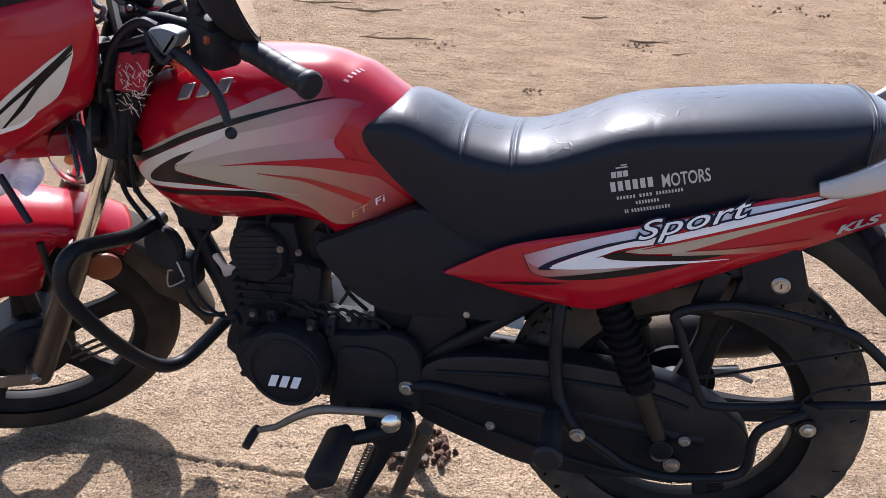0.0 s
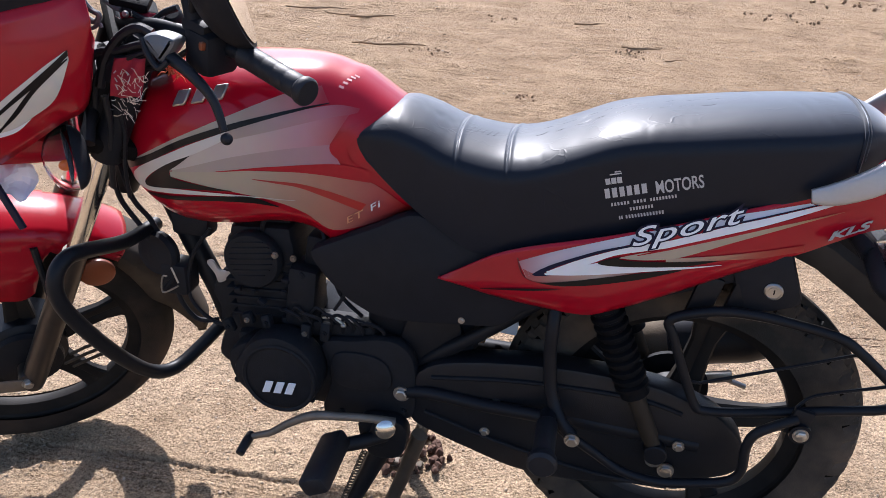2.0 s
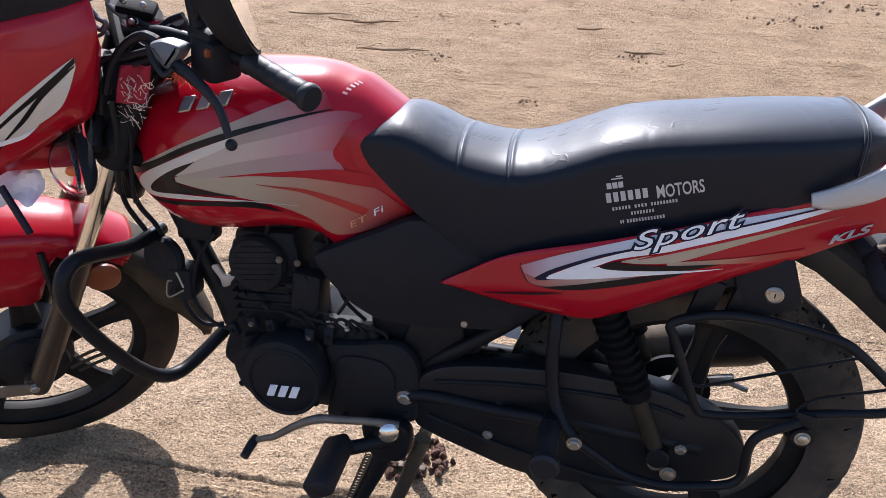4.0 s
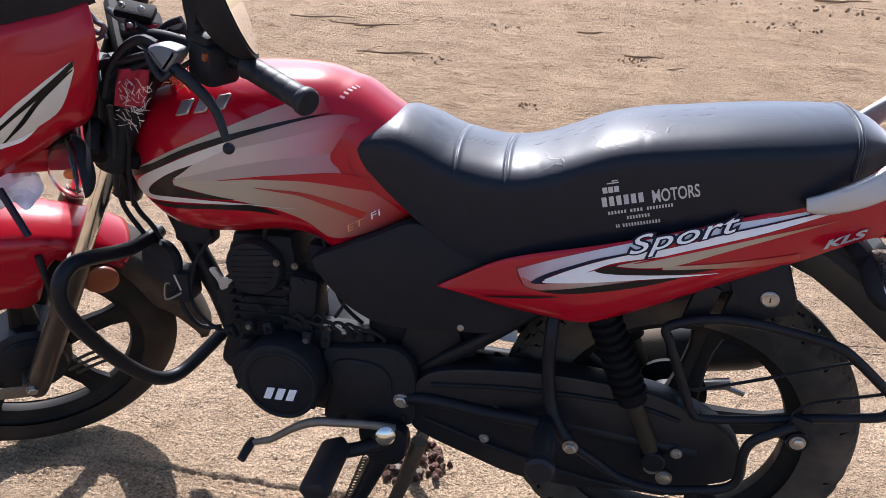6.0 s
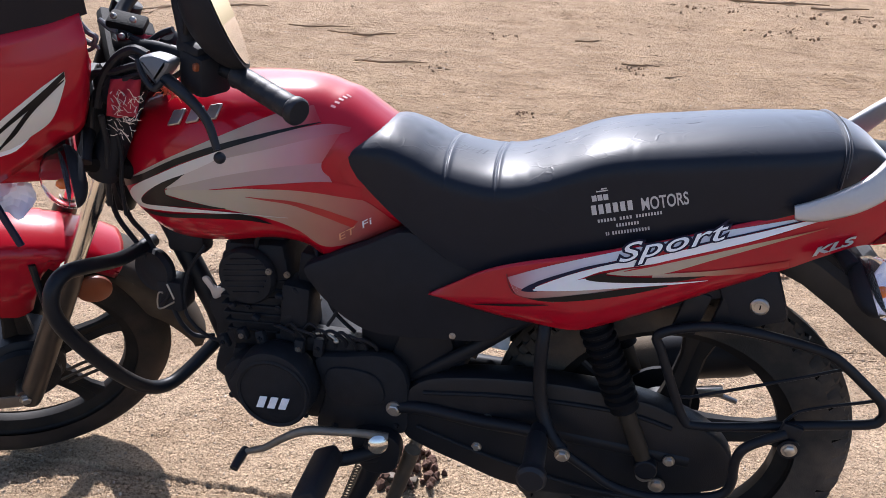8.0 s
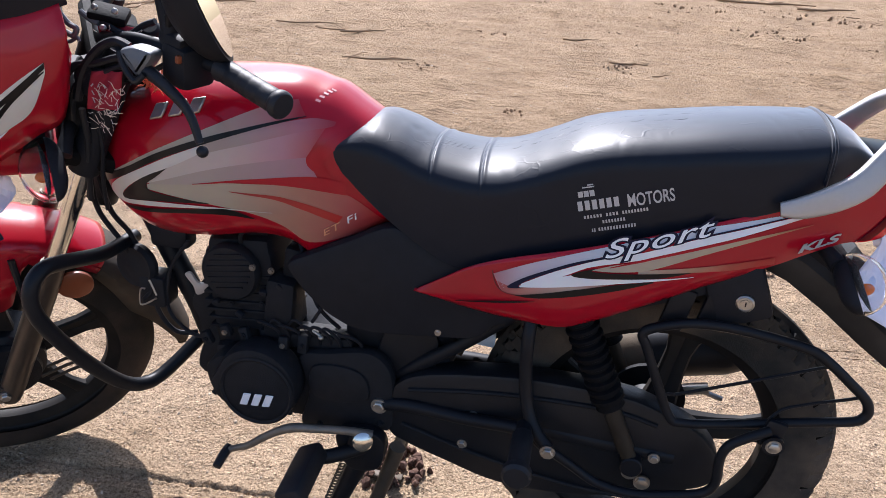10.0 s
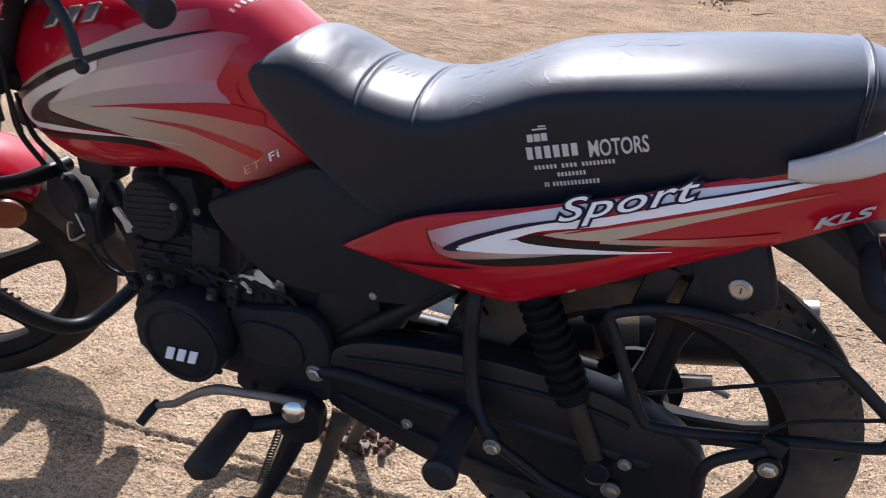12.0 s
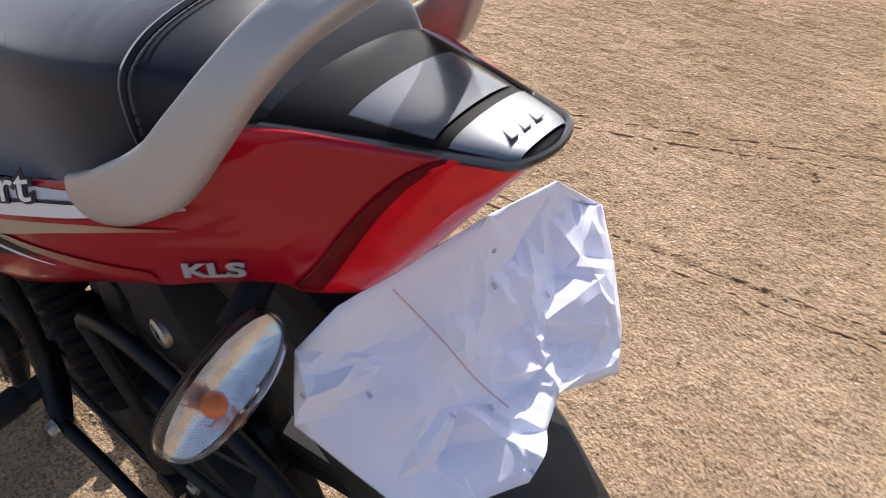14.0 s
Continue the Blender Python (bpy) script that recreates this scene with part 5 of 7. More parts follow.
def top_rows(x0, x1, n, lift, inset=1.0):
    rows = []
    for i in range(n + 1):
        x = x0 + (x1 - x0) * i / n
        w, ze, zc = along(x, TOP)
        rows.append([(x, w * inset * math.sin(radians(-90 + 180 * j / 16)), ze + (zc - ze) * math.cos(radians(-90 + 180 * j / 16)) ** 0.8 + lift) for j in range(17)])
    return rows


cover = part("tail_cover", Shape().grid(top_rows(0.15, 0.3435, 30, 0)), TAIL_BLACK, bike, "glossy black tail cover with a grey tip", 60)
part("cover_inset", Shape().grid(top_rows(0.250, 0.297, 12, 0.0016, 0.90)), material("inset_grey", (0.085, 0.095, 0.115), 0.24, 0.3, 0.06, 60, coat=0.5), cover, "smoky grey glossy inset", 60)
part("cover_tip", Shape().grid(top_rows(0.306, 0.338, 12, 0.0022, 0.94)), GREY_TAIL, cover, "metallic grey tip", 60)
part("cover_edge", Shape().tube([(x, -along(x, TOP)[0] - 0.002, along(x, TOP)[1] + 0.001) for x in (0.16, 0.20, 0.25, 0.30, 0.325, 0.338)] + [(0.344, 0, 0.820)]
                                + [(x, along(x, TOP)[0] + 0.002, along(x, TOP)[1] + 0.001) for x in (0.338, 0.325, 0.30, 0.25, 0.20, 0.16)], 0.0026, 8, 4), GLOSS_BLACK, cover, "black rubber edge")
emblem(Matrix.Translation((0.326, 0, 0.8268)) @ Matrix.Rotation(radians(90), 4, "Z") @ Matrix.Rotation(radians(-6), 4, "X"), 0.030, 0.009, SILVER_INK, cover, "tail_mark", "small silver maker's mark", 0.0012)

rows = []
for i in range(25):
    x = 0.15 + 0.182 * i / 24
    w, ze, zc = along(x, TOP)
    wo = panel_y(min(x, 0.302), along(min(x, 0.302), HIGH)) if x < 0.302 else along(x, WIDTH) - 0.004
    rows.append([(x, -wo + 0.001, along(x, HIGH) - 0.001), (x, -(wo + w) / 2, (along(x, HIGH) + ze) / 2 + 0.0015), (x, -w + 0.003, ze - 0.001)])
rim = Shape().grid(rows)
rr = rim.mirrored()
rim.f = [f[::-1] for f in rim.f]
rr.f = [f[::-1] for f in rr.f]
part("tail_rim", rim, RED, bike, smooth=60)
part("tail_rim", rr, RED, bike, smooth=60)

# -- grab rail --
rail_path = [(0.094, -0.119, 0.757), (0.120, -0.122, 0.764), (0.155, -0.122, 0.781), (0.186, -0.112, 0.800), (0.207, -0.100, 0.826), (0.226, -0.085, 0.853), (0.243, -0.066, 0.876), (0.256, -0.040, 0.890), (0.262, 0.0, 0.896)]
half = [Vector(p) for p in rail_path]
line = half + [Vector((p.x, -p.y, p.z)) for p in half[-2::-1]]
wid = [0.009, 0.0145, 0.0175, 0.0185, 0.0165, 0.0140, 0.013, 0.013, 0.013]
wid = wid + wid[-2::-1]
rows, ys = [], None
dense, dw = [], []
for i in range(len(line) - 1):
    p0, p1, p2, p3 = line[max(0, i - 1)], line[i], line[i + 1], line[min(len(line) - 1, i + 2)]
    for s in range(5):
        u = s / 5
        dense.append(0.5 * (2 * p1 + (p2 - p0) * u + (2 * p0 - 5 * p1 + 4 * p2 - p3) * u * u + (3 * p1 - p0 - 3 * p2 + p3) * u ** 3))
        dw.append(wid[i] + (wid[i + 1] - wid[i]) * u)
dense.append(line[-1])
dw.append(wid[-1])
for i, p in enumerate(dense):
    d = (dense[min(i + 1, len(dense) - 1)] - dense[max(i - 1, 0)]).normalized()
    outw = Vector((0.25, p.y / 0.13, 0.25 + 0.5 * (1 - abs(p.y) / 0.13))).normalized()
    outw = (outw - d * outw.dot(d)).normalized()
    up = d.cross(outw).normalized()
    w, th = dw[i], 0.0085
    rows.append([p + up * w * math.copysign(abs(math.cos(a)) ** 0.5, math.cos(a)) + outw * th * math.copysign(abs(math.sin(a)) ** 0.45, math.sin(a)) for a in (2 * math.pi * (k + 0.5) / 20 for k in range(20))])
part("grab_rail", Shape().grid(rows, True, True), ALLOY, bike, "satin grey alloy grab rail looping behind the seat", 38)

# -- black side cover --
part("side_cover", Shape().plate([(-0.604, 0.569), (-0.563, 0.594), (-0.502, 0.624), (-0.430, 0.656), (-0.36, 0.618), (-0.28, 0.622), (-0.22, 0.60), (-0.20, 0.545), (-0.262, 0.512), (-0.295, 0.484), (-0.36, 0.474),
                                  (-0.448, 0.466), (-0.495, 0.469), (-0.526, 0.482), (-0.545, 0.494), (-0.563, 0.510), (-0.585, 0.533)], -0.104, -0.070, 0.010), PLASTIC, bike, "matt black plastic side cover")
part("side_cover", Shape().plate([(-0.600, 0.575), (-0.48, 0.650), (-0.36, 0.618), (-0.22, 0.60), (-0.20, 0.545), (-0.295, 0.484), (-0.50, 0.468)], 0.070, 0.104, 0.010), PLASTIC, bike)
s = Shape()
bolt(s, -0.355, -0.104, 0.487, 0.004, 0.003)
part("cover_screw", s, STEEL, bike)

# -- frame --
fr = Shape()
fr.tube([(-0.903, 0, 0.60), (-0.865, 0, 0.513), (-0.843, 0, 0.465), (-0.821, 0, 0.416), (-0.802, 0, 0.360), (-0.78, 0, 0.31)], 0.0195, 12)
fr.tube([(-0.90, 0, 0.70), (-0.75, 0, 0.64), (-0.55, 0, 0.58), (-0.42, 0, 0.48), (-0.40, 0, 0.30)], 0.020, 12)
for sy in (-1, 1):
    fr.tube([(-0.44, sy * 0.06, 0.55), (-0.25, sy * 0.085, 0.60), (0.0, sy * 0.085, 0.65), (0.18, sy * 0.07, 0.72)], 0.013, 10)
    fr.tube([(-0.44, sy * 0.06, 0.36), (-0.33, sy * 0.08, 0.45), (-0.20, sy * 0.085, 0.56), (-0.10, sy * 0.085, 0.62)], 0.012, 10)
fr.tube([(-0.94, 0, 0.80), (-0.915, 0, 0.85)], 0.03, 14)
fr.tube([(-0.99, 0, 0.60), (-0.885, 0, 0.806)], 0.028, 14)
frame_ob = part("frame", fr, BLACK, bike, "black tubular frame")
sw = Shape()
for sy in (-1, 1):
    sw.tube([(-0.449, sy * 0.075, 0.325), (-0.25, sy * 0.078, 0.325), (0.035, sy * 0.082, 0.312)], [0.022, 0.019, 0.016], 10)
sw.tube([(-0.40, -0.078, 0.325), (-0.40, 0.078, 0.325)], 0.02, 10)
part("swing_arm", sw, BLACK, bike, "black swing arm")
rows = []
for i in range(14):
    a = radians(77.5 + 58.5 * i / 13)
    rows.append([REAR_AXLE + Vector(((0.338 - 0.05 * (abs(w) ** 3)) * math.cos(a), 0.062 * w, (0.338 - 0.05 * (abs(w) ** 3)) * math.sin(a))) for w in (-1, -0.9, -0.6, 0, 0.6, 0.9, 1)])
ob = part("inner_fender", Shape().grid(rows), PLASTIC, bike, "black inner rear fender")
ob.modifiers.new("thickness", "SOLIDIFY").thickness = 0.003
s = Shape()
s.box((0.085, 0.06, 0.10), pose(0.072, -0.072, 0.617, 0, -22, 0), 0.012)
part("seat_rail_cover", Shape().box((0.20, 0.05, 0.06), pose(-0.06, -0.070, 0.600, 0, -22, 0), 0.010), PLASTIC, bike)
part("guard_bracket", Shape().box((0.035, 0.012, 0.07), pose(-0.005, -0.094, 0.580, 0, 12, 0), 0.004), BLACK, bike)
part("guard_bracket", Shape().box((0.030, 0.012, 0.07), pose(0.045, -0.094, 0.595, 0, 12, 0), 0.004), BLACK, bike)
lock_box = part("lock_box", s, PLASTIC, bike, "black under-seat box with a key lock")
part("key_lock", Shape().lathe([(0.0128, -0.006), (0.0128, 0.003), (0.0104, 0.005), (0.0104, 0.003), (0.0068, 0.003), (0.0068, 0.0045), (0.0036, 0.0045)], facing(0.083, -0.102, 0.607, 90, 0, -8), 24), STEEL, lock_box, "round steel key lock")
part("key_slot", Shape().box((0.0018, 0.0008, 0.007), pose(0.083, -0.1070, 0.607, 0, 0, -8), 0), BLACK_INK, lock_box)

part("air_box", Shape().box((0.19, 0.15, 0.19), pose(-0.430, 0.015, 0.478), 0.02), PLASTIC, bike, "black air filter box")
part("pivot_plate", Shape().plate([(-0.47, 0.36), (-0.44, 0.47), (-0.37, 0.47), (-0.36, 0.41), (-0.40, 0.30), (-0.45, 0.29)], -0.072, -0.060, 0.004), BLACK, bike)

# -- chain case, shocks, stands and pegs --
case = [(-0.06, 0.214), (-0.01, 0.226), (0.035, 0.244), (0.082, 0.262), (0.104, 0.282), (0.108, 0.304), (0.097, 0.334), (0.075, 0.360), (0.045, 0.380), (0.0, 0.398), (-0.06, 0.414), (-0.20, 0.420), (-0.34, 0.405), (-0.41, 0.382), (-0.440, 0.335), (-0.435, 0.275), (-0.400, 0.252), (-0.330, 0.228), (-0.26, 0.206), (-0.19, 0.199), (-0.12, 0.203)]
chain_case = part("chain_case", Shape().plate(case, -0.094, -0.046, 0.008), CASE, bike, "dusty black closed chain case")
s = Shape()
s.tube([(-0.40, -0.095, 0.365), (-0.25, -0.0955, 0.385), (-0.08, -0.0955, 0.388), (0.0, -0.0955, 0.372)], 0.004, 8)
s.tube([(-0.41, -0.095, 0.295), (-0.28, -0.0955, 0.258), (-0.12, -0.0955, 0.228), (0.0, -0.0955, 0.226)], 0.004, 8)
part("case_rib", s, ENGINE, chain_case)
for x, z, y, r in ((-0.29, 0.334, -0.094, 0.0065), (-0.305, 0.273, -0.094, 0.0065), (0.004, 0.315, -0.102, 0.007), (-0.03, 0.285, -0.108, 0.010), (-0.007, 0.262, -0.100, 0.010), (0.01, 0.232, -0.094, 0.007)):
    b = Shape()
    bolt(b, x, y, z, r)
    part("bolt", b, STEEL, chain_case, "worn steel bolt" if r > 0.009 else "")


def shock(sy):
    top, low = Vector((-0.155, sy * 0.098, 0.575)), Vector((-0.030, sy * 0.104, 0.300))
    d = low - top
    m = Matrix.Translation(top) @ d.to_track_quat("Z", "Y").to_matrix().to_4x4()
    ln = d.length
    prof = [(0.012, 0.0), (0.024, 0.012)]
    for k in range(11):
        z = 0.015 + k * 0.0155
        prof += [(0.0265, z), (0.0265, z + 0.005), (0.0205, z + 0.0085), (0.0205, z + 0.0125)]
    prof += [(0.023, 0.19), (0.016, 0.195)]
    body = part("rear_shock", Shape().lathe(prof, m, 28), BOOT, bike, "rear shock absorber with ribbed black boot")
    part("shock_rod", Shape().lathe([(0.0140, 0.185), (0.0140, ln - 0.03), (0.012, ln - 0.022), (0.013, ln)], m, 18), ROD, body, "dusty lower shock tube")
    for q in (low, top):
        part("shock_eye", Shape().lathe([(0.016, -0.014), (0.018, -0.012), (0.018, 0.012), (0.016, 0.014)], facing(q.x, q.y, q.z), 18), BLACK, body)


shock(-1)
shock(1)

guard = Shape()
gy_ = -0.113
guard.tube([(-0.049, gy_, 0.540), (-0.036, gy_, 0.553), (0.010, gy_, 0.568), (0.060, gy_, 0.571), (0.120, gy_, 0.565), (0.182, gy_, 0.553), (0.213, gy_, 0.535), (0.245, gy_, 0.509), (0.270, gy_, 0.487), (0.279, gy_, 0.470), (0.277, gy_, 0.457),
            (0.262, gy_, 0.446), (0.20, gy_, 0.432), (0.086, gy_, 0.406), (0.030, gy_, 0.398), (0.012, gy_, 0.405), (-0.010, gy_, 0.450), (-0.040, gy_, 0.520)], 0.0075, 10, 5, True)
guard_ob = part("leg_guard", guard, BLACK, bike, "black bent-tube leg guard beside the rear wheel")
s = Shape()
s.tube([(0.153, -0.130, 0.420), (0.120, -0.137, 0.405), (0.098, -0.140, 0.388), (0.091, -0.140, 0.362), (0.093, -0.140, 0.320), (0.080, -0.140, 0.296), (0.040, -0.140, 0.282), (-0.023, -0.140, 0.270), (-0.081, -0.141, 0.280), (-0.120, -0.144, 0.305), (-0.163, -0.150, 0.336)], 0.0075, 10, 5)
part("lower_bar", s, BLACK, guard_ob)
s = Shape()
s.box((0.030, 0.010, 0.045), pose(0.158, -0.125, 0.412, 0, 12, 0), 0.003)
s.lathe([(0.016, -0.004), (0.016, 0.004), (0.010, 0.004)], facing(0.161, -0.132, 0.397), 20)
part("clamp", s, BLACK, guard_ob)
b = Shape()
bolt(b, 0.161, -0.136, 0.397, 0.0085)
part("bolt", b, STEEL, guard_ob, "rusty steel bolt")
for pts in ([(-0.004, gy_, 0.446), (0.010, gy_ + 0.004, 0.443), (0.028, gy_ + 0.006, 0.448), (0.144, gy_ + 0.006, 0.497), (0.200, gy_ + 0.006, 0.522), (0.216, gy_ + 0.003, 0.530)],
            [(0.150, gy_, 0.424), (0.168, gy_ + 0.004, 0.446), (0.20, gy_ + 0.006, 0.460), (0.25, gy_ + 0.006, 0.478), (0.268, gy_, 0.490)]):
    part("guard_rod", Shape().tube(pts, 0.0026, 7), BLACK, guard_ob)
s = Shape()
s.tube([(-0.212, -0.100, 0.545), (-0.213, -0.118, 0.510), (-0.212, -0.120, 0.455), (-0.203, -0.126, 0.395), (-0.185, -0.140, 0.358), (-0.163, -0.148, 0.336)], 0.0105, 10)
s.tube([(-0.163, -0.148, 0.336), (-0.205, -0.125, 0.345), (-0.30, -0.10, 0.33), (-0.40, -0.097, 0.335), (-0.449, -0.092, 0.325)], 0.0115, 10)
hanger = part("peg_hanger", s, BLACK, bike, "black pillion footpeg hanger tube")
for x, y, z, r in ((-0.163, -0.158, 0.336, 0.009), (-0.449, -0.100, 0.326, 0.0105)):
    b = Shape()
    bolt(b, x, y, z, r, 0.008)
    part("bolt", b, STEEL, hanger, "worn steel bolt")
s = Shape()
s.tube([(-0.203, -0.135, 0.362), (-0.203, -0.165, 0.362)], 0.013, 12)
peg = part("rear_footpeg", s, BLACK, bike, "black rubber pillion footpeg")
part("rubber", Shape().lathe([(0.0145, 0), (0.0165, 0.004), (0.0165, 0.075), (0.0215, 0.080), (0.0225, 0.092), (0.018, 0.097)], facing(-0.203, -0.163, 0.364, 92), 22), GRIP, peg)
s = Shape()
s.tube([(-0.44, -0.09, 0.25), (-0.480, -0.120, 0.246), (-0.520, -0.148, 0.244), (-0.545, -0.156, 0.244)], 0.0125, 12)
s.box((0.06, 0.035, 0.05), pose(-0.475, -0.105, 0.245, 0, 15, 30), 0.008)
peg = part("front_footpeg", s, BLACK, bike, "black front footpeg with a block rubber")
part("rubber", Shape().box((0.046, 0.115, 0.034), pose(-0.546, -0.208, 0.249, 6, -28, -3), 0.008), GRIP, peg)
s = Shape()
s.tube([(-0.452, -0.128, 0.286), (-0.490, -0.136, 0.293), (-0.540, -0.144, 0.293), (-0.588, -0.149, 0.289), (-0.628, -0.150, 0.267), (-0.664, -0.152, 0.240), (-0.682, -0.152, 0.232), (-0.706, -0.154, 0.222)], [0.0085, 0.0070, 0.0068, 0.0082, 0.0070, 0.0064, 0.0060, 0.0052], 10)
shift = part("gear_lever", s, LEVER, bike, "worn brown-grey metal gear lever")
part("toe_rubber", Shape().tube([(-0.703, -0.146, 0.224), (-0.705, -0.162, 0.221), (-0.708, -0.186, 0.212)], [0.008, 0.0085, 0.0075], 10), GRIP, shift, "black toe rubber")
part("lever_boss", Shape().lathe([(0.014, -0.014), (0.017, -0.012), (0.017, 0.010), (0.012, 0.014)], facing(-0.468, -0.132, 0.277, 78, 0, 20), 18), CHROME, shift, "bright steel lever boss")
s = Shape()
s.tube([(-0.468, -0.098, 0.240), (-0.488, -0.100, 0.190), (-0.520, -0.105, 0.11), (-0.552, -0.112, 0.040)], [0.021, 0.019, 0.015, 0.012], 10)
s.plate([(-0.520, 0.262), (-0.500, 0.282), (-0.455, 0.284), (-0.432, 0.262), (-0.440, 0.215), (-0.465, 0.200), (-0.500, 0.205)], -0.122, -0.094, 0.006)
s.box((0.06, 0.045, 0.010), pose(-0.578, -0.120, 0.012, 0, -12, 0), 0.004)
s.tube([(-0.555, -0.112, 0.040), (-0.575, -0.118, 0.012)], 0.010, 10)
side_stand = part("side_stand", s, BLACK, bike, "black side stand swung down")
spr = Shape()
pts = []
for k in range(121):
    u = k / 120
    p = Vector((-0.508, -0.112, 0.205)).lerp(Vector((-0.548, -0.118, 0.085)), u)
    a = u * 18 * 2 * math.pi
    pts.append(p + Vector((0.0055 * math.cos(a), 0.0055 * math.sin(a), 0)))
part("spring", spr.tube(pts, 0.0014, 5, 1), RUST, side_stand, "coiled return spring")
s = Shape()
s.tube([(-0.418, -0.085, 0.235), (-0.445, -0.088, 0.14), (-0.482, -0.090, 0.030), (-0.494, -0.095, 0.008)], [0.015, 0.013, 0.012, 0.011], 10)
s.tube([(-0.418, 0.085, 0.235), (-0.440, 0.088, 0.14), (-0.475, 0.090, 0.030), (-0.487, 0.095, 0.008)], [0.015, 0.013, 0.012, 0.011], 10)
s.tube([(-0.432, -0.087, 0.185), (-0.432, 0.087, 0.185)], 0.011, 10)
s.box((0.075, 0.020, 0.012), pose(-0.490, -0.094, 0.006), 0.004)
s.box((0.075, 0.020, 0.012), pose(-0.485, 0.094, 0.006), 0.004)
part("centre_stand", s, RUST, bike, "dusty brown-black centre stand on the sand")

# -- engine --
s = Shape()
s.box((0.32, 0.13, 0.13), pose(-0.595, -0.02, 0.325), 0.02)
s.box((0.12, 0.13, 0.12), pose(-0.735, 0, 0.345, 0, 20, 0), 0.025)
engine = part("engine", s, ENGINE, bike, "dusty black air-cooled single cylinder engine")
part("generator_cover", Shape().plate([(-0.655 + 0.072 * math.cos(radians(a)) * (1.12 if 170 < a < 215 else 1), 0.347 + 0.074 * math.sin(radians(a))) for a in range(0, 360, 20)], -0.136, -0.08, 0.012), ENGINE, engine, "round black generator cover")
part("cover_rim", Shape().lathe([(0.062, 0), (0.0655, 0.002), (0.062, 0.004), (0.058, 0.002), (0.062, 0)], facing(-0.652, -0.1355, 0.342), 40, False), ENGINE, engine)
emblem(Matrix.Translation((-0.651, -0.1375, 0.3262)) @ Matrix.Rotation(radians(-4), 4, "Y") @ Matrix.Rotation(radians(90), 4, "X"), 0.060, 0.023, WHITE_INK, engine, "cover_mark", "raised white maker's mark", 0.0025)
part("clutch_cover", Shape().plate([(-0.735, 0.345), (-0.715, 0.400), (-0.670, 0.405), (-0.600, 0.368), (-0.500, 0.345), (-0.465, 0.290), (-0.510, 0.232), (-0.620, 0.218), (-0.705, 0.252)], 0.044, 0.130, 0.014), ENGINE, engine, "black clutch cover on the far side")
part("engine_mount", Shape().plate([(-0.806, 0.439), (-0.790, 0.478), (-0.765, 0.492), (-0.728, 0.434), (-0.735, 0.372), (-0.790, 0.368), (-0.795, 0.412)], -0.050, -0.020, 0.005), ENGINE, engine)
part("mount_bracket", Shape().plate([(-0.809, 0.499), (-0.798, 0.504), (-0.785, 0.487), (-0.767, 0.490), (-0.771, 0.474), (-0.789, 0.463), (-0.796, 0.480)], -0.058, -0.052, 0.002), ALLOY, engine, "bare metal mounting bracket")
part("front_lug", Shape().plate([(-0.752, 0.345), (-0.745, 0.372), (-0.71, 0.39), (-0.69, 0.34), (-0.70, 0.295), (-0.735, 0.303)], -0.118, -0.06, 0.010), ENGINE, engine)
part("sprocket_cover", Shape().plate([(-0.590, 0.398), (-0.54, 0.412), (-0.47, 0.424), (-0.432, 0.395), (-0.425, 0.33), (-0.432, 0.275), (-0.50, 0.262), (-0.530, 0.252), (-0.590, 0.258), (-0.575, 0.33)], -0.098, -0.07, 0.008), ENGINE, engine, "black sprocket cover")
part("case_plate", Shape().plate([(-0.565, 0.385), (-0.50, 0.392), (-0.47, 0.37), (-0.475, 0.33), (-0.56, 0.325)], -0.104, -0.095, 0.004), ENGINE, engine)
for k in range(7):
    z = 0.418 + k * 0.0165
    part("cooling_fin", Shape().box((0.132 - 0.002 * abs(k - 3), 0.143 - 0.002 * abs(k - 3), 0.0060), pose(-0.700 - (z - 0.42) * 0.06, 0, z, 0, -4, 0), 0.002), ENGINE, engine)
s = Shape()
part("cylinder", Shape().box((0.122, 0.134, 0.19), pose(-0.700, 0, 0.47, 0, -4, 0), 0.012), ENGINE, engine)
part("cylinder_head", Shape().box((0.112, 0.137, 0.075), pose(-0.702, 0, 0.548, 0, -4, 0), 0.014), ENGINE, engine)
part("head_cover", Shape().box((0.10, 0.10, 0.03), pose(-0.705, 0, 0.594, 0, -4, 0), 0.010), ENGINE, engine)
cap = Shape().lathe([(0.050, 0), (0.050, 0.012), (0.046, 0.018), (0.020, 0.020)], facing(-0.711, -0.072, 0.530), 36)
cam_cover = part("cam_cover", cap, ENGINE, engine, "round ribbed cam cover")
for k in range(7):
    z = 0.505 + k * 0.010
    cap = Shape().box((0.078 * math.sqrt(max(0.15, 1 - ((k - 3) / 3.8) ** 2)), 0.004, 0.0032), pose(-0.710, -0.0915, z, 0, -8, 0), 0.001)
    part("cover_rib", cap, ENGINE, engine)
for x, z, y in ((-0.668, 0.548, -0.09), (-0.645, 0.536, -0.07), (-0.752, 0.50, -0.075), (-0.66, 0.475, -0.078), (-0.715, 0.468, -0.078), (-0.60, 0.300, -0.122), (-0.735, 0.315, -0.120), (-0.555, 0.268, -0.10), (-0.445, 0.29, -0.10)):
    b = Shape()
    bolt(b, x, y, z, 0.0042, 0.004)
    part("bolt", b, LEVER if z > 0.53 else ENGINE, engine)
s = Shape()
s.tube([(-0.63, -0.02, 0.53), (-0.58, -0.03, 0.52), (-0.52, -0.03, 0.52)], [0.022, 0.026, 0.03], 14)
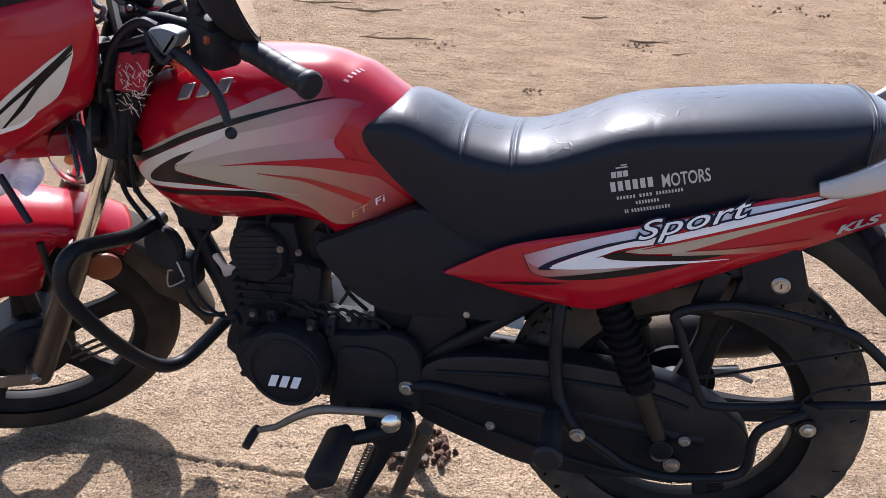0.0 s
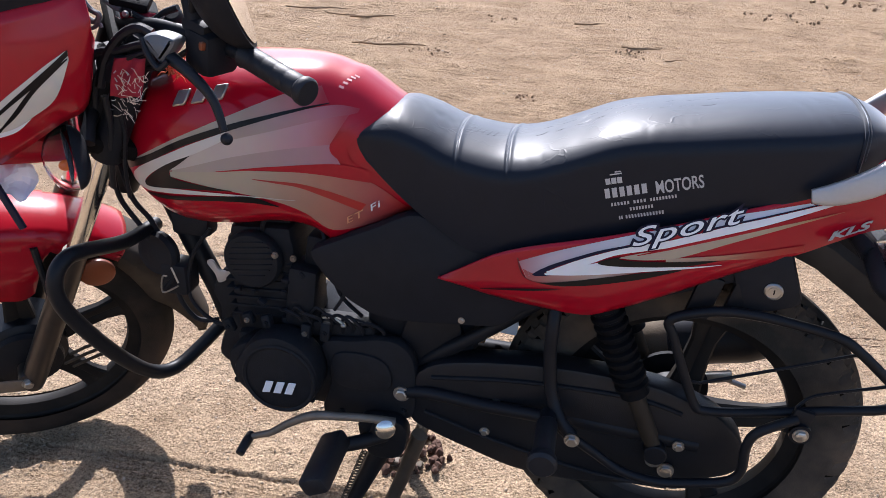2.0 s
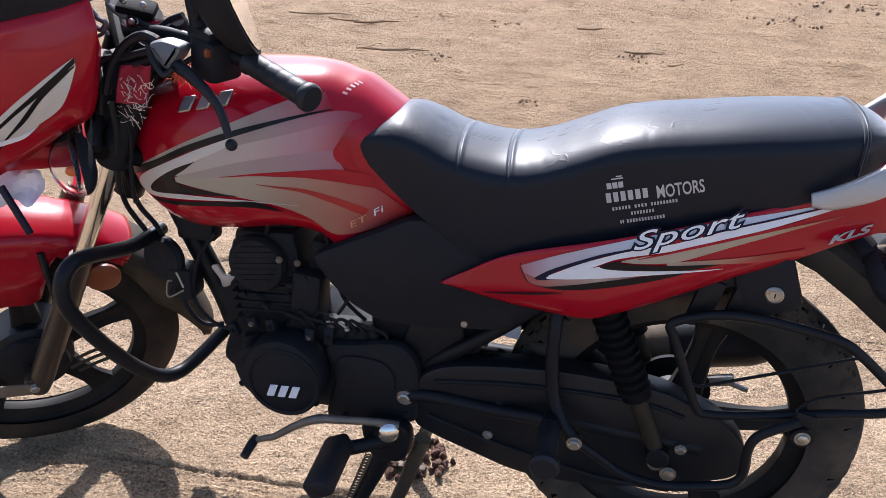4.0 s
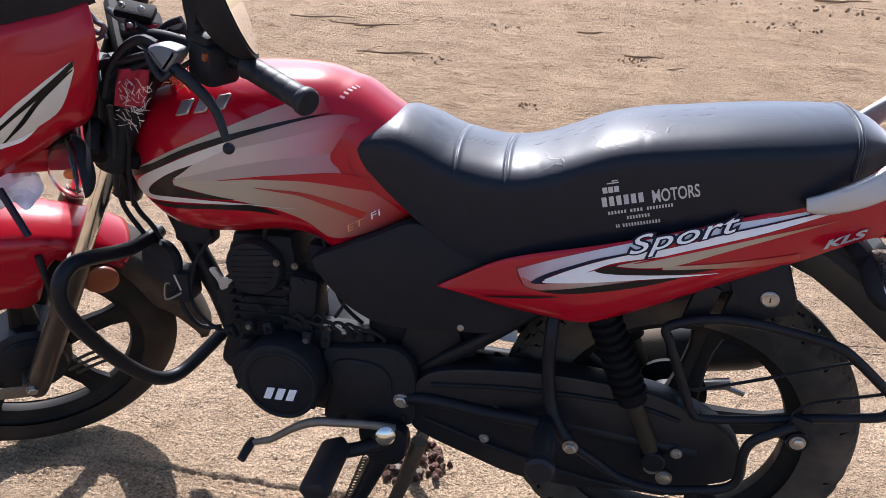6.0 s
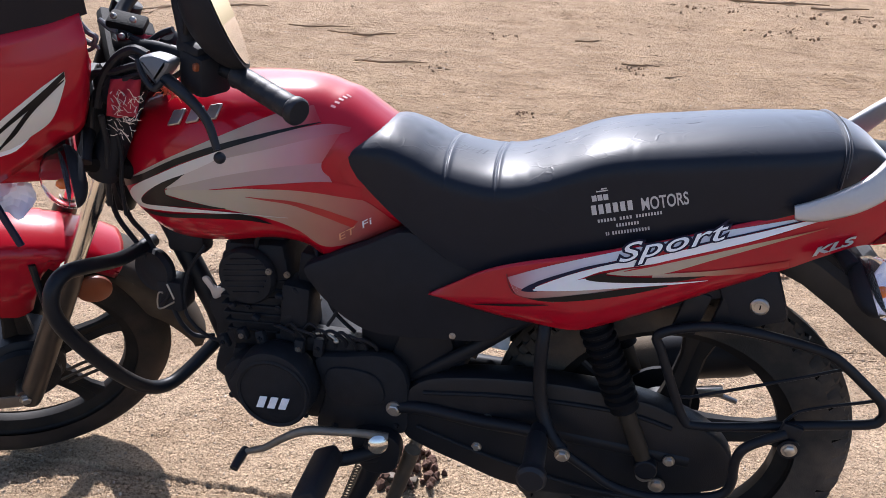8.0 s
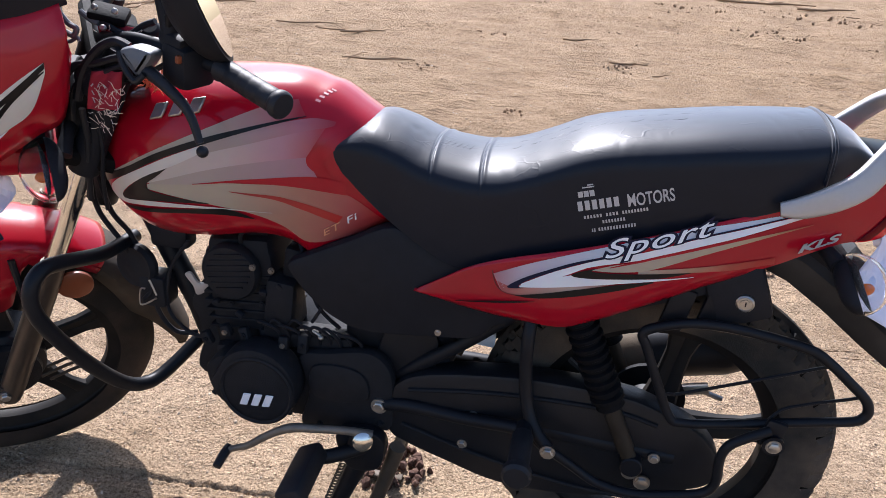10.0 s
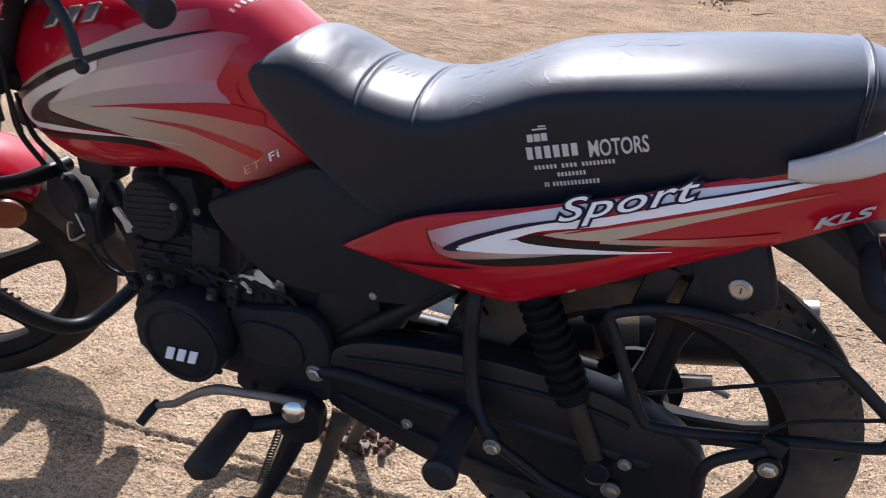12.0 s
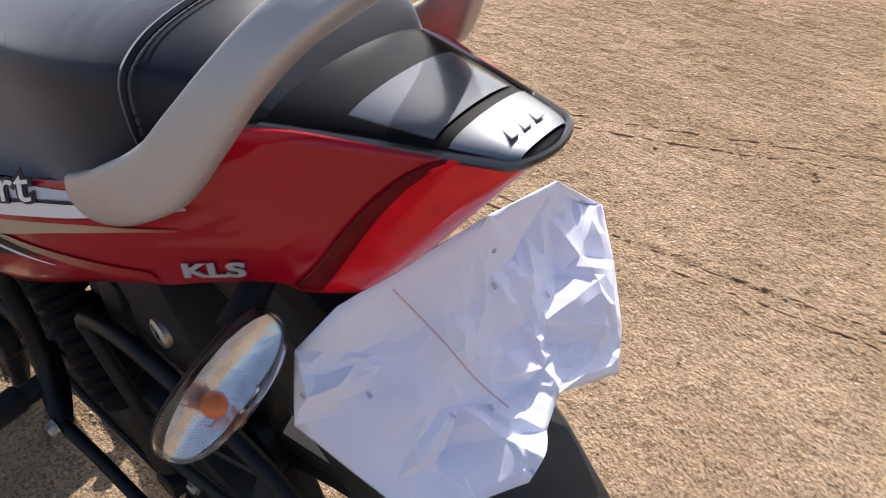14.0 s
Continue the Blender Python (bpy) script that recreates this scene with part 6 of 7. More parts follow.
s.box((0.05, 0.06, 0.06), pose(-0.605, -0.03, 0.545, 0, 8, 0), 0.010)
s.box((0.052, 0.06, 0.110), pose(-0.630, -0.055, 0.470, 0, 6, 0), 0.010)
s.box((0.17, 0.04, 0.030), pose(-0.585, -0.060, 0.415, 0, -2, 0), 0.008)
part("throttle_body", s, ENGINE, engine, "black throttle body and intake")
s = Shape()
s.tube([(-0.590, -0.085, 0.442), (-0.570, -0.090, 0.448), (-0.552, -0.093, 0.440)], 0.0026, 8)
s.ball((-0.552, -0.094, 0.438), (0.005, 0.004, 0.004))
part("cable_end", s, STEEL, engine, "bright cable nipples")
for pts, r in (([(-0.80, -0.05, 0.56), (-0.84, -0.05, 0.50), (-0.85, -0.05, 0.42), (-0.80, -0.05, 0.375), (-0.75, -0.05, 0.40)], 0.0035), ([(-0.60, -0.06, 0.60), (-0.585, -0.07, 0.56), (-0.57, -0.06, 0.48), (-0.53, -0.06, 0.44)], 0.0035),
               ([(-0.56, -0.08, 0.54), (-0.55, -0.085, 0.50), (-0.57, -0.085, 0.46)], 0.003), ([(-0.67, -0.06, 0.62), (-0.69, -0.075, 0.60), (-0.70, -0.06, 0.57)], 0.004)):
    part("cable", Shape().tube(pts, r, 8), PLASTIC, engine)
r = random.Random(9)
for k in range(9):
    x0, z0 = -0.665 + 0.018 * k, 0.440 + 0.012 * r.random()
    part("wire", Shape().tube([(x0, -0.080 - 0.012 * r.random(), z0), (x0 + 0.015, -0.092, z0 + 0.020 * r.random()), (x0 + 0.035, -0.085, z0 - 0.012), (x0 + 0.030, -0.070, z0 - 0.045)], 0.0022 + 0.0012 * r.random(), 7), PLASTIC, engine)
for k in range(6):
    q = Vector((-0.755 + 0.034 * k, -0.086 - 0.010 * r.random(), 0.405 + 0.02 * r.random()))
    part("lug", Shape().box((0.018, 0.016, 0.022 + 0.012 * r.random()), pose(q.x, q.y, q.z, r.uniform(-15, 15), r.uniform(-25, 25), 0), 0.005), ENGINE, engine)
    b = Shape()
    bolt(b, q.x, q.y - 0.009, q.z, 0.0036, 0.004)
    part("bolt", b, LEVER if k % 3 == 1 else ENGINE, engine)
for x0, z0 in ((-0.655, 0.500), (-0.640, 0.465), (-0.742, 0.470), (-0.700, 0.452), (-0.625, 0.515)):
    part("hose_clip", Shape().box((0.014, 0.012, 0.009), pose(x0, -0.080, z0, 10, r.uniform(-40, 40), 0), 0.003), PLASTIC, engine)
s = Shape()
s.tube([(-0.755, 0.06, 0.51), (-0.790, 0.10, 0.45), (-0.800, 0.13, 0.33), (-0.75, 0.15, 0.225), (-0.55, 0.155, 0.205), (-0.36, 0.15, 0.245), (-0.26, 0.147, 0.290)], 0.018, 12)
exhaust = part("exhaust", s, BLACK, bike, "black exhaust pipe and silencer")
d = (Vector((0.165, 0.165, 0.392)) - Vector((-0.27, 0.147, 0.300)))
m = Matrix.Translation((-0.27, 0.147, 0.300)) @ d.to_track_quat("Z", "Y").to_matrix().to_4x4()
part("silencer", Shape().lathe([(0.018, 0), (0.044, 0.05), (0.048, 0.10), (0.050, 0.41), (0.045, 0.435), (0.030, 0.442)], m, 30), BLACK, exhaust)
part("silencer_tip", Shape().tube([(0.13, 0.160, 0.424), (0.226, 0.164, 0.448)], 0.019, 20), HEAT, exhaust, "chrome tail pipe tip")
part("heat_shield", Shape().lathe([(0.0500, 0.20), (0.0520, 0.205), (0.0520, 0.262), (0.0500, 0.267)], m, 30), RUST, exhaust, "dull dark heat shield band")
# black box added to keep the gap dark and hide the silencer
part("dark_backing", Shape().box((0.17, 0.03, 0.13), pose(-0.265, 0.085, 0.455, 0, -14, 0), 0.008), PLASTIC, bike)
s = Shape().box((0.046, 0.006, 0.026), pose(-0.296, 0.000, 0.426, 0, 4, 0), 0.002)
s.box((0.046, 0.024, 0.004), pose(-0.296, 0.012, 0.440, 0, 4, 0), 0.001)
part("far_bracket", s, WHITE_INK, bike, "sunlit white tray edge seen between the frame tubes")
part("hose_end", Shape().tube([(-0.358, 0.0, 0.384), (-0.342, 0.0, 0.400), (-0.326, 0.0, 0.396)], [0.009, 0.012, 0.010], 10), TWIG, bike, "pale rubber hose end")
s = Shape().box((0.06, 0.012, 0.02), pose(0.075, 0.085, 0.335, 0, -14, 0), 0.003)
s.tube([(0.09, 0.086, 0.335), (0.13, 0.088, 0.322)], 0.005, 8)
part("chain_adjuster", s, STEEL, bike, "steel chain adjuster bolt")

# -- crash guard, horn, cables at the front --
s = Shape()
pts = [(-0.925, -0.012, 0.538), (-0.924, -0.060, 0.540), (-0.922, -0.120, 0.548), (-0.926, -0.200, 0.570), (-0.932, -0.236, 0.574), (-0.938, -0.258, 0.556), (-0.940, -0.262, 0.520), (-0.932, -0.244, 0.470), (-0.914, -0.190, 0.380), (-0.895, -0.135, 0.313), (-0.876, -0.095, 0.293), (-0.856, -0.055, 0.304), (-0.822, 0.0, 0.342)]
s.tube(pts, 0.0125, 12, 5)
crash = part("crash_guard", s, BLACK, bike, "black tubular crash guard bent out beside the engine")
part("horn", Shape().lathe([(0.02, -0.02), (0.038, -0.012), (0.041, 0.0), (0.037, 0.008), (0.030, 0.006), (0.012, 0.012)], facing(-0.907, -0.045, 0.497, 90, 0, -12), 26), PLASTIC, bike, "round black horn")
s = Shape()
s.box((0.05, 0.05, 0.06), pose(-0.875, -0.035, 0.455), 0.008)
part("relay_box", s, PLASTIC, bike)
part("coil", Shape().box((0.07, 0.04, 0.05), pose(-0.845, -0.02, 0.56), 0.008), PLASTIC, bike)
for pts in ([(-0.955, -0.05, 0.66), (-0.935, -0.055, 0.60), (-0.915, -0.04, 0.555), (-0.90, -0.03, 0.50)], [(-0.965, -0.055, 0.655), (-0.955, -0.06, 0.60), (-0.925, -0.05, 0.54), (-0.91, -0.04, 0.49)],
            [(-0.875, -0.05, 0.47), (-0.868, -0.055, 0.42), (-0.845, -0.045, 0.375), (-0.81, -0.03, 0.37)], [(-0.88, -0.045, 0.50), (-0.872, -0.06, 0.465), (-0.89, -0.06, 0.44)]):
    part("cable", Shape().tube(pts, 0.0045, 8), PLASTIC, bike)

for (xa, za), (xb, zb) in (((-1.056, 0.3005), (-0.960, 0.357)), ((-1.040, 0.2975), (-0.946, 0.352)), ((-1.041, 0.3236), (-0.970, 0.363))):
    part("brake_rod", Shape().tube([(xa, -0.140, za), ((xa + xb) / 2, -0.140, (za + zb) / 2 + 0.002), (xb, -0.140, zb)], 0.0030, 7), ROD, bike)
for pts in ([(-0.868, -0.072, 0.487), (-0.863, -0.072, 0.474), (-0.8576, -0.072, 0.459)], [(-0.878, -0.072, 0.469), (-0.887, -0.072, 0.4655), (-0.889, -0.072, 0.436), (-0.858, -0.072, 0.4533)]):
    part("wire_clip", Shape().tube(pts, 0.0017, 6), STEEL, bike, "bright wire clip beside the horn")

# -- steered front end, built straight and then turned --
fork = None
for sy in (-1, 1):
    def fork_at(z, off=0.0):
        return Vector((-1.230 + (z - 0.262) * 0.487 + off, sy * 0.095, z))
    s = Shape().tube([fork_at(0.252), fork_at(0.30), fork_at(0.50), fork_at(0.555)], [0.019, 0.0225, 0.0225, 0.0205], 16)
    s.lathe([(0.014, -0.02), (0.018, -0.018), (0.018, 0.018), (0.014, 0.02)], Matrix.Translation(FRONT_AXLE + Vector((0, sy * 0.090, 0))) @ SIDE, 18)
    leg = part("fork_leg", s.moved(TURNED), FORK, bike, "telescopic fork leg with chrome tube")
    part("fork_tube", Shape().tube([fork_at(0.54), fork_at(0.80)], 0.0155, 16).moved(TURNED), CHROME, leg, "chrome stanchion")
    part("fork_shroud", Shape().tube([fork_at(0.735), fork_at(0.93)], 0.024, 16).moved(TURNED), PLASTIC, leg)
    b = Shape()
    bolt(b, FRONT_AXLE.x, -0.112 if sy < 0 else 0.108, FRONT_AXLE.z, 0.009, 0.008)
    part("axle_nut", b.moved(TURNED), STEEL, leg, "steel axle nut")
    if sy < 0:
        part("axle_plate", Shape().box((0.070, 0.005, 0.030), pose(FRONT_AXLE.x - 0.040, -0.110, FRONT_AXLE.z + 0.004, 0, 14, 0), 0.006).moved(TURNED), LEVER, leg, "worn brown metal plate at the axle")
s = Shape()
s.box((0.10, 0.23, 0.03), pose(-0.985, 0, 0.755, 0, 27, 0), 0.01)
s.box((0.09, 0.22, 0.025), pose(-0.915, 0, 0.895, 0, 27, 0), 0.01)
part("fork_yoke", s.moved(TURNED), BOOT, bike, "black fork yokes")


def fender(a0, a1, r, half_w, skirt, n, flare=0.0):
    rows = []
    for i in range(n + 1):
        a = radians(a0 + (a1 - a0) * i / n)
        sk = along(math.degrees(a), skirt)
        ring = []
        for w, dr in ((-1, -sk), (-1, -sk * 0.5), (-1.0, -0.022), (-0.93, -0.008), (-0.7, -0.001), (-0.3, 0.004), (0, 0.006), (0.3, 0.004), (0.7, -0.001), (0.93, -0.008), (1.0, -0.022), (1, -sk * 0.5), (1, -sk)):
            out = r + dr + flare * max(0.0, (22 - math.degrees(a)) / 26) ** 1.4
            ring.append(FRONT_AXLE + Vector((out * math.cos(a), half_w * w, out * math.sin(a))))
        rows.append(ring)
    return Shape().grid(rows)


mud = part("front_fender", fender(46, 165, 0.326, 0.066, [(40, 0.03), (60, 0.036), (66, 0.044), (69.5, 0.050), (71.5, 0.138), (90, 0.151), (110, 0.140), (135, 0.10), (150, 0.06), (170, 0.03)], 70).moved(TURNED), RED, bike, "glossy red front fender", 50)
mud.modifiers.new("thickness", "SOLIDIFY").thickness = 0.003
ext = part("fender_flap", fender(-4, 47, 0.320, 0.064, [(-4, 0.022), (4, 0.034), (14, 0.046), (24, 0.058), (50, 0.032)], 24, 0.020).moved(TURNED), FLAP, bike, "grey-black rear part of the front fender", 50)
ext.modifiers.new("thickness", "SOLIDIFY").thickness = 0.003
band = fender(70.5, 77, 0.3275, 0.0685, [(60, 0.075), (95, 0.075)], 6)
part("fender_strap", band.moved(TURNED), RED, mud, "raised red band across the fender", 50)
s = Shape().tube([fork_at(0.40) + Vector((0.012, -0.19 + 0.0, 0)), Vector((-1.15, -0.082, 0.50)), Vector((-1.15, -0.070, 0.56))], 0.006, 8)
part("fender_stay", s.moved(TURNED), BLACK, bike)
part("side_reflector", Shape().lathe([(0.030, 0), (0.030, 0.006), (0.026, 0.009)], TURNED @ facing(-1.066, -0.085, 0.492, 90, 0, 0), 28), AMBER, bike, "round amber side reflector")
# headlamp cowl
COWL = [(-1.36, 0.86, 0.93, 0.04), (-1.32, 0.80, 0.98, 0.09), (-1.25, 0.765, 1.00, 0.130), (-1.17, 0.765, 1.00, 0.152), (-1.10, 0.80, 0.998, 0.160), (-1.04, 0.835, 1.005, 0.160), (-1.00, 0.858, 1.012, 0.156), (-0.972, 0.95, 1.018, 0.152)]


def cowl_y(x, z):
    lo, hi, w = along(x, COWL)
    s = min(1, max(0, (z - lo) / max(0.01, hi - lo)))
    return w * (0.80 + 0.20 * math.sin(math.pi * min(1, s * 0.9 + 0.12)))


rows = []
for i in range(41):
    x = -1.36 + 0.388 * i / 40
    lo, hi, w = along(x, COWL)
    side = [(cowl_y(x, lo + (hi - lo) * j / 12), lo + (hi - lo) * j / 12) for j in range(13)]
    top = [(side[-1][0] * (1 - k / 6), hi + 0.02 * math.sin(k / 6 * math.pi / 2)) for k in range(1, 7)] if x < -1.05 else []
    rows.append([(x, -y, z) for y, z in side])
s = Shape().grid(rows)
s.f = [f[::-1] for f in s.f]
sr = s.mirrored()
s.add(sr.v, sr.f)
cowl = part("headlamp_cowl", s.moved(TURNED), RED, bike, "red headlamp cowl with silver and black sweeps", 60)
cowl.modifiers.new("thickness", "SOLIDIFY").thickness = 0.003
rows = []
for i in range(25):
    x = -1.34 + 0.368 * i / 24
    lo, hi, w = along(x, COWL)
    yy = cowl_y(x, hi)
    lift = 0.055 + 0.30 * (x + 1.34)
    rows.append([(x + 0.01, -yy * math.cos(math.pi * j / 16), hi - 0.004 + lift * 1.2 * math.sin(math.pi * j / 16) ** 0.7) for j in range(17)])
part("windscreen", Shape().grid(rows).moved(TURNED), SCREEN, cowl, "dark glossy fly screen", 60)


def cowl_decal(name, upper, lower, mat, label="", lift=0.0015):
    ob = decal(name, upper, lower, cowl_y, mat, cowl, label, lift)
    ob.data.transform(TURNED)
    return ob


cowl_decal("stripe_silver", [(-1.17, 0.838), (-1.1047, 0.8918), (-1.0714, 0.9148), (-1.0389, 0.9352), (-1.0073, 0.9514)], [(-1.19, 0.805), (-1.1212, 0.8351), (-1.0752, 0.8603), (-1.039, 0.8850), (-1.0090, 0.9380)], PALE, "silver sweep")
cowl_decal("stripe_black", [(-1.17, 0.830), (-1.1081, 0.8803), (-1.0738, 0.9061), (-1.0404, 0.9294), (-1.0072, 0.9519)], [(-1.175, 0.820), (-1.1103, 0.8725), (-1.0764, 0.8968), (-1.0434, 0.9184), (-1.0085, 0.9440)], BLACK_INK, "black sweep", 0.0022)
cowl_decal("stripe_black", [(-1.15, 0.815), (-1.117, 0.8494), (-1.0935, 0.8742), (-1.0665, 0.903), (-1.036, 0.9256), (-1.01, 0.9413)], [(-1.15, 0.805), (-1.1188, 0.8431), (-1.090, 0.8690), (-1.0621, 0.8991), (-1.0343, 0.9218), (-1.0105, 0.9391)], BLACK_INK, "", 0.0022)
cowl_decal("stripe_white", [(-1.16, 0.838), (-1.1187, 0.8436), (-1.098, 0.8482), (-1.0752, 0.8603)], [(-1.16, 0.828), (-1.1212, 0.8351), (-1.097, 0.8416), (-1.0754, 0.8593)], WHITE_INK, "white sweep", 0.0026)
s = Shape()
s.box((0.14, 0.24, 0.13), pose(-1.06, 0, 0.90, 0, 20, 0), 0.02)
s.box((0.10, 0.22, 0.06), pose(-1.03, 0, 0.985, 0, 30, 0), 0.02)
s.box((0.12, 0.20, 0.05), pose(-1.10, 0, 0.80, 0, 10, 0), 0.02)
part("cowl_underside", Shape().box((0.25, 0.23, 0.05), pose(-1.145, 0, 0.780, 0, 8, 0), 0.02).moved(TURNED), RED, cowl)
part("instrument_pod", s.moved(TURNED), PLASTIC, bike, "black instrument pod behind the cowl")


def indicator(m, stalk, name_label):
    """A clear-lens indicator: lens towards -x, long axis z."""
    h = Shape()
    rows = []
    ry, rz = 0.0190, 0.051

    def oval(k, j, n, x):
        a = 2 * math.pi * j / n
        return (x, ry * k * math.copysign(abs(math.cos(a)) ** 0.72, math.cos(a)), rz * k * math.copysign(abs(math.sin(a)) ** 0.72, math.sin(a)) * (1 - 0.08 * math.cos(a)))
    for i in range(9):
        u = i / 8
        rows.append([oval(math.sqrt(max(0, 1 - (u * 0.92) ** 2)), j, 28, 0.021 * u) for j in range(28)])
    h.grid(rows, True, True)
    h.moved(m)
    h.tube(stalk, [0.013, 0.010, 0.012], 10)
    body = part("indicator", h, PLASTIC, bike, name_label, 50)
    rows = []
    for i in range(10):
        u = i / 9
        rows.append([oval(math.sqrt(max(0.0, 1 - (u * 0.985) ** 2)) * 1.01, j, 32, -0.040 * u - 0.001) for j in range(32)])
    inner_rows = [[(q[0] * 0.93 - 0.0002, q[1] * 0.94, q[2] * 0.95) for q in r] for r in rows]
    lens = part("lens", Shape().grid(rows[::-1] + inner_rows, True, False).moved(m), LENS_CLEAR, body, "clear plastic lens", 60)
    lens.visible_shadow = False
    part("bulb", Shape().ball((-0.012, 0.0, 0.012), (0.010, 0.008, 0.008)).moved(m), AMBER_BULB, body, "orange bulb")
    part("reflector", Shape().lathe([(0.0004, 0.0), (0.013, 0.002), (0.022, 0.006), (0.0295, 0.012)], m @ pose(-0.0015, 0, 0, 0, -90, 0) @ Matrix.Diagonal((1.70, 0.63, 0.7, 1)), 28, False), REFLECTOR, body, "silvery reflector bowl")
    return body


AMBER_BULB = material("orange_bulb", (0.75, 0.16, 0.02), 0.25, 0.0, 0.05, 60)
out_way = Vector((0.06, -0.935, -0.35)).normalized()
lens_way = Vector((-0.80, 0.45, -0.25))
lens_way = (lens_way - out_way * lens_way.dot(out_way)).normalized()
rear_m = Matrix((lens_way, out_way.cross(lens_way), out_way)).transposed().to_4x4()
rear_m.translation = (0.205, -0.128, 0.667)
indicator(rear_m, [(0.190, -0.100, 0.680), (0.178, -0.070, 0.690), (0.165, -0.045, 0.692)], "clear rear indicator lamp with an orange bulb")
out_way = Vector((0.02, -0.86, -0.50)).normalized()
lens_way = Vector((0.93, 0.22, 0.0))
lens_way = (lens_way - out_way * lens_way.dot(out_way)).normalized()
front_m = Matrix((lens_way, out_way.cross(lens_way), out_way)).transposed().to_4x4()
front_m.translation = (-1.040, -0.150, 0.782)
indicator(TURNED @ front_m, [TURNED @ Vector(q) for q in ((-1.02, -0.125, 0.785), (-1.01, -0.10, 0.80), (-1.0, -0.07, 0.81))], "clear front indicator lamp on a black stalk")

# handlebar, lever, switches, mirror
s = Shape()
s.tube([(-0.790, -0.212, 0.945), (-0.830, -0.165, 0.948), (-0.885, -0.105, 0.945), (-0.925, -0.050, 0.925), (-0.930, 0, 0.920), (-0.925, 0.050, 0.925), (-0.885, 0.105, 0.945), (-0.83, 0.165, 0.948), (-0.735, 0.325, 0.945)], 0.011, 12)
bar = part("handlebar", s.moved(TURNED), BLACK, bike, "black handlebar turned to full lock")
d = Vector((-0.733, -0.326, 0.944)) - Vector((-0.788, -0.214, 0.945))
prof = [(0.0165, 0.0), (0.0185, 0.003)]
for k in range(5):
    prof += [(0.0166, 0.006 + k * 0.022), (0.0168, 0.024 + k * 0.022), (0.0162, 0.026 + k * 0.022)]
prof += [(0.0185, 0.117), (0.0195, 0.119), (0.0195, 0.127), (0.017, 0.130)]
part("grip", Shape().lathe(prof, TURNED @ Matrix.Translation((-0.788, -0.214, 0.945)) @ d.to_track_quat("Z", "Y").to_matrix().to_4x4(), 24), GRIP, bar, "black rubber grip")
part("grip", Shape().tube([(-0.79, 0.22, 0.945), (-0.735, 0.325, 0.945)], 0.017, 16).moved(TURNED), GRIP, bar)
s = Shape().box((0.060, 0.052, 0.062), pose(-0.826, -0.180, 0.940, 0, 10, 30), 0.012)
s.box((0.030, 0.05, 0.022), pose(-0.836, -0.172, 0.972, 0, 10, 30), 0.008)
switch = part("switch_box", s.moved(TURNED), PLASTIC, bar, "black switch box")
part("switch_button", Shape().box((0.016, 0.008, 0.012), pose(-0.838, -0.205, 0.961, 0, 10, 30), 0.003).moved(TURNED), AMBER, switch, "small orange switch")
s = Shape().plate([(-0.801, 0.8965), (-0.785, 0.903), (-0.770, 0.9025), (-0.752, 0.8965), (-0.7545, 0.886), (-0.765, 0.8735), (-0.777, 0.861), (-0.789, 0.872), (-0.798, 0.883)], -0.182, -0.146, 0.009)
perch = part("lever_perch", s, PERCH, bar, "dull grey clutch lever perch")
s = Shape().tube([(-0.803, -0.176, 0.894), (-0.794, -0.183, 0.876), (-0.778, -0.186, 0.858), (-0.764, -0.184, 0.868)], 0.0045, 8)
part("perch_rim", s, GRIP, perch, "black rubber edge")
s = Shape().tube([(-0.885, -0.180, 0.940), (-0.864, -0.216, 0.930), (-0.843, -0.250, 0.906), (-0.837, -0.278, 0.872)], [0.010, 0.0085, 0.0068, 0.0055], 10)
s.ball((-0.836, -0.284, 0.862), (0.0085, 0.0085, 0.0085))
part("clutch_lever", s.moved(TURNED), GRIP, bar, "black clutch lever with a ball end")
s = Shape().tube([(-0.845, -0.160, 0.955), (-0.842, -0.165, 0.995), (-0.832, -0.175, 1.04), (-0.815, -0.188, 1.06)], 0.006, 10)
mirror = part("mirror", s.moved(TURNED), BLACK, bike, "black rear-view mirror on a stalk")
mm = TURNED @ pose(-0.795, -0.200, 1.036, 0, -18, -13)
rows = []
for i in range(8):
    u = i / 7
    k = math.sqrt(max(0, 1 - (u * 0.95) ** 2))
    rows.append([(-0.050 * u, 0.052 * k * math.cos(2 * math.pi * j / 28), 0.088 * k * math.sin(2 * math.pi * j / 28)) for j in range(28)])
part("mirror_shell", Shape().grid(rows, True, True).moved(mm), PLASTIC, mirror, "", 50)
part("mirror_glass", Shape().add([(0.002, 0.047 * math.cos(2 * math.pi * j / 28), 0.081 * math.sin(2 * math.pi * j / 28)) for j in range(28)], [tuple(range(28))]).moved(mm), GLASS_MIRROR, mirror, "mirror glass")
for pts in ([(-0.85, -0.15, 0.93), (-0.89, -0.13, 0.90), (-0.95, -0.08, 0.86), (-0.96, -0.05, 0.76)],):
    part("control_cable", Shape().tube(pts, 0.0042, 8).moved(TURNED), PLASTIC, bar)
for size, m in (((0.06, 0.06, 0.05), pose(-0.945, -0.09, 0.885, 10, 25, 20)), ((0.07, 0.13, 0.14), pose(-0.985, -0.02, 0.79, 0, 27, 0))):
    part("wiring_cover", Shape().box(size, m, 0.014).moved(TURNED), PLASTIC, bar)

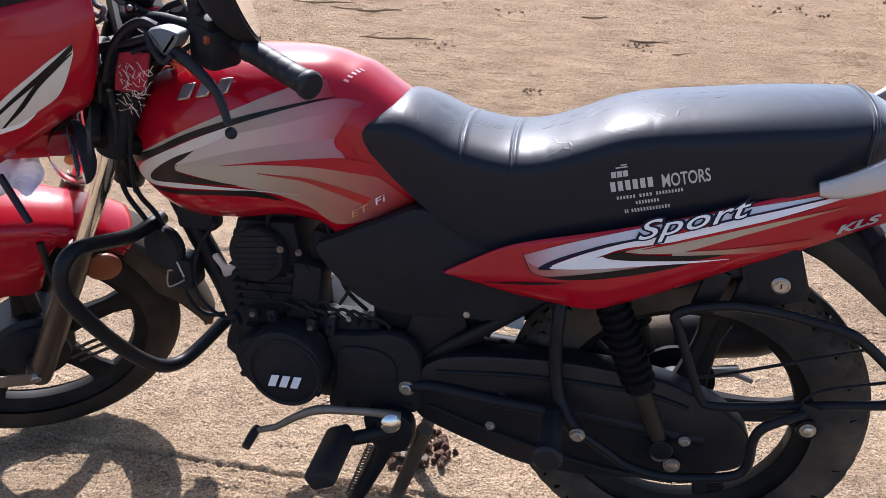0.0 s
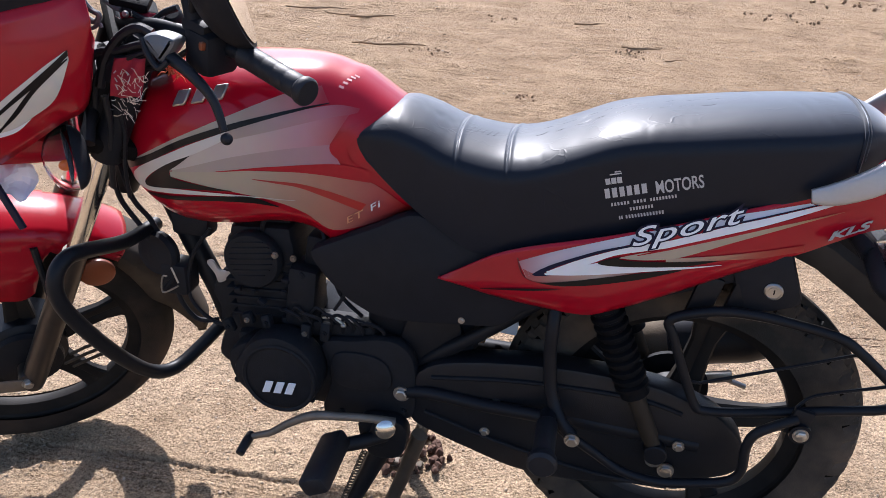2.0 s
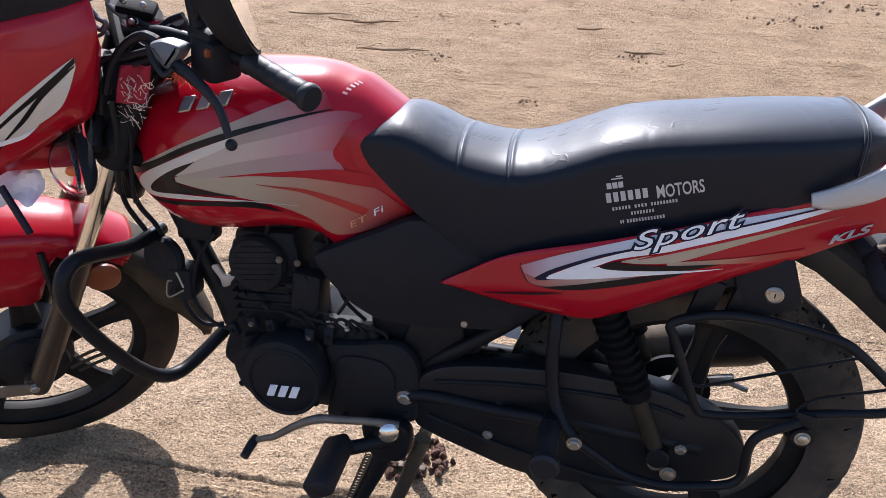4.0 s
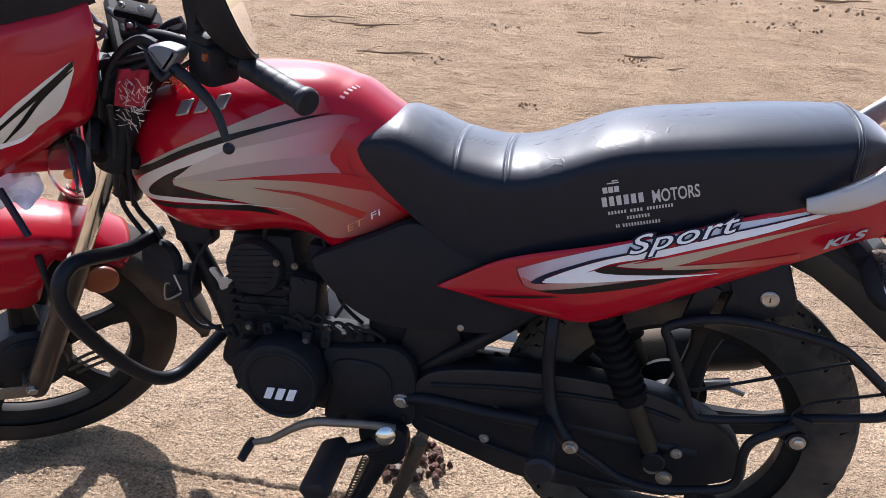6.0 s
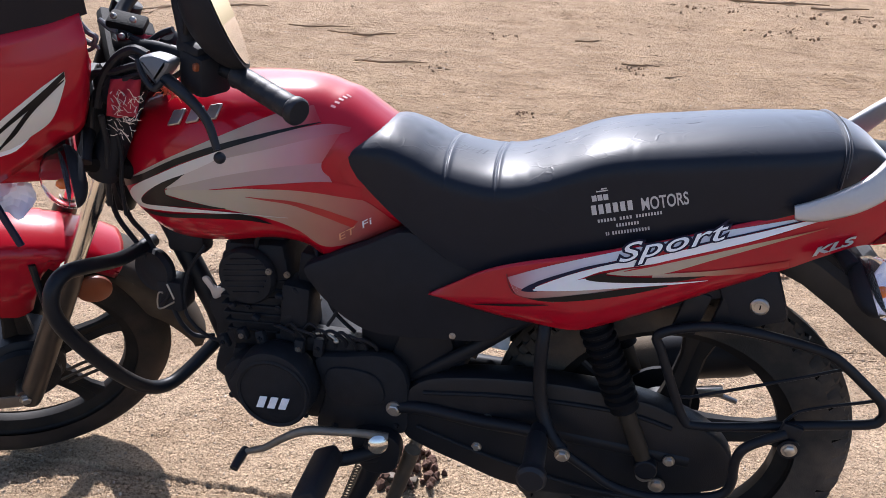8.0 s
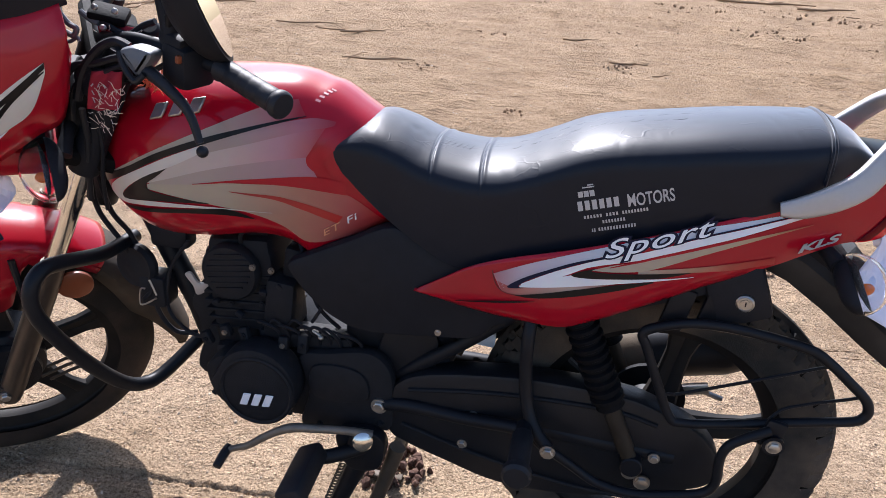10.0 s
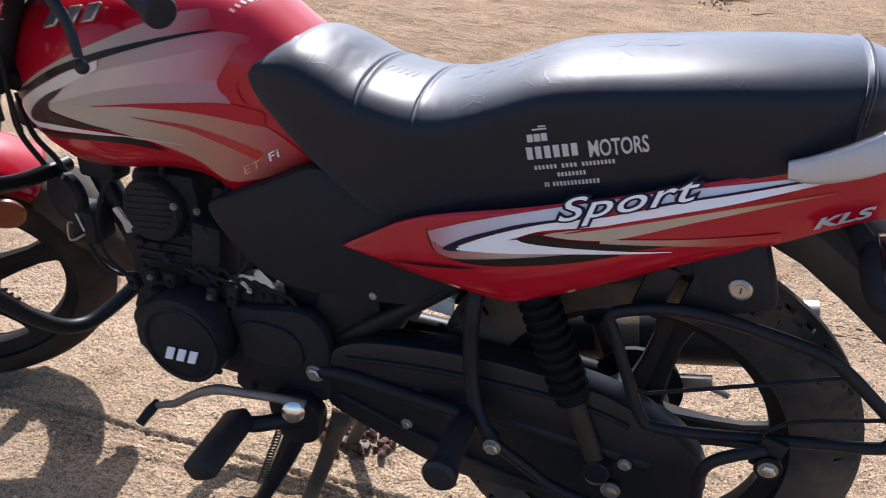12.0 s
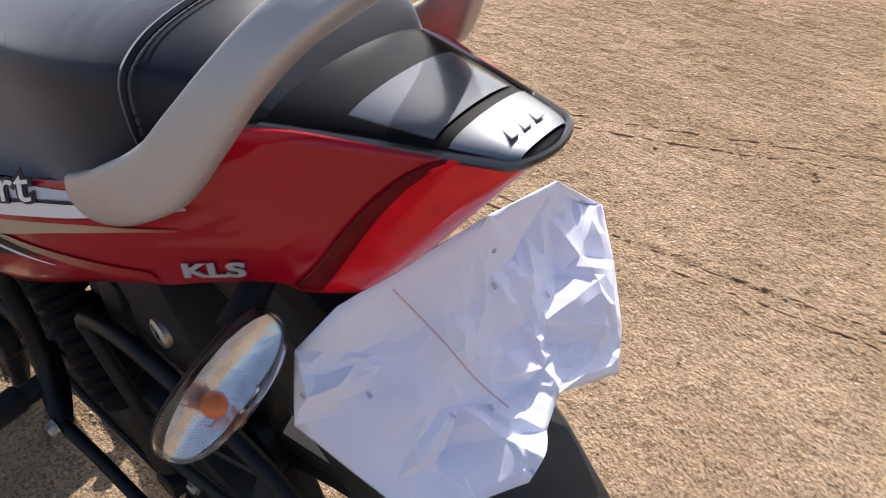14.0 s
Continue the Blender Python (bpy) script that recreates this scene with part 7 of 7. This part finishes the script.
# cables, trim and small fittings behind the cowl
for pts, r, mat, name in (([(-0.931, 0.9605), (-0.9146, 0.9359), (-0.901, 0.9195), (-0.8893, 0.9132), (-0.8954, 0.9032), (-0.9076, 0.9071)], 0.0042, PERCH, "cowl_trim"),
                          ([(-0.9168, 0.896), (-0.9034, 0.8938), (-0.8904, 0.9004), (-0.8875, 0.8958)], 0.0028, PERCH, "cowl_trim"),
                          ([(-0.8046, 0.8957), (-0.8258, 0.9019), (-0.8544, 0.8879), (-0.882, 0.8559), (-0.8981, 0.813)], 0.0070, GRIP, "control_cable"),
                          ([(-0.800, 0.885), (-0.830, 0.878), (-0.862, 0.868), (-0.895, 0.862), (-0.925, 0.83)], 0.0055, GRIP, "control_cable"),
                          ([(-0.810, 0.872), (-0.842, 0.860), (-0.872, 0.850), (-0.900, 0.83), (-0.915, 0.78)], 0.0045, GRIP, "control_cable"),
                          ([(-0.8487, 0.8486), (-0.8668, 0.8495), (-0.8812, 0.8458), (-0.8731, 0.8382), (-0.8589, 0.8411)], 0.0022, STEEL, "cable_clip"),
                          ([(-0.893, 0.80), (-0.900, 0.75), (-0.915, 0.70), (-0.93, 0.64)], 0.0050, GRIP, "control_cable"),
                          ([(-0.880, 0.80), (-0.884, 0.74), (-0.902, 0.68), (-0.912, 0.62)], 0.0034, PLASTIC, "control_cable")):
    y0 = -0.140 if mat is not GRIP else -0.148
    part(name, Shape().tube([(x, y0 + 0.05 * max(0.0, 0.80 - z) / 0.2, z) for x, z in pts], r, 8), mat, bar, "dull silver trim edge" if name == "cowl_trim" else "")
part("control_cable", Shape().tube([(-0.9001, -0.10, 0.9278), (-0.8739, -0.10, 0.9175), (-0.8524, -0.10, 0.9069), (-0.8326, -0.10, 0.9043), (-0.8099, -0.10, 0.918), (-0.790, -0.10, 0.9254)], 0.0048, 8), GRIP, bar)
part("meter_bracket", Shape().tube([(-0.905, -0.105, 0.932), (-0.888, -0.105, 0.920), (-0.877, -0.105, 0.9165)], 0.0042, 8), PERCH, bar, "dull silver bracket")
part("meter_base", Shape().box((0.055, 0.04, 0.016), pose(-0.872, -0.085, 0.928, 20, 12, 20), 0.006), BOOT, bar)
for x, y, z in ((-0.8708, -0.12, 0.9416), (-0.8399, -0.12, 0.9382), (-0.8614, -0.12, 0.9139), (-0.9129, -0.12, 0.8204), (-0.9286, -0.12, 0.8121), (-0.9314, -0.12, 0.7838)):
    part("screw_head", Shape().lathe([(0.0046, -0.003), (0.0046, 0.001), (0.003, 0.0025)], facing(x, y, z, 70, 0, 10), 10), STEEL, bar)
part("brake_reservoir", Shape().lathe([(0.010, -0.016), (0.0145, -0.012), (0.0150, 0.010), (0.011, 0.015)], facing(-0.810, -0.080, 0.905, 40, 15, 0), 18), PLASTIC, bar)
part("mirror_boss", Shape().tube([(-0.742, -0.140, 0.895), (-0.744, -0.140, 0.925), (-0.752, -0.140, 0.955), (-0.757, -0.140, 0.985)], [0.016, 0.014, 0.010, 0.008], 12), PLASTIC, bar)

# -- rear fender flap --
spine = [(0.110, 0.690, 0.062), (0.160, 0.668, 0.062), (0.220, 0.628, 0.064), (0.280, 0.582, 0.066), (0.340, 0.538, 0.060), (0.382, 0.502, 0.050), (0.404, 0.468, 0.046)]
rows = []
for i, (x, z, w) in enumerate(spine):
    a, b = Vector(spine[max(0, i - 1)][:2]), Vector(spine[min(len(spine) - 1, i + 1)][:2])
    d = (b - a).normalized()
    nrm = Vector((d.y, -d.x)) * -1
    depth = 0.040 if i < 6 else 0.018
    prof = [(-1.0, -depth), (-1.0, -0.006), (-0.86, 0.004), (-0.4, 0.010), (0, 0.012), (0.4, 0.010), (0.86, 0.004), (1.0, -0.006), (1.0, -depth)]
    rows.append([(x + nrm.x * h, w * q, z + nrm.y * h) for q, h in prof])
flap = part("rear_fender", Shape().grid(rows), material("dusty_plastic", (0.022, 0.021, 0.021), 0.55, 0.0, 0.3, 40, dust=0.35, dust_colour=(0.10, 0.09, 0.08), specular=0.3), bike, "black plastic rear fender flap", 30)
flap.modifiers.new("thickness", "SOLIDIFY").thickness = 0.004
part("fender_root", Shape().box((0.150, 0.112, 0.055), pose(0.160, 0, 0.678, 0, 33, 0), 0.015), PLASTIC, bike)
part("plate_bracket", Shape().box((0.008, 0.13, 0.07), pose(0.232, 0.01, 0.635, 0, 38, 0), 0.003), PLASTIC, bike, "black number plate bracket")

# ---- paper tied over the number plate ----
from mathutils.geometry import delaunay_2d_cdt
SHEET_AT, SHEET_UP = Vector((0.347, -0.019, 0.569)), Vector((0.8, -0.04, 0.6)).normalized()
SHEET_DOWN = Vector((0.6, 0, -0.8))
RIM = [(0.238, -0.065, 0.700), (0.214, -0.085, 0.662), (0.222, -0.104, 0.612), (0.264, -0.096, 0.590), (0.312, -0.080, 0.548), (0.362, -0.062, 0.506), (0.344, -0.055, 0.535), (0.328, -0.048, 0.560),
       (0.349, -0.019, 0.569), (0.341, 0.012, 0.584), (0.333, 0.038, 0.592), (0.350, 0.095, 0.572), (0.338, 0.115, 0.596), (0.312, 0.140, 0.630), (0.288, 0.158, 0.660), (0.276, 0.110, 0.706), (0.278, 0.031, 0.728)]
FOLDS = [(0.314, 0.025, 0.594), (0.286, 0.006, 0.646), (0.330, 0.080, 0.602), (0.300, 0.110, 0.650), (0.274, 0.060, 0.668), (0.262, -0.040, 0.650), (0.292, -0.022, 0.606), (0.322, -0.012, 0.586), (0.272, 0.020, 0.684),
         (0.258, -0.070, 0.625), (0.300, -0.055, 0.575), (0.306, 0.060, 0.630), (0.318, 0.040, 0.606)]
r = random.Random(12)
known = [Vector(q) for q in RIM + FOLDS]


def flat_of(q):
    d = q - SHEET_AT
    return Vector((q.y, d.dot(SHEET_DOWN)))


flat = [flat_of(q) for q in known]
lifts = [(q - SHEET_AT).dot(SHEET_UP) for q in known]
for _ in range(110):
    t = Vector((r.uniform(-0.10, 0.155), r.uniform(-0.14, 0.09)))
    if min((t - f).length for f in flat) < 0.015:
        continue
    w = [1 / ((t - f).length ** 3 + 1e-9) for f in flat[:len(known)]]
    flat.append(t)
    lifts.append(sum(a * b for a, b in zip(w, lifts)) / sum(w) + r.choice((-0.012, -0.006, 0.0, 0.006, 0.012)))
nr = len(RIM)
vv, _e, ff, ov, _oe, _of = delaunay_2d_cdt(flat, [], [list(range(nr))], 1, 1e-6)
sh = Shape()
for k, t in enumerate(vv):
    lift = lifts[ov[k][0]] if ov[k] else 0.0
    base = Vector((SHEET_AT.x, t.x, SHEET_AT.z)) + SHEET_DOWN * t.y
    off = (base - SHEET_AT).dot(SHEET_UP)
    sh.v.append(tuple(base + SHEET_UP * (lift - off + 0.0095)))
sh.f = [tuple(f) for f in ff]
for amount in (0.0036, 0.0016):
    finer, mids = Shape(), {}
    finer.v = list(sh.v)
    shared = {}
    for f in sh.f:
        for a, b in zip(f, f[1:] + f[:1]):
            shared[frozenset((a, b))] = shared.get(frozenset((a, b)), 0) + 1

    def middle(a, b):
        key = frozenset((a, b))
        if key not in mids:
            q = (Vector(sh.v[a]) + Vector(sh.v[b])) / 2
            if shared[key] > 1:
                q += SHEET_UP * r.choice((-1.0, -0.4, 0.0, 0.5, 1.1)) * amount
            mids[key] = len(finer.v)
            finer.v.append(tuple(q))
        return mids[key]
    for a, b, c in sh.f:
        ab, bc, ca = middle(a, b), middle(b, c), middle(c, a)
        finer.f += [(a, ab, ca), (ab, b, bc), (ca, bc, c), (ab, bc, ca)]
    sh = finer
cover_paper = thing("paper_cover", "crumpled white paper tied over the rear number plate", "paper")
pp = part("sheet", sh, PAPER, cover_paper, smooth=16)
sub = pp.modifiers.new("thickness", "SOLIDIFY")
sub.thickness = 0.0006
marks = Shape()
for k in range(7, len(sh.f), len(sh.f) // 10):
    a, b, c = (Vector(sh.v[i]) for i in sh.f[k])
    up = (b - a).cross(c - a).normalized()
    up = up if up.dot(SHEET_UP) > 0 else -up
    mid = (a + b + c) / 3 + up * 0.0012
    side = Vector((0.1, 1, 0.1)).cross(up).normalized()
    for j in range(3):
        marks.box((0.0026, 0.0004, 0.0003), Matrix.Translation(mid + side * 0.0018 * j) @ Matrix((up.cross(side), side, up)).transposed().to_4x4(), 0)
tagged(part("print_mark", marks, material("faded_ink", (0.10, 0.10, 0.16), 0.8), cover_paper, "small faded dark print"), kind="stuff")

part("string", Shape().tube([(0.262, -0.034, 0.706), (0.2875, -0.020, 0.6650), (0.306, -0.010, 0.632), (0.3230, 0.003, 0.6030)], 0.00032, 5), RED_INK, cover_paper, "thin red string")

# ---- paper over the front number plate ----
front_paper = thing("paper_cover", "crumpled white paper tied over the front number plate", "paper")
rows = []
for i in range(9):
    u = i / 8
    rows.append([(-1.120 + 0.094 * u, -0.150 - 0.030 * v + 0.010 * math.sin(5 * u + 6 * v), 0.680 - 0.062 * v * (1 - 0.35 * u) + 0.006 * math.sin(9 * u + 3 * v)) for v in (j / 6 for j in range(7))])
ob = part("sheet", Shape().grid(rows), PAPER, front_paper, smooth=16)
ob.modifiers.new("thickness", "SOLIDIFY").thickness = 0.0008
ob = part("tie_strip", Shape().box((0.013, 0.006, 0.085), pose(-1.062, -0.185, 0.622, 0, -26, 0), 0.002), NAVY_INK, front_paper, "dark blue strip holding the paper")

# ---- red cloth tied at the steering head ----
cloth = thing("prayer_cloth", "dark red printed cloth with tinsel tied round the handlebar", "cloth")


def drape(at, across, down, wave, n=14, m=10):
    rows = []
    for i in range(n):
        u = i / (n - 1)
        rows.append([Vector(at) + Vector(across) * u + Vector(down) * (j / (m - 1)) + Vector((0.3, -1, 0)) * wave * math.sin(9 * u + 4 * j / (m - 1)) for j in range(m)])
    return rows


for at, across, down in (((-0.866, -0.152, 0.858), (0.052, -0.004, 0.004), (-0.014, -0.004, -0.056)), ((-0.8965, -0.078, 0.9185), (0.064, -0.010, -0.006), (0.010, -0.016, -0.022))):
    ob = part("drape", Shape().grid(drape(at, across, down, 0.004)), CLOTH, cloth, "dark red cloth with pale print", 70)
    ob.modifiers.new("thickness", "SOLIDIFY").thickness = 0.0015
r = random.Random(4)
s = Shape()
for k in range(60):
    u, v = r.random(), r.random()
    p = Vector((-0.856, -0.162, 0.852)) + Vector((0.052, -0.004, 0.0)) * u ** 0.5 + Vector((-0.026, -0.004, -0.072)) * (0.10 + 0.95 * v)
    q = p + Vector((r.uniform(-1, 1), r.uniform(-0.5, 0.0), r.uniform(-1, 1))) * 0.013
    s.tube([p, (p + q) / 2 + Vector((0, 0, r.uniform(-0.004, 0.004))), q], 0.00042, 4, 2)
for k in range(16):
    p = Vector((-0.885 + 0.075 * r.random(), -0.104, 0.892 + 0.018 * r.random()))
    q = p + Vector((r.uniform(-1, 1), r.uniform(-0.5, 0.0), r.uniform(-1, 1))) * 0.012
    s.tube([p, (p + q) / 2, q], 0.0006, 4, 2)
tagged(part("tinsel", s, TINSEL, cloth, "thin pale tinsel threads"), kind="stuff")
s = Shape()
for i in range(8):
    x0, z0 = -0.862 + 0.010 * (i % 3), 0.840 - 0.011 * (i // 3)
    s.box((0.007, 0.0006, 0.0016), pose(x0, -0.1610, z0, 0, r.uniform(-60, 60), -20), 0)
part("print_mark", s, SILVER_INK, cloth, "pale printed strokes")
s = Shape()
for i in range(70):
    p = Vector((-0.815 + 0.03 * r.random(), -0.095 - 0.02 * r.random(), 0.828 + 0.032 * r.random()))
    q = p + Vector((r.uniform(-1, 1), r.uniform(-1, 0.4), r.uniform(-1, 1))) * 0.012
    s.tube([p, (p + q) / 2 + Vector((0, 0, 0.003)), q], [0.0012, 0.0010, 0.0006], 4, 2)
part("flower_knot", s, material("faded_petals", (0.55, 0.12, 0.06), 0.9, 0, 0.4, 60), cloth, "faded orange-red threads")
